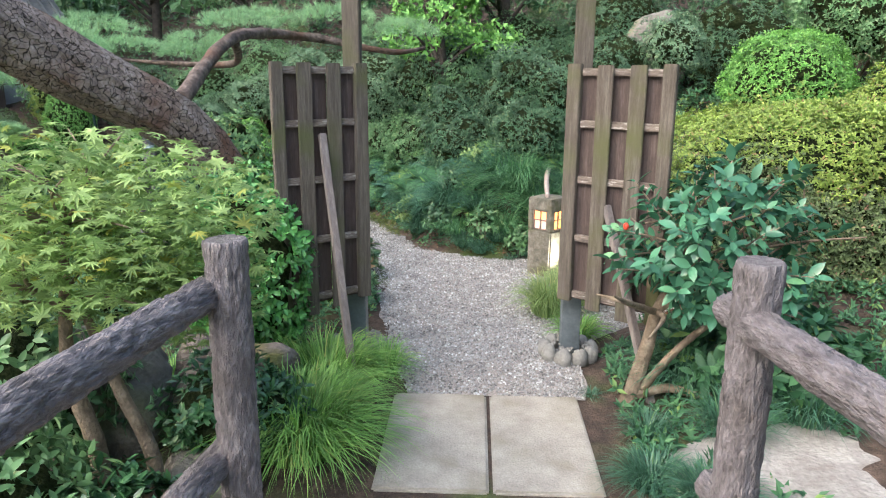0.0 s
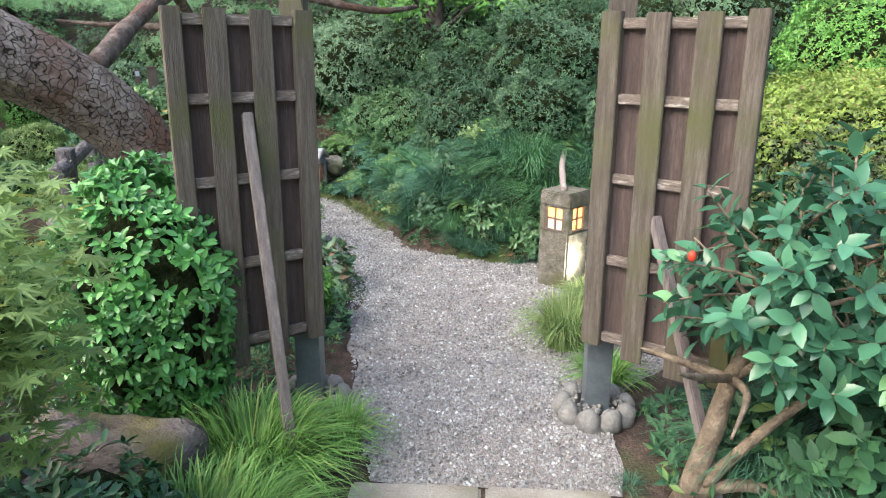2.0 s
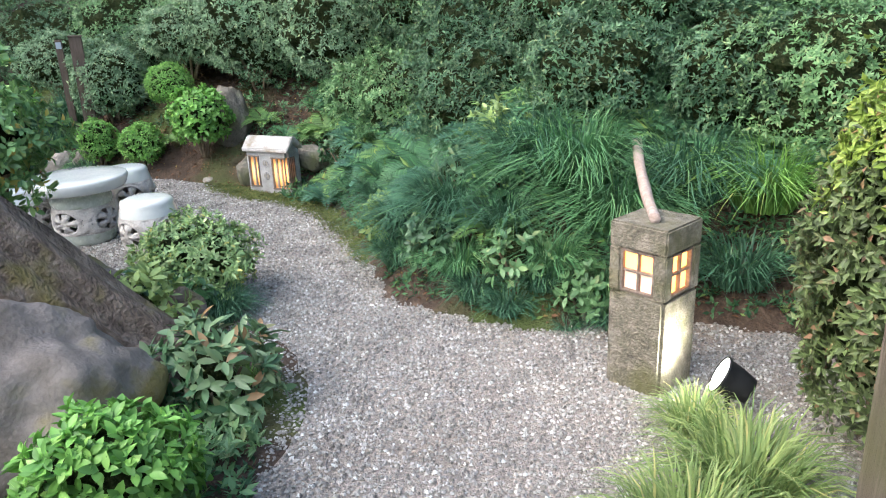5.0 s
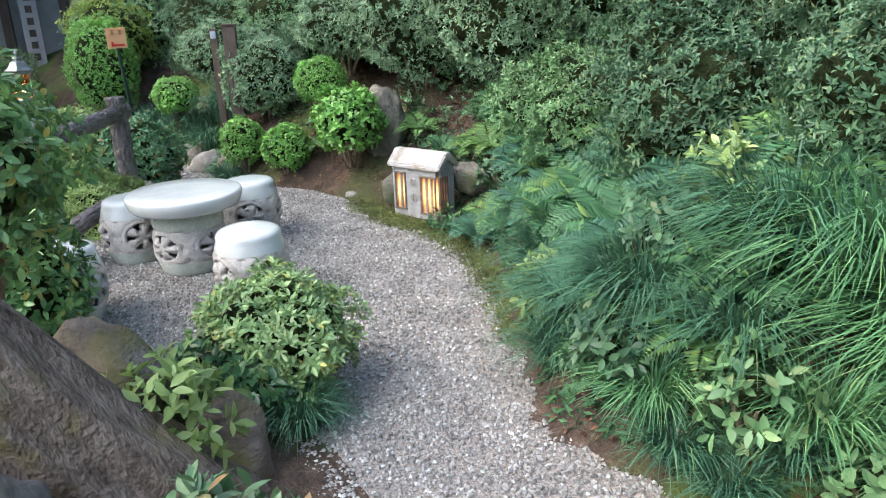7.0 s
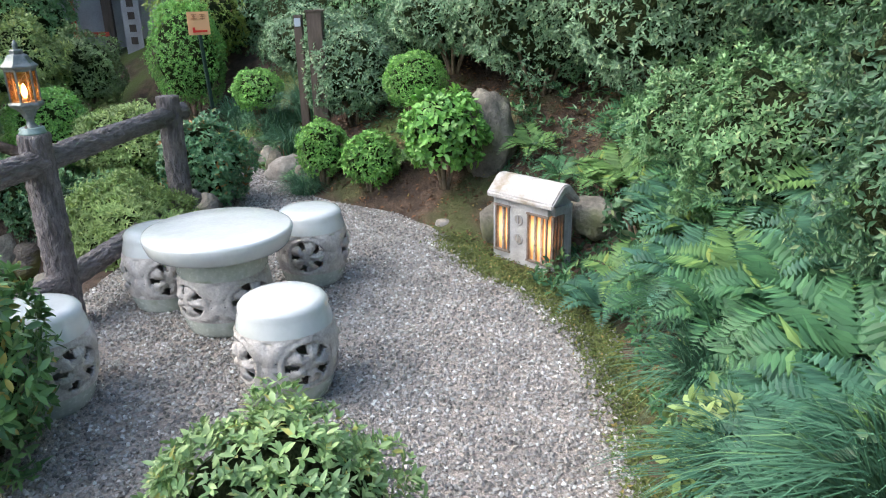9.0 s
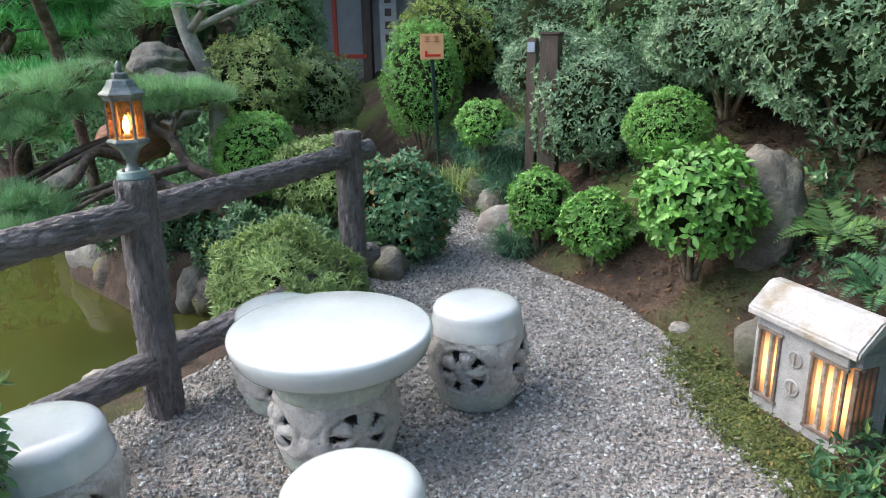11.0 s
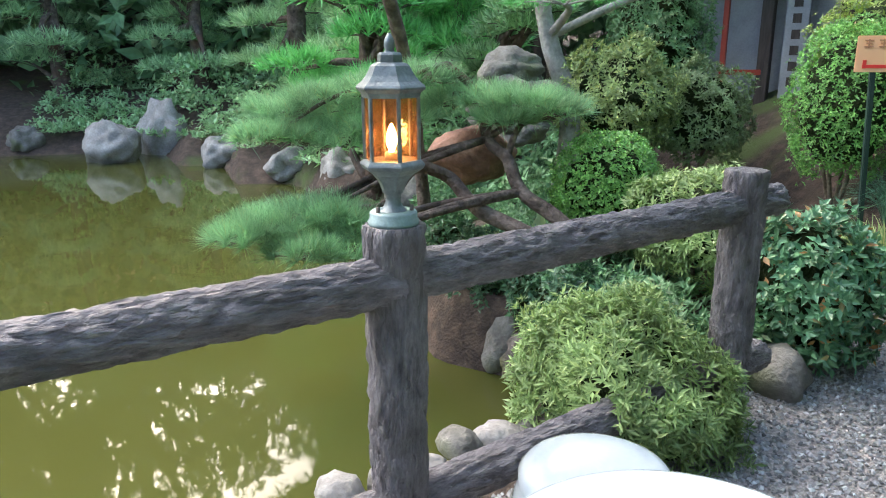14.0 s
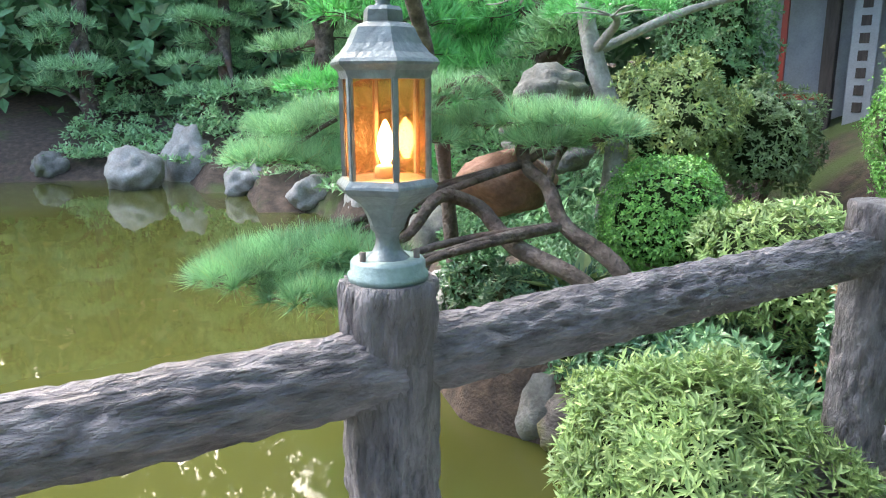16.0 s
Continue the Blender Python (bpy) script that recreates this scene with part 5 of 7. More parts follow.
rock((-8.7, 9.0, -0.1), (0.3, 0.25, 0.4), STONE, 64, "grey boulder at the water's edge", 4, 0.3)
for i in range(9):
    rock((-5.2 - 0.24 * i + 0.1 * math.sin(i * 3), 9.28 + 0.12 * math.sin(i * 1.7) - (0.35 if i > 4 else 0), -0.28), (0.17, 0.14, 0.17), (DARKROCK, STONE)[i % 2], 70 + i, "dark bank stone at the water's edge", 3, 0.35, group="bank stones", turn=i * 50)
for i, (x, y, a, c) in enumerate(((-15.7, 4.9, 0.75, 0.62), (-16.6, 5.6, 0.7, 1.0), (-17.0, 6.4, 0.6, 0.6), (-14.6, 6.9, 0.55, 0.4), (-12.9, 7.9, 0.5, 0.35), (-17.2, 3.0, 0.5, 0.4), (-11.6, 8.6, 0.45, 0.4))):
    rock((x, y, -0.2), (a * 0.75, a * 0.6, c * 0.75), (PALEROCK, PALEROCK, STONE)[i % 3], 90 + i, "large pale boulder on the far shore", 4, 0.4, group="far shore boulders", turn=40 * i)
rock((-1.75, 3.1, 0.15), (0.35, 0.3, 0.45), STONE, 100, "pale garden rock under the maple", 4, 0.3)
rock((-1.15, 3.35, 0.1), (0.4, 0.3, 0.4), DARKROCK, 101, "mossy rock under the maple", 4, 0.3)
rock((-2.0, 2.3, -0.1), (0.4, 0.3, 0.4), STONE, 102, "bank rock beside the bridge", 4, 0.3)
rock((-1.0, 2.55, 0.0), (0.25, 0.2, 0.2), STONE, 103, "bank rock beside the bridge", 4, 0.3)
rock((2.05, 2.75, 0.02), (0.85, 0.62, 0.13), PALEROCK, 104, "flat pale stepping rock beside the camellia", 4, 0.18, flat=0.6)
z = ground_z(2.6, 9.6)
rock((2.6, 9.8, z + 0.4), (0.45, 0.35, 0.7), STONE, 105, "big grey rock up on the slope", 4, 0.25)


# ---- shrubs ----
def gz(x, y, up):
    return (x, y, ground_z(x, y) + up)


A = "azalea"
bush("azalea_bush", "large silvery green azalea with fine leaves on the bank", (-1.40, 11.2, 1.55), (0.78, 0.7, 0.72), (0.042, 0.015), 2600, L_SILVER, 1, 6)
bush("azalea_bush", "large silvery green azalea with fine leaves on the bank", (-2.50, 11.6, 1.55), (0.66, 0.6, 0.66), (0.042, 0.015), 2200, L_SILVER, 2, 6)
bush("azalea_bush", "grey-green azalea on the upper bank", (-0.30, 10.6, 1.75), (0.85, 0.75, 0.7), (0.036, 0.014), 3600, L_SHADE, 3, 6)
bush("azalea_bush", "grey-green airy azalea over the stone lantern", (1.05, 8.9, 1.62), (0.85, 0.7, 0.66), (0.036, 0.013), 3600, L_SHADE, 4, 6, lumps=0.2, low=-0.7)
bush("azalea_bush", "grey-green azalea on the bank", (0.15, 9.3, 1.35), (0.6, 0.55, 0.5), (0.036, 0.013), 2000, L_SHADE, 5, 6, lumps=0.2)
bush("azalea_bush", "silvery dome-shaped azalea on the bank", (-4.21, 11.5, 0.98), (0.42, 0.4, 0.44), (0.04, 0.014), 1500, L_SILVER, 6, 6)
bush("azalea_bush", "silvery spreading azalea on the bank", (-3.35, 11.75, 1.45), (0.5, 0.45, 0.36), (0.04, 0.014), 1300, L_SILVER, 7, 6)
bush("round_bush", "clipped dense green ball shrub", (-3.31, 11.05, 0.96), (0.24, 0.24, 0.22), (0.018, 0.008), 1800, L_BRIGHT, 8, 5, lumps=0.05)
bush("broadleaf_bush", "glossy bright green broadleaf shrub on the bank", (-2.88, 10.72, 0.66), (0.30, 0.28, 0.28), (0.055, 0.026), 420, L_BRIGHT, 9, 6, lumps=0.1, fine=True)
bush("round_bush", "small clipped yellow-green shrub by the path", (-4.12, 10.88, 0.40), (0.20, 0.2, 0.23), (0.03, 0.014), 560, L_BRIGHT, 10, 6, lumps=0.08)
bush("round_bush", "small leafy green shrub by the path", (-3.62, 10.85, 0.36), (0.22, 0.2, 0.21), (0.035, 0.016), 480, L_BRIGHT, 11, 6, lumps=0.1)
bush("round_bush", "small clipped yellow-green ball shrub", (-5.45, 11.6, 0.74), (0.25, 0.25, 0.2), (0.026, 0.012), 800, L_BRIGHT, 12, 6, lumps=0.05)
bush("tall_bush", "tall clipped bright green shrub beside the sign", (-6.75, 11.95, 1.0), (0.42, 0.42, 0.62), (0.03, 0.012), 2200, L_BRIGHT, 13, 5, lumps=0.06)
bush("azalea_bush", "pale azalea beside the service post", (-5.25, 12.2, 1.15), (0.45, 0.4, 0.36), (0.035, 0.013), 1100, L_SILVER, 14, 6)
bush("azalea_bush", "pale azalea behind the sign", (-7.2, 12.6, 1.35), (0.5, 0.5, 0.5), (0.04, 0.015), 1000, L_YELLOW, 15, 6)
bush("round_bush", "clipped bright green ball shrub behind the fence", (-6.15, 9.85, 0.60), (0.34, 0.34, 0.33), (0.022, 0.011), 2600, L_BRIGHT, 16, 5, lumps=0.05)
bush("spreading_bush", "light green spreading shrub behind the fence", (-5.55, 10.15, 0.48), (0.48, 0.35, 0.28), (0.045, 0.014), 1100, L_LIGHT, 17, 7, lumps=0.15)
bush("camellia_bush", "dark glossy shrub with reddish leaf tips by the fence post", (-4.78, 10.22, 0.36), (0.36, 0.32, 0.36), (0.05, 0.024), 850, leaf_mat("redtip_leaf", (0.04, 0.11, 0.04), (0.12, 0.22, 0.08), (0.25, 0.12, 0.04), 0.35, 0.15), 18, 5, lumps=0.12)
bush("spreading_bush", "light yellow-green feathery shrub on the pond bank", (-4.45, 9.18, 0.10), (0.50, 0.36, 0.36), (0.045, 0.011), 2400, L_LIGHT, 19, 8, lumps=0.14, low=-0.7)
bush("yellow_bush", "yellow-green osmanthus shrub behind the fence", (-7.75, 10.65, 1.02), (0.50, 0.45, 0.46), (0.045, 0.016), 1500, leaf_mat("osmanthus_leaf", (0.15, 0.19, 0.05), (0.34, 0.37, 0.11), (0.42, 0.40, 0.12), 0.45, 0.2), 20, 6, lumps=0.16)
bush("yellow_bush", "dull green shrub beside the osmanthus", (-7.8, 11.4, 0.85), (0.42, 0.4, 0.42), (0.045, 0.016), 1200, leaf_mat("dull_leaf", (0.10, 0.14, 0.04), (0.24, 0.28, 0.10), None, 0.45, 0.2), 21, 6, lumps=0.14)
bush("mixed_shrub", "mottled green and yellow azalea at the path side", (-1.52, 7.36, 0.30), (0.32, 0.29, 0.25), (0.038, 0.014), 1150, leaf_mat("mottled_leaf", (0.10, 0.17, 0.05), (0.30, 0.38, 0.13), (0.36, 0.32, 0.10), 0.4, 0.2), 22, 6, lumps=0.16, fine=True)
bush("broadleaf_bush", "glossy broad green leaves low at the path side", (-1.62, 7.12, 0.16), (0.27, 0.17, 0.16), (0.065, 0.032), 210, L_DARK, 23, 6, fine=True)
bush("azalea_bush", "dark green azalea above the mossy pine root", (-2.12, 6.58, 1.18), (0.31, 0.30, 0.34), (0.05, 0.023), 560, leaf_mat("mound_azalea_leaf", (0.06, 0.13, 0.04), (0.19, 0.29, 0.085), (0.26, 0.20, 0.05), 0.4, 0.2), 24, 6, lumps=0.25, core=0.6, fine=True)
bush("azalea_bush", "dark green azalea beside the table", (-2.90, 7.22, 0.42), (0.38, 0.34, 0.42), (0.055, 0.022), 750, leaf_mat("table_azalea_leaf", (0.045, 0.11, 0.03), (0.15, 0.25, 0.07), (0.28, 0.22, 0.06), 0.35, 0.2), 25, 6, lumps=0.16, fine=True)
bush("broadleaf_bush", "glossy bright green shrub in front of the rock", (-0.93, 5.30, 0.30), (0.24, 0.22, 0.20), (0.055, 0.026), 330, L_BRIGHT, 26, 6, fine=True)
bush("broadleaf_bush", "reddish green seedling shrub at the rock's foot", (-0.98, 6.16, 0.18), (0.27, 0.24, 0.22), (0.085, 0.03), 150, leaf_mat("seedling_leaf", (0.05, 0.11, 0.04), (0.15, 0.20, 0.08), (0.24, 0.14, 0.07), 0.45, 0.2), 27, 6, core=0.4, lumps=0.2, fine=True)
bush("broadleaf_bush", "pale green seedlings over the mossy rock", (-1.50, 6.62, 0.30), (0.20, 0.18, 0.2), (0.07, 0.03), 110, L_LIGHT, 48, 5, core=0.3, lumps=0.2, fine=True)
bush("gardenia_bush", "rounded glossy gardenia bush beside the gate", (-1.18, 3.95, 0.72), (0.40, 0.38, 0.66), (0.055, 0.024), 1100, leaf_mat("gardenia_leaf", (0.035, 0.12, 0.025), (0.11, 0.27, 0.055), (0.14, 0.28, 0.06), 0.28, 0.12), 28, 6, lumps=0.08, low=-0.85, fine=True)
bush("azalea_hedge", "broad clipped yellow-green azalea hedge", (3.25, 5.75, 0.72), (1.65, 1.0, 0.98), (0.034, 0.016), 20000, L_YELLOW, 29, 5, lumps=0.04, low=-0.35, turn=-14, twigs=12, box=3.2, skirt=L_OLDHEDGESHADE)
bush("azalea_hedge", "clipped azalea beside the stone lantern", (1.75, 5.95, 0.72), (0.36, 0.36, 0.76), (0.042, 0.019), 2600, L_YELLOW, 30, 6, lumps=0.08, low=-0.7, skirt=L_OLDHEDGESHADE)
bush("round_bush", "big clipped bright green dome shrub", (3.46, 7.45, 1.80), (0.66, 0.62, 0.58), (0.035, 0.015), 3000, L_BRIGHT, 31, 6, lumps=0.05)
bush("azalea_bush", "silvery azalea on the upper slope", (2.6, 8.7, 2.25), (0.36, 0.34, 0.36), (0.035, 0.014), 900, L_SILVER, 32, 6)
bush("round_bush", "clipped yellow-green dome shrub", (4.25, 6.6, 1.55), (0.55, 0.5, 0.45), (0.035, 0.015), 1800, L_YELLOW, 33, 6)
bush("azalea_bush", "green shrub on the upper slope", (4.6, 8.4, 2.6), (0.8, 0.7, 0.6), (0.05, 0.02), 1500, L_AZALEA, 34, 6)
bush("tall_bush", "tall loose green shrub beside the hut", (-8.75, 11.45, 1.45), (0.62, 0.5, 0.85), (0.05, 0.02), 1900, L_AZALEA, 49, 6, lumps=0.18)
for i, (x, y, r) in enumerate(((-2.9, 5.2, 0.35), (-2.6, 4.8, 0.4))):
    bush("azalea_bush", "green azalea under the pine", (x, y, 0.35), (r, r, r * 0.9), (0.045, 0.018), 700, L_AZALEA, 40 + i, 6)
bush("broadleaf_bush", "dark glossy undergrowth under the maple", (-1.62, 1.75, 0.28), (0.45, 0.42, 0.42), (0.075, 0.03), 420, L_AZALEA, 60, 6, fine=True)
bush("broadleaf_bush", "dark leafy undergrowth under the maple", (-2.05, 2.75, 0.40), (0.5, 0.45, 0.5), (0.075, 0.03), 480, L_AZALEA, 61, 6, fine=True)
for i, (x, y, r) in enumerate(((-4.85, 9.42, 0.24), (-5.2, 9.36, 0.28), (-5.55, 9.42, 0.26), (-5.9, 9.36, 0.28), (-6.3, 9.12, 0.26), (-6.75, 8.98, 0.26))):
    bush("bank_bush", "dark green shrub hanging over the pond bank", (x, y, 0.06), (r * 1.1, r * 0.8, r), (0.045, 0.018), 420, (L_SHADE, L_DARK)[i % 2], 620 + i, 6, lumps=0.2, low=-0.95, twigs=4, group="pond bank shrubs")
bush("azalea_bush", "low green undergrowth beside the bridge", (-1.0, 2.9, 0.25), (0.35, 0.3, 0.28), (0.06, 0.022), 320, L_DARK, 44, 6, fine=True)
bush("broadleaf_bush", "low dark undergrowth beside the bridge railing", (-1.15, 1.9, 0.1), (0.4, 0.35, 0.3), (0.08, 0.03), 300, L_DARK, 45, 6, fine=True)
bush("broadleaf_bush", "broad green leaves behind the camellia", (2.0, 3.7, 0.25), (0.55, 0.4, 0.3), (0.12, 0.05), 230, L_FERN, 46, 6, core=0.5, fine=True)

for i, (x, y, r) in enumerate(((0.36, 7.26, 0.17), (-0.16, 7.52, 0.16), (-0.52, 8.22, 0.15), (0.72, 7.10, 0.15), (-0.02, 7.95, 0.2), (0.25, 8.05, 0.2), (-0.95, 9.7, 0.18), (-1.25, 10.05, 0.2))):
    bush("broadleaf_bush", "leafy green seedling among the bank grasses", gz(x, y, r * 0.9), (r, r, r), (0.062, 0.027), 80, (L_AZALEA, L_SHADE, L_LIGHT)[i % 3], 500 + i, 5, core=0.35, lumps=0.2, twigs=4, fine=True, group="bank seedlings")

for i, (x, y, up, rx, rz, k) in enumerate(((0.10, 8.75, 0.30, 0.50, 0.42, 0), (-0.55, 9.75, 0.30, 0.50, 0.42, 1), (0.85, 8.25, 0.30, 0.45, 0.40, 0), (-1.05, 10.5, 0.30, 0.42, 0.36, 1), (1.75, 8.2, 0.30, 0.55, 0.48, 0), (1.9, 9.2, 0.45, 0.8, 0.7, 0), (0.2, 10.1, 0.45, 0.7, 0.6, 1),
        (-3.3, 12.6, 0.5, 0.8, 0.7, 1), (-1.9, 12.5, 0.5, 0.8, 0.75, 0), (-0.6, 12.0, 0.5, 0.9, 0.8, 0), (0.9, 11.2, 0.5, 0.95, 0.85, 1), (2.3, 10.6, 0.5, 0.95, 0.85, 0), (3.7, 9.6, 0.5, 0.9, 0.8, 0), (5.2, 7.4, 0.5, 0.9, 0.8, 1), (-4.6, 12.9, 0.4, 0.7, 0.6, 1), (-5.8, 13.0, 0.4, 0.75, 0.65, 0), (-7.6, 13.4, 0.5, 0.8, 0.75, 1), (-3.9, 12.2, 0.25, 0.45, 0.4, 0), (5.2, 5.2, 0.4, 0.8, 0.8, 0), (2.2, 7.9, 0.35, 0.6, 0.5, 1))):
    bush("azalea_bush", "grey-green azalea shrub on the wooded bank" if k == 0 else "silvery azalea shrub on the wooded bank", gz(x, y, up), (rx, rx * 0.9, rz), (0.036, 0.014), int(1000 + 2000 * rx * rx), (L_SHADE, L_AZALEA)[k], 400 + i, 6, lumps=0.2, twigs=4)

# undergrowth covering the slopes
rng = np.random.RandomState(77)


def undergrowth(name, label, n, box, dmin, dmax, size, lift, mat, seed, per=5, extra=None, thin=-0.12):
    rng = np.random.RandomState(seed)
    P = np.column_stack([rng.uniform(box[0], box[1], n), rng.uniform(box[2], box[3], n)])
    d = side_dist(P, EDGE)
    cl = np.array([noise.noise(Vector((x * 0.9 + seed, y * 0.9, 0))) + 0.5 * noise.noise(Vector((x * 2.5, y * 2.5, seed))) for x, y in P])
    k = (d > dmin) & (d < dmax) & (cl > thin)
    if extra is not None:
        k &= extra(P)
    P, cl = P[k], cl[k]
    z = heights(P) + np.maximum(cl + 0.12, 0) * lift * rng.uniform(0.3, 1.3, len(P))
    N = unit(np.column_stack([rng.normal(size=len(P)) * 0.4 - 0.1, rng.normal(size=len(P)) * 0.4 - 0.35, np.ones(len(P))]))
    V, F = shoots(np.column_stack([P, z]), N, rng, per, size, size * 0.38)
    return tagged(part(name, quick_mesh(name, V, F), mat), label, "undergrowth", kind="stuff")


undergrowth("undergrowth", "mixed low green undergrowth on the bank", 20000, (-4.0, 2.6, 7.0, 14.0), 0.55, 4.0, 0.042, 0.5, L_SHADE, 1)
undergrowth("undergrowth", "dark leafy undergrowth on the bank", 8000, (-4.0, 3.5, 7.0, 14.5), 0.8, 5.5, 0.075, 0.8, L_DARK, 2)
undergrowth("undergrowth", "fresh green weeds on the lower bank", 12000, (-1.8, 2.9, 6.9, 11.0), 0.04, 1.1, 0.05, 0.22, L_FERN, 3, thin=-0.6)
undergrowth("undergrowth", "dense greenery on the upper slope", 9000, (-12, 9, 6.0, 20), 3.5, 11, 0.11, 1.6, L_DARK, 4)
undergrowth("undergrowth", "green shrubs on the upper slope", 9000, (-12, 9, 5.0, 20), 2.2, 10, 0.09, 1.1, L_AZALEA, 5)
undergrowth("undergrowth", "weeds behind the gate", 2500, (1.0, 4.5, 2.5, 5.5), 0.03, 4, 0.07, 0.2, L_FERN, 6)

def open_bank(P):
    return ~inside(P, POND) & ~inside(P, path_poly) & (poly_dist(P, POND) > 0.05)


undergrowth("undergrowth", "green ground cover on the pond bank", 14000, (-9.5, -4.3, 8.9, 11.8), -9, 0.3, 0.06, 0.35, L_AZALEA, 7, 5, open_bank, -0.6)
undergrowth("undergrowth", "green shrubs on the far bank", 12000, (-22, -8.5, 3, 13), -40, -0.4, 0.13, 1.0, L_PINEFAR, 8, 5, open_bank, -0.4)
undergrowth("undergrowth", "low plants beside the bridge", 3500, (-3.2, -0.55, 2.0, 6.3), -9, -0.2, 0.05, 0.25, L_FERN, 9, 5, open_bank, -0.3)
undergrowth("undergrowth", "low seedlings round the pine root", 1500, (-2.6, -0.6, 5.4, 7.2), -9, -0.3, 0.06, 0.3, L_AZALEA, 10, 5, open_bank, 0.0)

# ferns and grasses
rng = np.random.RandomState(21)
spots = [(-0.95, 9.55, 0.42), (-1.25, 9.75, 0.4), (-1.45, 10.2, 0.42), (-1.05, 10.0, 0.45), (-0.6, 9.1, 0.45), (-0.35, 8.7, 0.5), (-0.2, 9.2, 0.5), (-0.75, 9.6, 0.5), (0.1, 8.4, 0.45), (-1.65, 10.55, 0.36), (-2.0, 10.75, 0.3), (-0.3, 8.2, 0.4), (-0.95, 10.5, 0.5), (0.35, 8.1, 0.4), (-2.3, 11.0, 0.42), (-0.05, 9.8, 0.5), (-0.5, 10.0, 0.5), (0.6, 8.5, 0.45), (-3.35, 10.95, 0.25), (1.3, 8.0, 0.5), (1.6, 7.7, 0.5), (-1.3, 9.5, 0.33), (-1.0, 9.25, 0.3), (-0.1, 7.75, 0.3), (-0.45, 8.45, 0.42), (-0.65, 8.85, 0.4), (-0.8, 9.25, 0.42), (-0.9, 9.85, 0.42), (-1.2, 10.3, 0.4), (-1.5, 9.95, 0.36), (-0.25, 8.95, 0.5), (0.25, 8.65, 0.45), (-0.15, 8.05, 0.4), (0.55, 8.15, 0.4), (-1.75, 10.2, 0.3), (-0.4, 9.5, 0.5), (1.5, 8.3, 0.5), (2.0, 7.8, 0.45), (1.1, 8.1, 0.4), (-0.7, 10.2, 0.45), (-1.4, 10.8, 0.45)]
for x in np.arange(-1.7, 1.5, 0.19):
    for y in np.arange(7.4, 11.0, 0.23):
        q = np.array([(x + rng.uniform(-0.09, 0.09), y + rng.uniform(-0.1, 0.1))])
        away = side_dist(q, EDGE)[0]
        if 0.30 < away < 1.45 and rng.uniform() < 0.62:
            spots.append((q[0, 0], q[0, 1], rng.uniform(0.30, 0.52)))
spots = [p for p in spots if math.hypot(p[0] + 1.80, p[1] - 10.02) > 0.52]
protos = []
for i in range(6):
    ob = part("fern", fern_mesh(7, 1.0, np.random.RandomState(i), 17, 2 * math.pi, 0, 0.85), (L_FERN, L_FERNLIGHT, L_FERN, L_FERNLIGHT, L_FERN, L_FERNBLUE)[i])
    tagged(ob, "green fern with arching fronds on the bank", "fern", "ferns on the bank")
    protos.append(ob)
for i, (x, y, s) in enumerate(spots):
    m_ = pose(x, y, ground_z(x, y) + rng.uniform(0.05, 0.16), rng.uniform(8, 28), rng.uniform(-12, 12), rng.uniform(-25, 25))
    ob = protos[i] if i < 6 else copy_thing(protos[(i * 7 + i // 6) % 6], Matrix.Identity(4))
    ob.matrix_basis = m_ @ Matrix.Diagonal((s, s, s, 1))

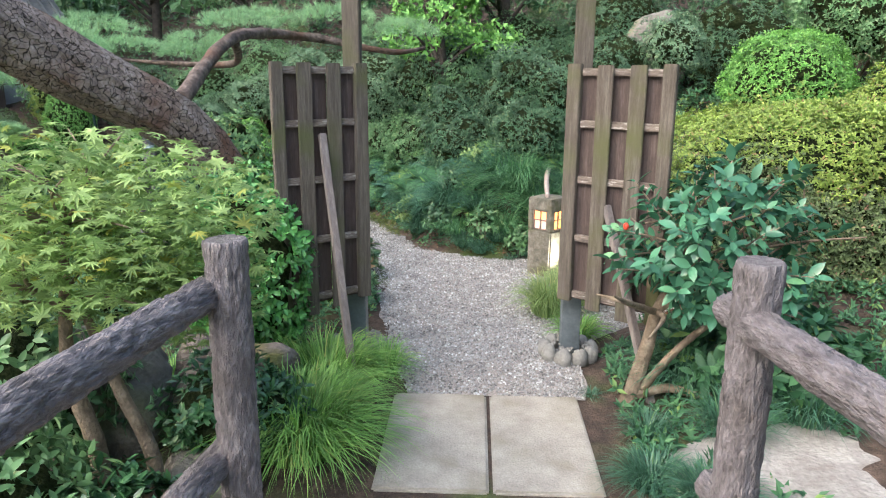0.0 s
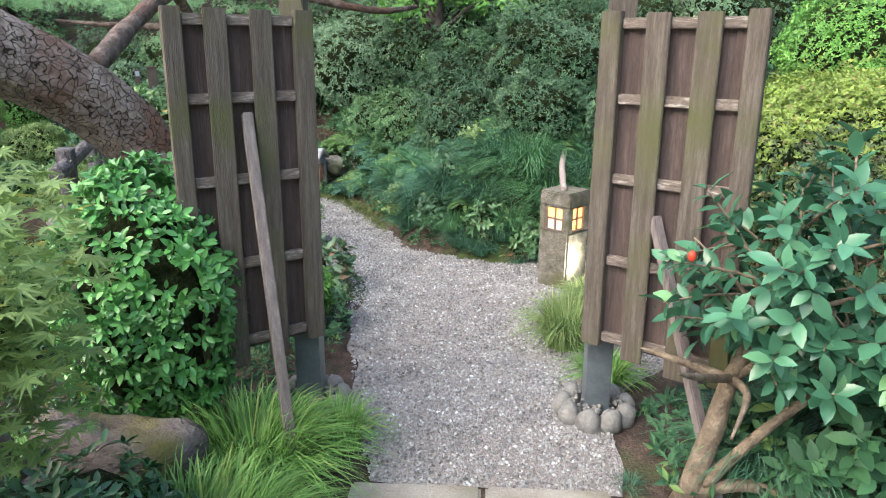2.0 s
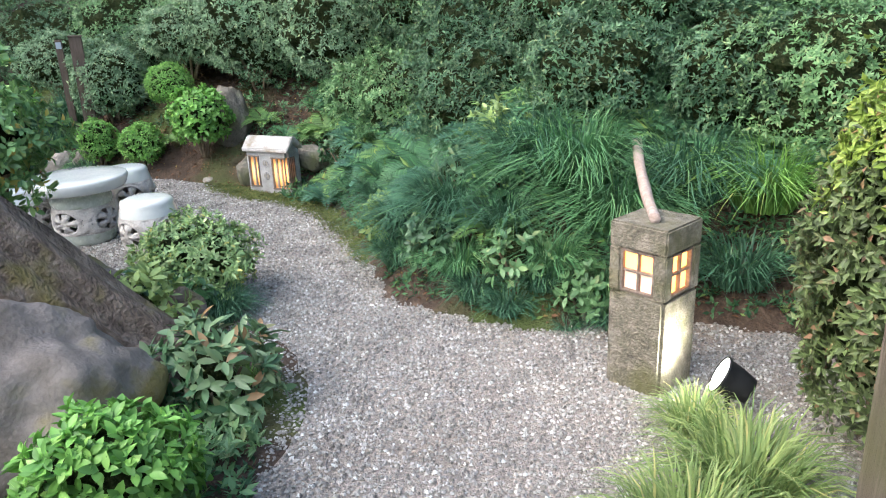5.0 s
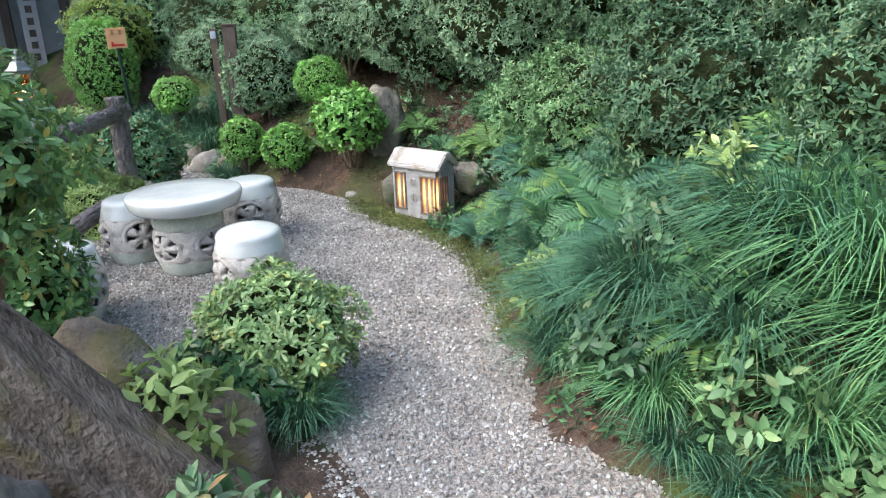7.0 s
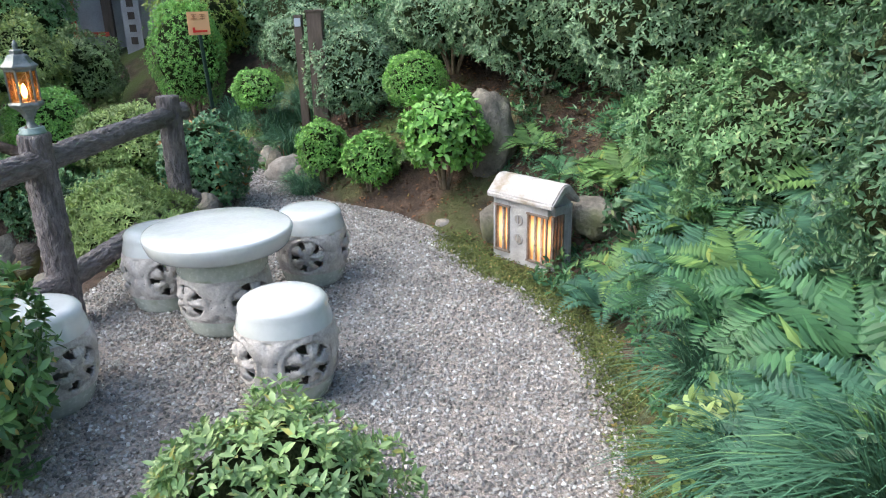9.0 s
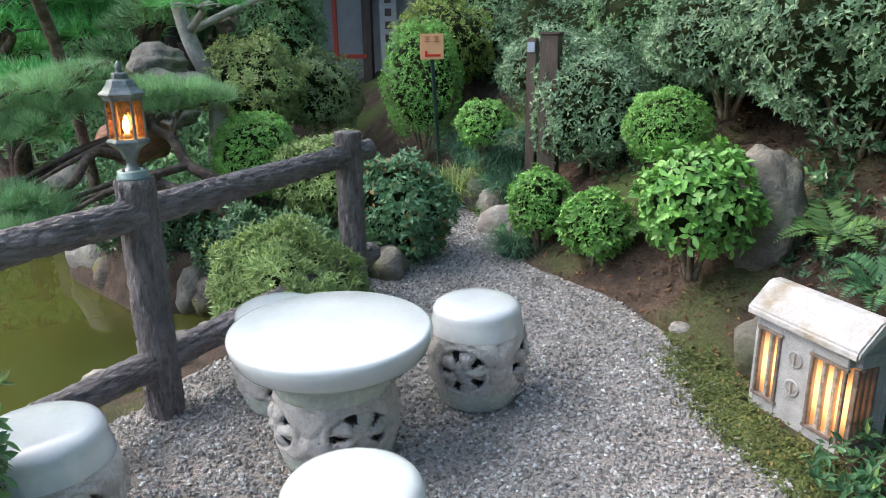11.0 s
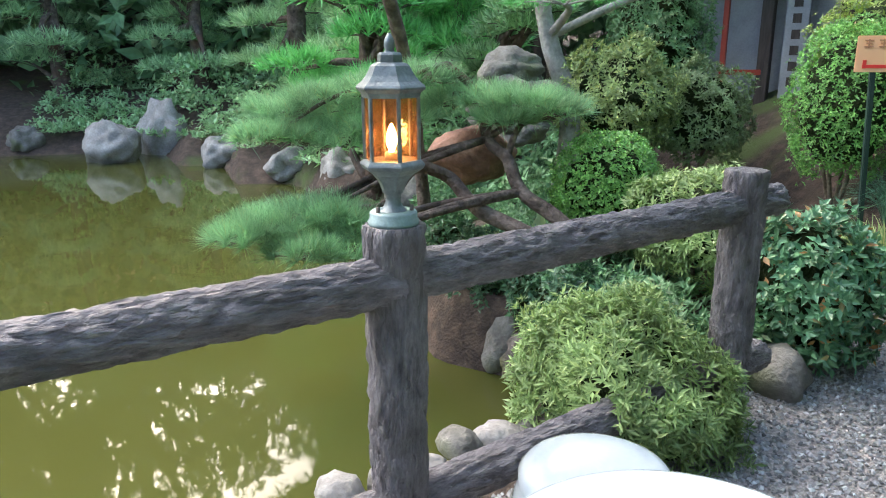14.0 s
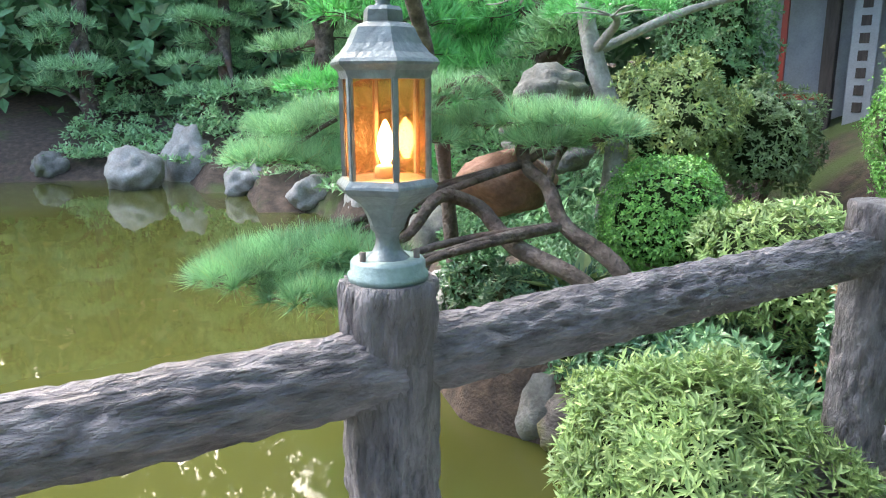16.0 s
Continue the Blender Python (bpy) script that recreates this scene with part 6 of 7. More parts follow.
DK, GR, PL = "dark green arching ornamental grass", "bright green arching ornamental grass", "pale straw-green arching grass"
G = [((-0.66, 3.0, 0), 0.55, 0.46, 2300, L_GRASS, GR, 0.006), ((-0.66, 3.65, 0), 0.48, 0.46, 1600, L_GRASS, GR, 0.006), ((-0.35, 4.0, 0), 0.25, 0.3, 450, L_GRASS, GR, 0.005),
     ((-1.1, 3.2, 0), 0.35, 0.35, 600, L_GRASS, GR, 0.006), ((1.55, 3.75, 0.02), 0.42, 0.40, 1100, L_MONDO, DK, 0.005), ((1.12, 2.75, 0), 0.26, 0.2, 800, L_MONDO, DK, 0.004), ((1.35, 2.55, 0), 0.28, 0.22, 800, L_MONDO, DK, 0.004),
     ((1.2, 3.2, 0), 0.2, 0.2, 350, L_MONDO, DK, 0.004), ((0.98, 3.75, 0), 0.1, 0.08, 160, L_MONDO, DK, 0.003), ((1.62, 3.15, 0.02), 0.3, 0.28, 500, L_MONDO, DK, 0.005),
     ((0.86, 5.25, 0), 0.34, 0.42, 900, L_STRAW, PL, 0.006), ((1.12, 5.6, 0), 0.36, 0.4, 900, L_STRAW, PL, 0.006), ((1.02, 4.75, 0), 0.26, 0.25, 350, L_GRASS, GR, 0.008), ((1.05, 6.05, 0), 0.22, 0.24, 500, L_STRAW, PL, 0.005),
     ((-0.36, 8.05, 0.15), 0.34, 0.36, 900, L_MONDO, DK, 0.006), ((-0.05, 7.80, 0.15), 0.38, 0.42, 1300, L_MONDO, DK, 0.006), ((-0.62, 8.62, 0.1), 0.28, 0.32, 800, L_MONDO, DK, 0.005), ((-0.80, 9.15, 0.1), 0.26, 0.3, 600, L_MONDO, DK, 0.005),
     ((0.72, 7.75, 0.30), 0.50, 0.55, 1500, L_BANK, DK, 0.007), ((0.95, 7.55, 0.20), 0.48, 0.5, 1200, L_BANK, DK, 0.007), ((0.45, 7.85, 0.35), 0.45, 0.5, 1200, L_MONDO, DK, 0.007), ((1.35, 7.75, 0.35), 0.5, 0.5, 1200, L_MONDO, DK, 0.007), ((1.75, 7.6, 0.35), 0.45, 0.45, 900, L_GRASS, GR, 0.007),
     ((0.02, 7.42, 0.06), 0.26, 0.27, 600, L_BANK, DK, 0.005), ((-0.40, 7.80, 0.06), 0.24, 0.26, 550, L_MONDO, DK, 0.005), ((0.55, 7.30, 0.06), 0.30, 0.32, 700, L_BANK, DK, 0.006), ((0.90, 7.05, 0.04), 0.26, 0.26, 600, L_MONDO, DK, 0.005), ((0.30, 7.12, 0.02), 0.19, 0.2, 550, L_MONDO, DK, 0.005), ((0.62, 7.02, 0.02), 0.11, 0.12, 260, L_MONDO, DK, 0.004),
     ((1.1, 7.3, 0.1), 0.36, 0.36, 600, L_MONDO, DK, 0.006), ((1.55, 7.25, 0.1), 0.36, 0.36, 600, L_MONDO, DK, 0.006), ((0.12, 7.25, 0.02), 0.24, 0.22, 500, L_MONDO, DK, 0.005), ((0.48, 7.2, 0.02), 0.2, 0.2, 400, L_MONDO, DK, 0.005), ((0.82, 7.2, 0.05), 0.26, 0.26, 500, L_BANK, DK, 0.006), ((-0.18, 7.58, 0.02), 0.20, 0.22, 450, L_BANK, DK, 0.005), ((0.3, 7.55, 0.1), 0.34, 0.34, 700, L_MONDO, DK, 0.006), ((2.1, 7.2, 0.1), 0.4, 0.4, 600, L_BANK, GR, 0.006), ((2.45, 6.7, 0.1), 0.4, 0.4, 600, L_MONDO, DK, 0.006), ((-1.30, 7.12, 0), 0.24, 0.27, 1000, L_MONDO, DK, 0.004), ((-4.30, 10.83, 0.02), 0.26, 0.26, 1000, L_MONDO, DK, 0.004), ((-5.75, 11.5, 0.25), 0.42, 0.42, 1300, L_STRAW, PL, 0.006), ((-5.35, 11.75, 0.45), 0.4, 0.42, 1200, L_MONDO, DK, 0.005), ((-4.9, 11.75, 0.6), 0.4, 0.45, 1100, L_MONDO, DK, 0.005), ((-6.1, 12.0, 0.5), 0.4, 0.4, 800, L_MONDO, DK, 0.005), ((-4.95, 11.45, 0.35), 0.35, 0.3, 800, L_MONDO, DK, 0.005),
     ((2.3, 7.6, 1.2), 0.4, 0.4, 900, L_MONDO, DK, 0.006), ((-6.9, 10.2, 0.3), 0.4, 0.4, 700, L_STRAW, PL, 0.006), ((-6.25, 9.45, 0.15), 0.28, 0.35, 300, L_MONDO, DK, 0.012), ((-0.9, 6.35, 0), 0.14, 0.12, 200, L_GRASS, GR, 0.004), ((2.1, 3.3, 0.05), 0.35, 0.3, 500, L_MONDO, DK, 0.006), ((-1.6, 3.6, 0.1), 0.3, 0.3, 400, L_GRASS, GR, 0.006)]
for i, (at, r, h, n, mt, lab, w) in enumerate(G):
    lean = (-0.2, -0.35) if at[1] > 7.3 and at[0] > -1.1 and at[2] > 0.02 else (0, 0)
    clump((at[0], at[1], max(ground_z(at[0], at[1]), 0.0) + 0.005), r, h, int(n * 0.72), mt, 300 + i, lab, w * 1.45, 1.0, lean, flat=-0.35 if at[2] > 0.1 else 0.0)


def round_leaf_plant(at, n, size, material, seed, label, name, category, height=0.2, spread=0.25, pointed=False):
    """Broad leaves on stalks."""
    rng = np.random.RandomState(seed)
    th = thing(name, at, label, category)
    for i in range(n):
        a = rng.uniform(0, 6.28)
        rr = spread * math.sqrt(rng.uniform(0.05, 1))
        c = Vector((math.cos(a) * rr, math.sin(a) * rr, height * rng.uniform(0.6, 1.15)))
        s = size * rng.uniform(0.7, 1.1)
        part("stalk", tube([(c.x * 0.25, c.y * 0.25, -0.03), (c.x * 0.7, c.y * 0.7, c.z * 0.6), c], [0.006, 0.005, 0.004], 5, seed=i), L_FERN, th)
        bm = bmesh.new()
        ctr = bm.verts.new((0, 0, 0))
        rim = []
        m = 18
        for j in range(m):
            t = 2 * math.pi * j / m
            r = s * (1 - 0.45 * math.exp(-((t - math.pi) / 0.35) ** 2)) * (1 + 0.04 * math.sin(5 * t + i))
            rim.append((bm.verts.new((math.cos(t) * r * 0.55, math.sin(t) * r * 0.55, s * 0.05)), bm.verts.new((math.cos(t) * r, math.sin(t) * r, s * (0.02 - 0.12 * abs(math.sin(t)) + 0.03 * math.sin(7 * t))))))
        for j in range(m):
            k = (j + 1) % m
            bm.faces.new((ctr, rim[j][0], rim[k][0]))
            bm.faces.new((rim[j][0], rim[j][1], rim[k][1], rim[k][0]))
        for f in bm.faces:
            f.smooth = True
        lf = part("leaf", bm, material, th)
        lf.matrix_basis = Matrix.Translation(c) @ Euler((rng.uniform(0.1, 0.6), rng.uniform(-0.4, 0.4), a)).to_matrix().to_4x4()
    return th


round_leaf_plant(gz(-0.98, 9.45, 0), 8, 0.13, L_HOSTA, 2, "broad round blue-green butterbur leaves beside the path", "butterbur", "plant", 0.22, 0.24)
round_leaf_plant(gz(-4.56, 11.95, 0.1), 2, 0.12, L_HOSTA, 3, "single round butterbur leaf on the bank", "butterbur", "plant", 0.3, 0.05)
round_leaf_plant(gz(2.2, 6.9, 0.1), 4, 0.1, L_HOSTA, 4, "round leaves on the slope", "butterbur", "plant", 0.25, 0.15)

# aspidistra with broad blades behind the lamp
rng = np.random.RandomState(4)
asp = thing("aspidistra", (-6.25, 9.45, ground_z(-6.25, 9.45)), "aspidistra with broad pale green blades behind the fence", "plant")
n = 26
a = rng.uniform(0, 6.28, n)
B = np.column_stack([np.cos(a) * 0.05, np.sin(a) * 0.05, rng.uniform(0.05, 0.2, n)])
T = np.column_stack([np.cos(a), np.sin(a), rng.uniform(0.3, 1.3, n)])
LL, LW = rng.uniform(0.28, 0.42, n), rng.uniform(0.07, 0.1, n)
for i in range(n):
    V, F = leaves_mesh(B[i:i + 1], T[i:i + 1], np.array([[0, 0, 1.0]]), LL[i:i + 1], LW[i:i + 1], 0.1, 0.25)
    part("blade", quick_mesh("blade", V, F), L_LIGHT, asp)

# ---- camellia by the gate ----
def branching(th, trunk, radii, tips, mat, seed, twig=0.008):
    """A trunk line and limbs from it to the tips."""
    part("trunk", tube(trunk, radii, 12, 0.18, seed), mat, th)
    pts = [Vector(p) for p in trunk]
    for i, t_ in enumerate(tips):
        t_ = Vector(t_)
        k = min(range(1, len(pts)), key=lambda j: (pts[j] - t_).length + 0.2 * (pts[j].z > t_.z))
        s = pts[k]
        mid = s.lerp(t_, 0.5) + Vector((math.sin(i * 2.3 + seed), math.cos(i * 1.7), 0.4)) * (t_ - s).length * 0.12
        part("branch", tube([s, mid, t_], [max(twig, radii[k] * 0.6), max(twig * 0.8, radii[k] * 0.4), twig * 0.5], 8, 0.12, seed + i), mat, th)


cam_o = (1.20, 3.62, 0.0)
caml = thing("camellia", cam_o, "camellia with large glossy green leaves and one red bud", "shrub")
rng = np.random.RandomState(12)
tips = [(0.28 + 0.5 * rng.normal() * 0.6, -0.05 + rng.normal() * 0.22, 1.0 + rng.normal() * 0.22) for _ in range(12)]
branching(caml, [(-0.05, 0.0, -0.05), (0.0, 0.0, 0.1), (0.06, 0.0, 0.35), (0.10, -0.02, 0.6), (0.2, -0.03, 0.85)], [0.06, 0.05, 0.042, 0.036, 0.02], tips, BARK, 2)
part("low_branch", tube([(0.0, -0.02, 0.08), (0.2, -0.05, 0.14), (0.42, -0.1, 0.12), (0.75, -0.1, 0.2)], [0.035, 0.028, 0.02, 0.01], 8, 0.2, 5), BARK, caml)
part("low_branch", tube([(0.05, -0.02, 0.12), (0.18, -0.08, 0.35), (0.32, -0.08, 0.5), (0.5, -0.05, 0.62)], [0.03, 0.024, 0.02, 0.01], 8, 0.2, 6), BARK, caml)
m = 125
d = unit(rng.normal(size=(m, 3)))
C = d * (rng.uniform(0.35, 1, m)[:, None] ** 0.6) * np.array([0.60, 0.40, 0.50]) + np.array([0.42, -0.06, 1.02])
C[C[:, 2] < 0.66, 0] += 0.15
axis = unit(d * [1, 1, 0.5] + [0, 0, 0.35] + rng.normal(size=(m, 3)) * 0.3)
for i in range(m):
    part("twig", tube([Vector(C[i] - axis[i] * 0.22), Vector(C[i] - axis[i] * 0.1 + [0, 0, 0.01]), Vector(C[i] + axis[i] * 0.06)], [0.006, 0.005, 0.003], 5, 0.2, i), BARK, caml)
k = 13
along = np.tile(np.linspace(-0.14, 0.07, k), m)
A_ = np.repeat(axis, k, 0)
P = np.repeat(C, k, 0) + A_ * along[:, None]
ref = unit(np.cross(A_, np.array([0.2, 0.1, 1.0])))
oth = np.cross(A_, ref)
ph = np.tile(np.arange(k) * 2.4, m) + np.repeat(rng.uniform(0, 6, m), k)
rad = ref * np.cos(ph)[:, None] + oth * np.sin(ph)[:, None]
T = unit(rad + A_ * 0.75 + rng.normal(size=P.shape) * 0.22 + [0, 0, -0.1])
N = unit(A_ * 0.6 - rad * 0.3 + [0, -0.1, 0.9] + rng.normal(size=P.shape) * 0.2)
l = rng.uniform(0.070, 0.118, len(P))
V, F = leaves_mesh(P, T, N, l, l * 0.47, 0.13, 0.18, fine=True)
part("foliage", quick_mesh("foliage", V, F, True), L_GLOSS, caml)
bd = rock((0, 0, 0), (0.016, 0.016, 0.022), plain_mat("red_bud", (0.6, 0.06, 0.03), 0.5), 1, "", 2, 0.1, "bud")
for k_ in ("label", "category"):
    if k_ in bd:
        del bd[k_]
bd.parent, bd.location = caml, (-0.13, -0.12, 1.13)

# ---- maple by the bridge ----
map_o = (-1.42, 2.35, 0.06)
maple = thing("maple", map_o, "young maple with pale yellow-green leaves", "maple tree")
rng = np.random.RandomState(14)
tips = [(rng.uniform(-0.6, 0.45), rng.uniform(-0.65, 0.45), rng.uniform(1.0, 1.75)) for _ in range(22)]
branching(maple, [(0, 0, -0.3), (0.02, 0.0, 0.25), (-0.06, 0.0, 0.6), (-0.02, -0.05, 0.95), (0.05, -0.1, 1.3)], [0.05, 0.04, 0.034, 0.024, 0.012], tips, BARK, 8, 0.006)
part("second_trunk", tube([(0.05, 0.05, -0.3), (0.22, 0.1, 0.1), (0.1, 0.1, 0.5), (0.0, 0.05, 0.9)], [0.04, 0.036, 0.03, 0.018], 10, 0.2, 9), BARK, maple)


def maple_leaves(n, centre, radii, rng, size):
    d = unit(rng.normal(size=(n, 3)))
    C = d * (rng.uniform(0, 1, n)[:, None] ** 0.5) * np.array(radii) + np.array(centre)
    az = rng.uniform(0, 2 * np.pi, n)
    N = unit(rng.normal(size=(n, 3)) * 0.35 + [0, 0, 1])
    X = unit(np.cross(N, np.column_stack([np.cos(az), np.sin(az), np.zeros(n)])))
    Y = np.cross(N, X)
    s = size * rng.uniform(0.6, 1.15, n)
    V, F = [], []
    angs = [(-2.15, 0.5), (-1.25, 0.85), (-0.55, 0.95), (0.0, 1.1), (0.55, 0.95), (1.25, 0.85), (2.15, 0.5)]
    rim = []
    for i, (a, r) in enumerate(angs):
        rim.append((a, r, -0.12))
        if i < len(angs) - 1:
            rim.append(((a + angs[i + 1][0]) / 2, 0.34, 0.0))
    rim = rim + [(math.pi, 0.1, 0.0)]
    m = len(rim)
    rows = [C]
    for a, r, z in rim:
        rows.append(C + (X * math.cos(a) + Y * math.sin(a)) * (s * r)[:, None] + N * (s * z)[:, None])
    V = np.stack(rows, 1).reshape(-1, 3)
    i = np.arange(n)[:, None] * (m + 1)
    F = np.concatenate([i + [0, 1 + j, 1 + (j + 1) % m] for j in range(m)], 0)
    return quick_mesh("maple_leaves", V, F)


part("foliage", maple_leaves(2900, (0.08, -0.05, 1.30), (0.82, 0.68, 0.40), rng, 0.06), L_MAPLE, maple)
part("lower_foliage", maple_leaves(620, (0.42, 0.15, 1.0), (0.36, 0.3, 0.28), rng, 0.056), L_MAPLE, maple)
part("red_leaf", maple_leaves(2, (0.18, -0.95, 1.12), (0.02, 0.02, 0.02), rng, 0.05), L_RED, maple, "turned red leaf")

# ---- pines ----
pine = thing("old_pine", (-1.0, 6.15, 0.0), "old leaning pine with thick furrowed bark and a mossy root", "pine tree")
part("trunk_foot", tube([(-0.18, 0.38, -0.25), (-0.32, 0.32, 0.0), (-0.58, 0.16, 0.34), (-0.92, -0.06, 0.85), (-1.08, -0.24, 1.1)], [0.27, 0.25, 0.22, 0.21, 0.20], 64, 0.14, 3, 0.16), ROOTWOOD, pine, "weathered mossy foot of the trunk")
part("trunk", tube([(-0.92, -0.06, 0.85), (-1.05, -0.20, 1.08), (-1.3, -0.5, 1.5), (-2.0, -1.3, 2.1), (-2.7, -2.4, 2.9), (-2.9, -3.0, 4.2)], [0.19, 0.212, 0.225, 0.25, 0.24, 0.2], 64, 0.10, 3, 0.10), OLDBARK, pine)
part("root", tube([(-0.45, 0.2, 0.22), (-0.2, 0.02, 0.12), (-0.02, -0.1, -0.05)], [0.14, 0.10, 0.06], 24, 0.2, 6, 0.14), ROOTWOOD, pine, "mossy root")
part("limb", tube([(-1.25, -0.45, 1.7), (-1.2, 0.9, 2.25), (-0.7, 2.0, 2.3), (0.2, 2.3, 2.15), (0.6, 2.6, 2.2)], [0.07, 0.06, 0.05, 0.035, 0.02], 12, 0.2, 7, 0.08), PINEBARK, pine)
part("limb", tube([(-1.2, 0.9, 2.2), (-1.6, 2.0, 2.0), (-2.6, 2.6, 2.0), (-3.4, 2.9, 2.05)], [0.05, 0.04, 0.03, 0.015], 10, 0.2, 8, 0.08), PINEBARK, pine)
rng = np.random.RandomState(31)
for x, y, z in ((0.3, 2.4, 2.35), (-0.4, 2.2, 2.5), (-1.3, 2.1, 2.45), (-2.2, 2.6, 2.2), (-3.2, 2.8, 2.15), (-3.0, 1.6, 2.35), (-2.6, 3.4, 2.1), (-4.0, 2.6, 2.3), (-4.2, 3.2, 2.2), (-1.9, 3.2, 2.5)):
    pine_pad(pine, (x, y, z), (0.5, 0.45, 0.2), rng, 130, 34, 0.10, 0.0035, L_PINE)


def garden_pine(at, trunk, radii, pads, label, seed, needle=(0.10, 0.005), tufts=110, per=30, mat=None, bark=None):
    """A trained pine: crooked trunk, limbs out to each flat pad of needles."""
    rng = np.random.RandomState(seed)
    th = thing("garden_pine", at, label, "pine tree", "trained pines")
    o = Vector(at)
    tr = [Vector(p) - o for p in trunk]
    part("trunk", tube(tr, radii, 12, 0.2, seed, 0.08), bark or PINEBARK, th)
    for i, (x, y, z, r) in enumerate(pads):
        c = Vector((x, y, z)) - o
        k = min(range(len(tr)), key=lambda j: (tr[j] - c).length)
        s = tr[k]
        mid = s.lerp(c, 0.55) + Vector((0.1 * math.sin(i * 3), 0.1 * math.cos(i * 2), 0.05))
        part("limb", tube([s, mid, c - Vector((0, 0, 0.03))], [radii[k] * 0.5 + 0.006, radii[k] * 0.35 + 0.005, 0.008], 8, 0.2, seed + i), bark or PINEBARK, th)
        for j in range(5):
            e = c + Vector((math.cos(j * 1.3 + i) * r * 0.8, math.sin(j * 1.3 + i) * r * 0.8, 0.0))
            part("twig", tube([mid.lerp(c, 0.6), c.lerp(e, 0.5), e], [0.008, 0.006, 0.003], 5, 0.2, j), bark or PINEBARK, th)
        pine_pad(th, tuple(c), (r, r * 0.9, r * 0.36), rng, tufts, per, needle[0], needle[1], mat or L_PINE)
    return th


low_pine = garden_pine((-5.75, 9.55, 0.1), [(-5.72, 9.62, 0.0), (-5.85, 9.50, 0.41), (-6.07, 9.29, 0.60), (-6.22, 9.24, 0.78), (-6.37, 9.16, 0.88), (-6.50, 9.14, 1.12), (-6.55, 8.95, 1.32)], [0.055, 0.045, 0.040, 0.036, 0.034, 0.028, 0.02],
            [(-6.58, 7.95, 1.03, 0.24), (-6.57, 8.18, 1.1, 0.26), (-6.54, 8.39, 1.05, 0.24), (-6.45, 8.08, 0.9, 0.22), (-6.43, 8.3, 0.87, 0.24), (-6.37, 7.85, 0.92, 0.2), (-5.99, 7.83, 0.47, 0.22), (-6.09, 8.01, 0.49, 0.24), (-6.08, 8.2, 0.51, 0.22), (-6.04, 8.33, 0.43, 0.2), (-5.85, 8.02, 0.37, 0.22), (-5.93, 8.24, 0.33, 0.2), (-5.88, 7.72, 0.45, 0.18), (-6.44, 8.48, 1.15, 0.26), (-6.5, 8.64, 1.0, 0.24), (-6.42, 8.42, 0.94, 0.22), (-6.59, 8.79, 1.21, 0.26), (-6.64, 9.01, 1.07, 0.24), (-6.48, 9.2, 1.09, 0.24), (-6.32, 9.39, 1.08, 0.26), (-6.26, 9.55, 1.03, 0.2), (-6.35, 9.26, 0.98, 0.2)], "low trained pine reaching over the pond", 51, (0.12, 0.0044), 100, 24)
bend = [Vector(p) - Vector((-5.75, 9.55, 0.1)) for p in ((-5.70, 9.45, 0.2), (-5.81, 9.28, 0.39), (-6.03, 9.03, 0.51), (-6.20, 8.88, 0.68), (-6.15, 8.68, 0.75), (-6.05, 8.50, 0.58), (-6.07, 8.34, 0.54), (-6.12, 8.10, 0.48))]
part("crooked_limb", tube(bend, [0.05, 0.045, 0.042, 0.038, 0.032, 0.026, 0.02, 0.01], 12, 0.2, 77, 0.1), PINEBARK, low_pine)
garden_pine((-7.75, 10.15, 0.3), [(-7.75, 10.15, 0.2), (-7.7, 10.2, 0.9), (-7.85, 10.05, 1.5), (-8.1, 10.0, 2.2)], [0.09, 0.08, 0.07, 0.05],
            [(-7.4, 10.0, 1.75, 0.45), (-8.2, 9.6, 1.9, 0.5), (-7.9, 10.8, 2.0, 0.45), (-8.3, 10.3, 2.4, 0.5), (-7.6, 11.3, 1.95, 0.4)], "pine with pale flaking trunk behind the yellow shrub", 52, (0.12, 0.005), 110, 30, L_PINEBRIGHT, PALEROCK)
# overhanging branch close above the lamp
garden_pine((-7.2, 8.95, -0.1), [(-7.2, 8.95, -0.2), (-7.1, 8.8, 1.2), (-6.2, 8.4, 2.15), (-5.2, 8.2, 2.0), (-4.4, 8.1, 1.85)], [0.05, 0.045, 0.04, 0.03, 0.015],
            [(-4.75, 8.35, 1.74, 0.36), (-4.9, 7.8, 1.76, 0.36), (-5.3, 8.3, 1.80, 0.4), (-5.4, 7.5, 1.85, 0.36), (-5.0, 8.9, 1.85, 0.36), (-5.7, 8.8, 1.8, 0.4), (-4.6, 8.75, 1.8, 0.3), (-6.0, 7.9, 1.9, 0.4)], "pine branch hanging over the fence lamp", 53, (0.13, 0.0045), 90, 18)
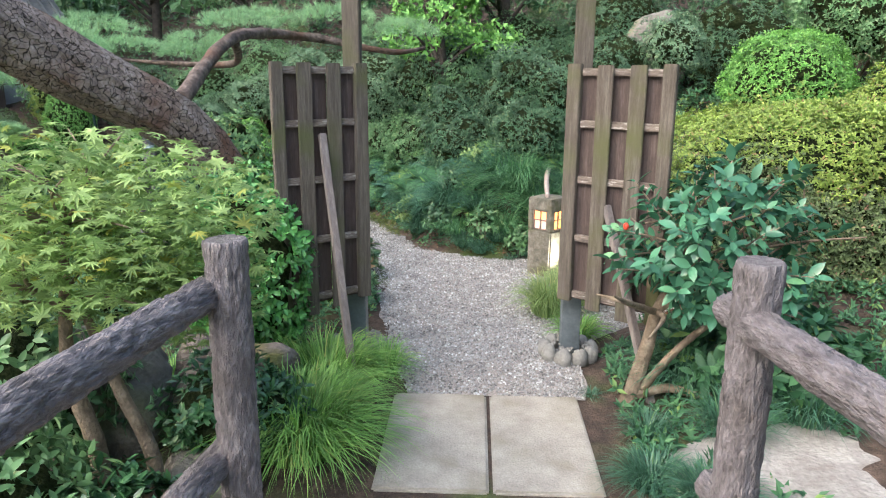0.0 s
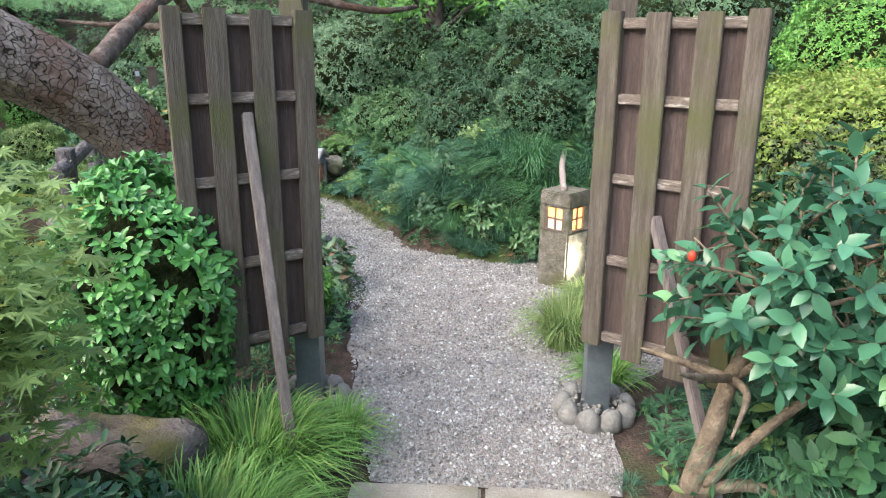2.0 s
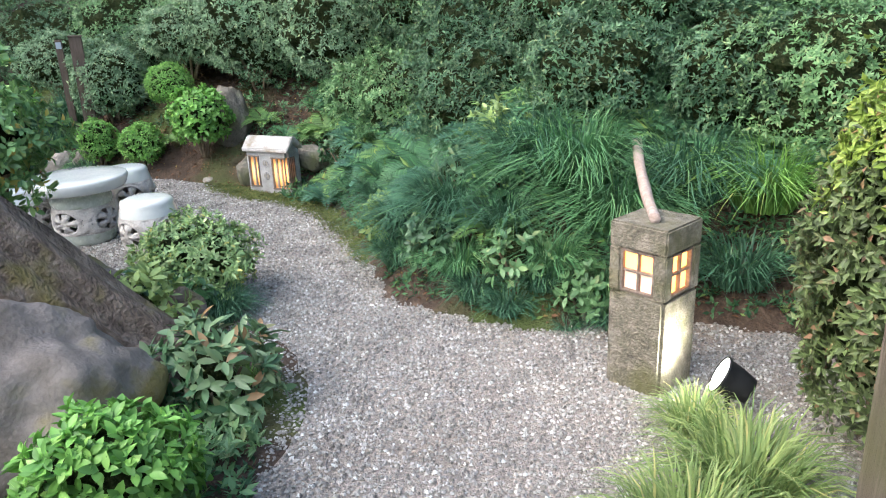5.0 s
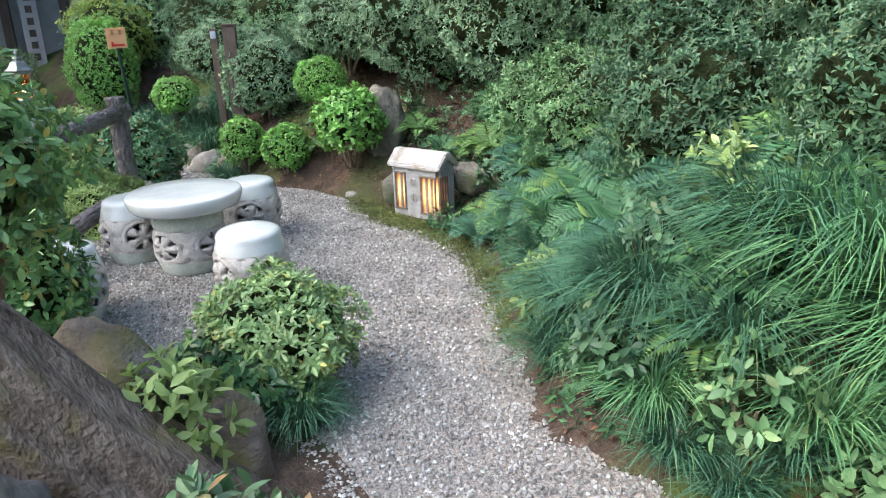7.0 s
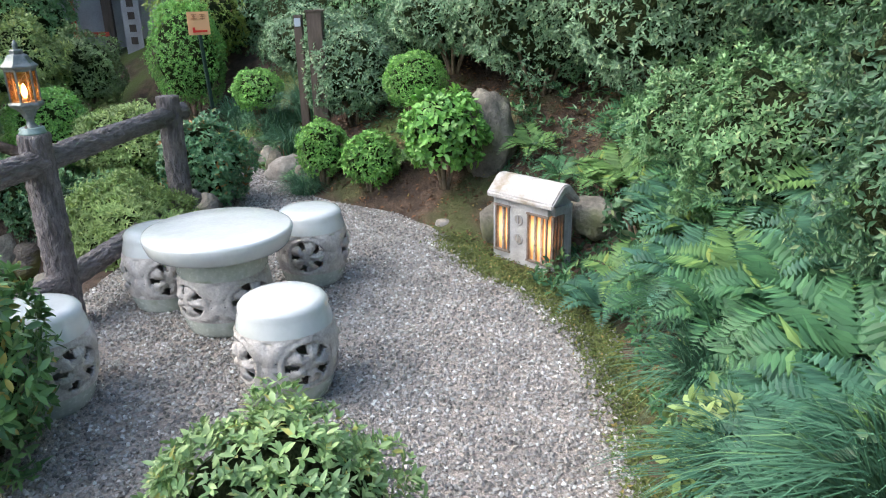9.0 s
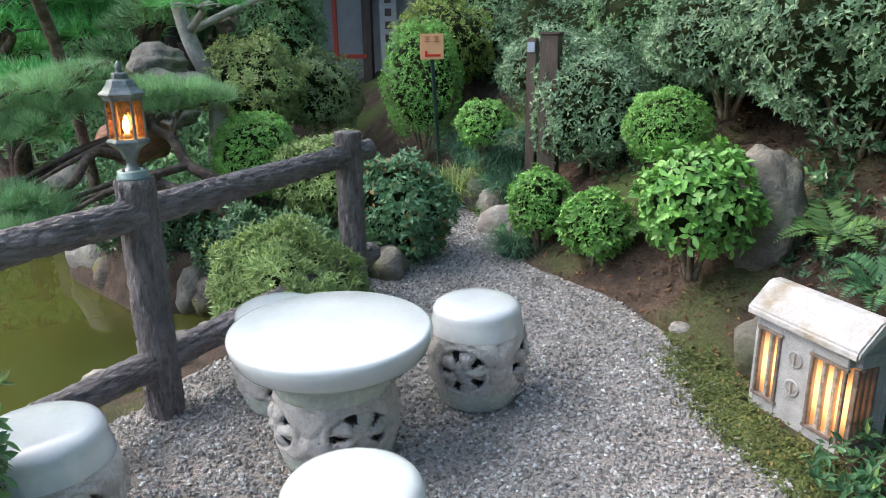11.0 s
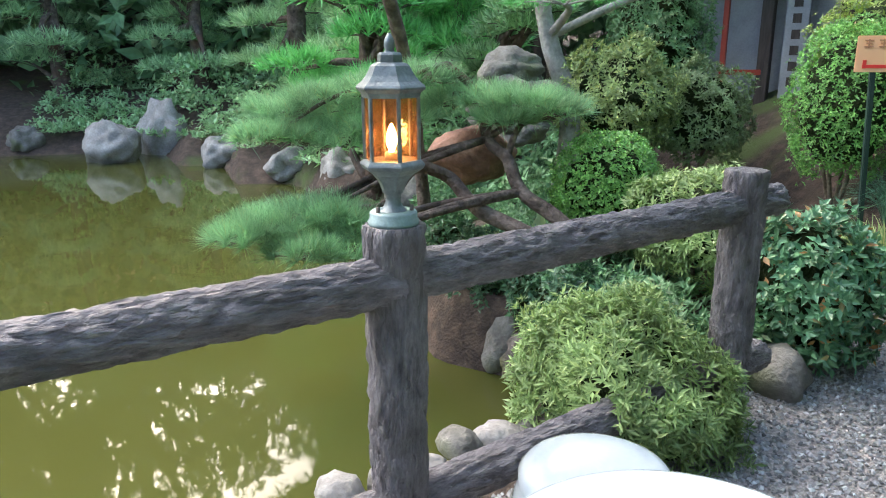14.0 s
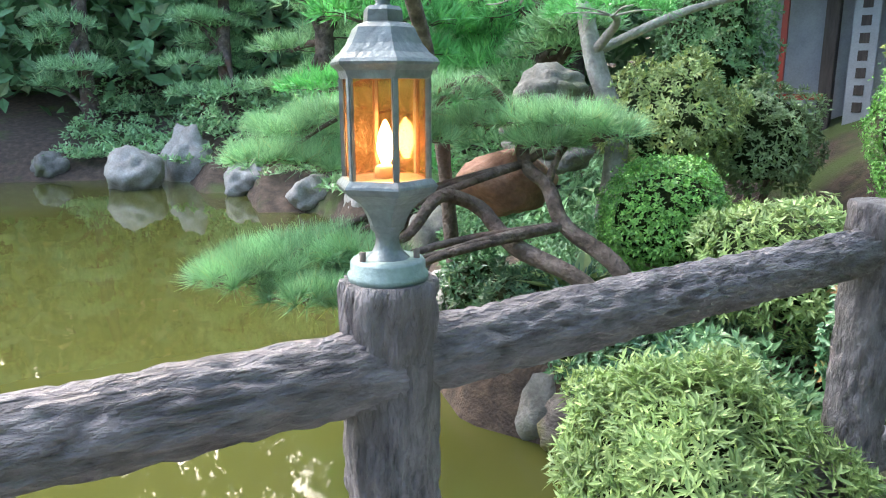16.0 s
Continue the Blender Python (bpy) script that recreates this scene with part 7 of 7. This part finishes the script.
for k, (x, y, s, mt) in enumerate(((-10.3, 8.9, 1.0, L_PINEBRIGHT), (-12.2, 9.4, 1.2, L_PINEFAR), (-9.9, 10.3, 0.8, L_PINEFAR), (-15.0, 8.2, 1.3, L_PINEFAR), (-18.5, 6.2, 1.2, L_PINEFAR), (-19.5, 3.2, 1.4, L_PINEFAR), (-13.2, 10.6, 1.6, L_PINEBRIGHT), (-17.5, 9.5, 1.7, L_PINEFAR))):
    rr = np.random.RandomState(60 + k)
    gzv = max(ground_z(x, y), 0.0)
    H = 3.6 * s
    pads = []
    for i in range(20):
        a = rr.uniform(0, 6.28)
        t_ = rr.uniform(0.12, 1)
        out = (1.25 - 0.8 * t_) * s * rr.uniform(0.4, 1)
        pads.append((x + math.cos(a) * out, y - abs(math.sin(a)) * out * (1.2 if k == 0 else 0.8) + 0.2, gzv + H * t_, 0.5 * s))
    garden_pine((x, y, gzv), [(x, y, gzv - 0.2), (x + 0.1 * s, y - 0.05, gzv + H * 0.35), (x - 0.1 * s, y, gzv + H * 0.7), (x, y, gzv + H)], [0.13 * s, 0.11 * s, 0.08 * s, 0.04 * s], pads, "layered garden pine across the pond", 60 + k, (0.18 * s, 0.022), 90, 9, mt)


# ---- trees above, backdrop greenery ----
def tree(at, height, crown, seed, label, mat, leaf=0.11, n=1500, lean=(0, 0), bark=None, low=0.45):
    """Tapered trunk, limbs, and a crown of many leafy clumps."""
    rng = np.random.RandomState(seed)
    th = thing("tree", at, label, "tree", "garden trees")
    top = Vector((lean[0], lean[1], height))
    part("trunk", tube([(0, 0, -0.4), top * 0.35 + Vector((0.08, 0.05, 0)), top * 0.7, top], [0.04 * height, 0.03 * height, 0.02 * height, 0.008 * height], 10, 0.2, seed, 0.06), bark or DARKBARK, th)
    Ps, Ns = [], []
    for i in range(16):
        a = rng.uniform(0, 6.28)
        t_ = rng.uniform(low, 1.0)
        out = crown * (0.35 + 0.65 * rng.uniform())
        c = top * t_ + Vector((math.cos(a) * out, math.sin(a) * out, rng.uniform(-0.1, 0.3) * crown))
        s = top * (t_ * 0.75)
        part("limb", tube([s, s.lerp(c, 0.55) + Vector((0, 0, 0.1)), c], [0.012 * height, 0.009 * height, 0.004 * height], 6, 0.2, seed + i), bark or DARKBARK, th)
        d = unit(rng.normal(size=(n // 24, 3)))
        r = crown * rng.uniform(0.28, 0.45)
        Ps.append(d * (rng.uniform(0.4, 1, len(d))[:, None] ** 0.6) * [r, r, r * 0.7] + np.array(c))
        Ns.append(unit(d + [0, 0, 0.6]))
    V, F = shoots(np.concatenate(Ps), np.concatenate(Ns), rng, 5, leaf, leaf * 0.45)
    part("crown", quick_mesh("crown", V, F), mat, th)
    return th


# Trees of 9 m and more are added to block sky from pond reflections
TREES = [(-0.3, 9.9, 2.6, 1.1, L_BRIGHT, 0.10, 1500), (0.5, 11.0, 3.2, 1.4, L_DARK, 0.10, 1600), (2.0, 11.5, 3.4, 1.6, L_AZALEA, 0.11, 1600), (-2.2, 13.2, 3.2, 1.5, L_DARK, 0.11, 1500), (-4.2, 14.4, 3.0, 1.5, L_AZALEA, 0.11, 1500), (-0.5, 13.5, 3.5, 1.7, L_DARK, 0.12, 1500), (4.2, 10.8, 3.4, 1.6, L_DARK, 0.12, 1500), (6.0, 8.8, 3.6, 1.8, L_AZALEA, 0.13, 1500), (-6.6, 15.2, 3.2, 1.6, L_AZALEA, 0.12, 1500), (7.5, 5.5, 4.0, 2.0, L_DARK, 0.14, 1500), (-9.0, 15.5, 4.0, 1.9, L_AZALEA, 0.13, 1500), (6.5, 12.5, 4.5, 2.2, L_DARK, 0.15, 1500), (2.5, 15.0, 5.0, 2.4, L_DARK, 0.15, 1500), (-3.5, 17, 5.0, 2.5, L_DARK, 0.16, 1500), (-12, 15.0, 4.5, 2.2, L_SILVER, 0.15, 1500), (-15.5, 12.5, 4.0, 2.0, L_AZALEA, 0.15, 1300), (-20, 11, 6.5, 2.8, L_AZALEA, 0.17, 1300), (-25, 14, 9, 4, L_AZALEA, 0.3, 1500), (-25, -4, 10, 4.2, L_AZALEA, 0.3, 1500), (-20, -4, 10, 4.2, L_DARK, 0.3, 1500), (-32, 9, 17, 6, L_AZALEA, 0.42, 2400), (-32, 1, 17, 6, L_AZALEA, 0.42, 2400), (-23, -0.5, 12, 4.5, L_DARK, 0.32, 2200), (-23, 10.5, 11, 4, L_AZALEA, 0.3, 1800), (-17, -9, 10, 4, L_DARK, 0.3, 1500), (-36, 4, 11, 4.5, L_AZALEA, 0.3, 1500)]
for i, (x, y, h, c, mt, lf, n) in enumerate(TREES):
    tree((x, y, ground_z(x, y)), h, c, 200 + i, "broadleaf tree of the wooded slope or the added pond-reflection screen", mt, lf, n, (0.2 * math.sin(i), 0.2 * math.cos(i * 2)))
# the wood behind everything, as one leafy mass on the hill
rng = np.random.RandomState(91)
n = 15000
a = rng.uniform(-0.35, 1.15, n) * math.pi
R_ = rng.uniform(15, 26, n)
P = np.column_stack([np.cos(a) * R_ - 4, np.sin(a) * R_ + 4])
z = 1.0 + rng.uniform(0, 1, n) ** 0.8 * (5.5 + 2.5 * np.sin(a * 9) * np.sin(a * 23 + 1)) + 0.5 * np.sin(R_ * 3)
N = unit(np.column_stack([-np.cos(a), -np.sin(a), np.full(n, 0.9)]) + rng.normal(size=(n, 3)) * 0.4)
V, F = shoots(np.column_stack([P, z]), N, rng, 5, 0.55, 0.26)
tagged(part("far_wood", quick_mesh("far_wood", V, F), L_AZALEA), "dense green wood round the garden", "wood", kind="stuff")

# ---- garden hut beyond the path ----
hut = thing("garden_hut", (-9.6, 13.0, ground_z(-9.6, 13.0) * 0.3), "old dark timber hut with white plaster and a tiled roof", "hut", turn=42)
part("wall", box_bm((3.4, 0.15, 2.6), (0, 0.6, 1.3), 0.01), PLASTER, hut, "off-white plaster wall")
for x in (-1.6, -0.8, 0.1, 0.9, 1.6):
    part("post", box_bm((0.13, 0.13, 2.6), (x, 0.35, 1.3), 0.008), HUTWOOD, hut)
part("beam", box_bm((3.5, 0.14, 0.18), (0, 0.35, 2.3), 0.008), HUTWOOD, hut)
part("sign_board", box_bm((0.24, 0.03, 1.4), (0.42, 0.27, 1.35), 0.004), PLASTER, hut, "tall white lettered board")
for i in range(7):
    part("lettering", box_bm((0.09, 0.006, 0.1), (0.42, 0.252, 0.85 + i * 0.17), 0), HUTWOOD, hut, "unreadable black lettering")
part("red_frame", box_bm((0.06, 0.05, 1.9), (-0.35, 0.3, 1.0), 0.003), plain_mat("red_paint", (0.35, 0.05, 0.03), 0.5), hut, "red painted frame")
part("red_sill", box_bm((0.42, 0.05, 0.06), (-0.12, 0.3, 0.95), 0.003), plain_mat("red_sill_paint", (0.35, 0.05, 0.03), 0.5), hut)
part("side_wall", box_bm((0.12, 3.0, 2.6), (1.7, 2.1, 1.3), 0.01), HUTWOOD, hut)
bm = bmesh.new()
rf = [(-2.2, -0.35, 2.35), (2.2, -0.35, 2.35), (2.2, 2.2, 3.5), (-2.2, 2.2, 3.5), (-2.2, -0.35, 2.47), (2.2, -0.35, 2.47), (2.2, 2.2, 3.64), (-2.2, 2.2, 3.64)]
vv = [bm.verts.new(p) for p in rf]
for f in ((0, 1, 2, 3), (7, 6, 5, 4), (0, 4, 5, 1), (1, 5, 6, 2), (2, 6, 7, 3), (3, 7, 4, 0)):
    bm.faces.new([vv[i] for i in f])
roof_ = part("roof", bm, ROOFTILE, hut, "grey tiled roof")
for i in range(22):
    x = -2.1 + i * 0.2
    part("tile_ridge", tube([(x, -0.37, 2.475), (x, 0.9, 3.06), (x, 2.2, 3.65)], [0.035, 0.035, 0.035], 8), ROOFTILE, roof_)
part("eave_gutter", tube([(-2.25, -0.4, 2.42), (2.25, -0.4, 2.42)], [0.04, 0.04], 8), PALEROCK, hut, "pale gutter")
# house across the pond
inn = thing("inn_building", (-27, 5.0, 0.8), "two-storey white-walled house with a tiled roof beyond the pond", "house", turn=86)
part("lower_wall", box_bm((11, 4, 3.0), (0, 0, 1.5), 0.02), HUTWOOD, inn, "dark timber lower storey")
part("upper_wall", box_bm((10.6, 3.8, 3.2), (0, 0, 4.6), 0.02), WHITEWALL, inn, "white plastered upper storey")
part("eave_band", box_bm((11.8, 5.0, 0.16), (0, -0.1, 3.05), 0.02), ROOFTILE, inn, "grey lower eave")
for x in (-3.9, -1.3, 1.3, 3.9):
    w = part("window", box_bm((1.5, 0.08, 1.3), (x, -1.92, 4.6), 0.01), HUTWOOD, inn)
    for k in (-0.35, 0.35):
        part("pane", box_bm((0.62, 0.02, 1.1), (x + k, -1.97, 4.6), 0.0), FARGLASS, w)
bm = bmesh.new()
rf = [(-6.2, -3.1, 6.1), (6.2, -3.1, 6.1), (6.2, 3.1, 6.1), (-6.2, 3.1, 6.1), (-4.6, 0, 8.0), (4.6, 0, 8.0)]
vv = [bm.verts.new(p) for p in rf]
for f in ((0, 1, 5, 4), (2, 3, 4, 5), (0, 4, 3), (1, 2, 5), (3, 2, 1, 0)):
    bm.faces.new([vv[i] for i in f])
part("roof", bm, ROOFTILE, inn, "grey tiled roof")
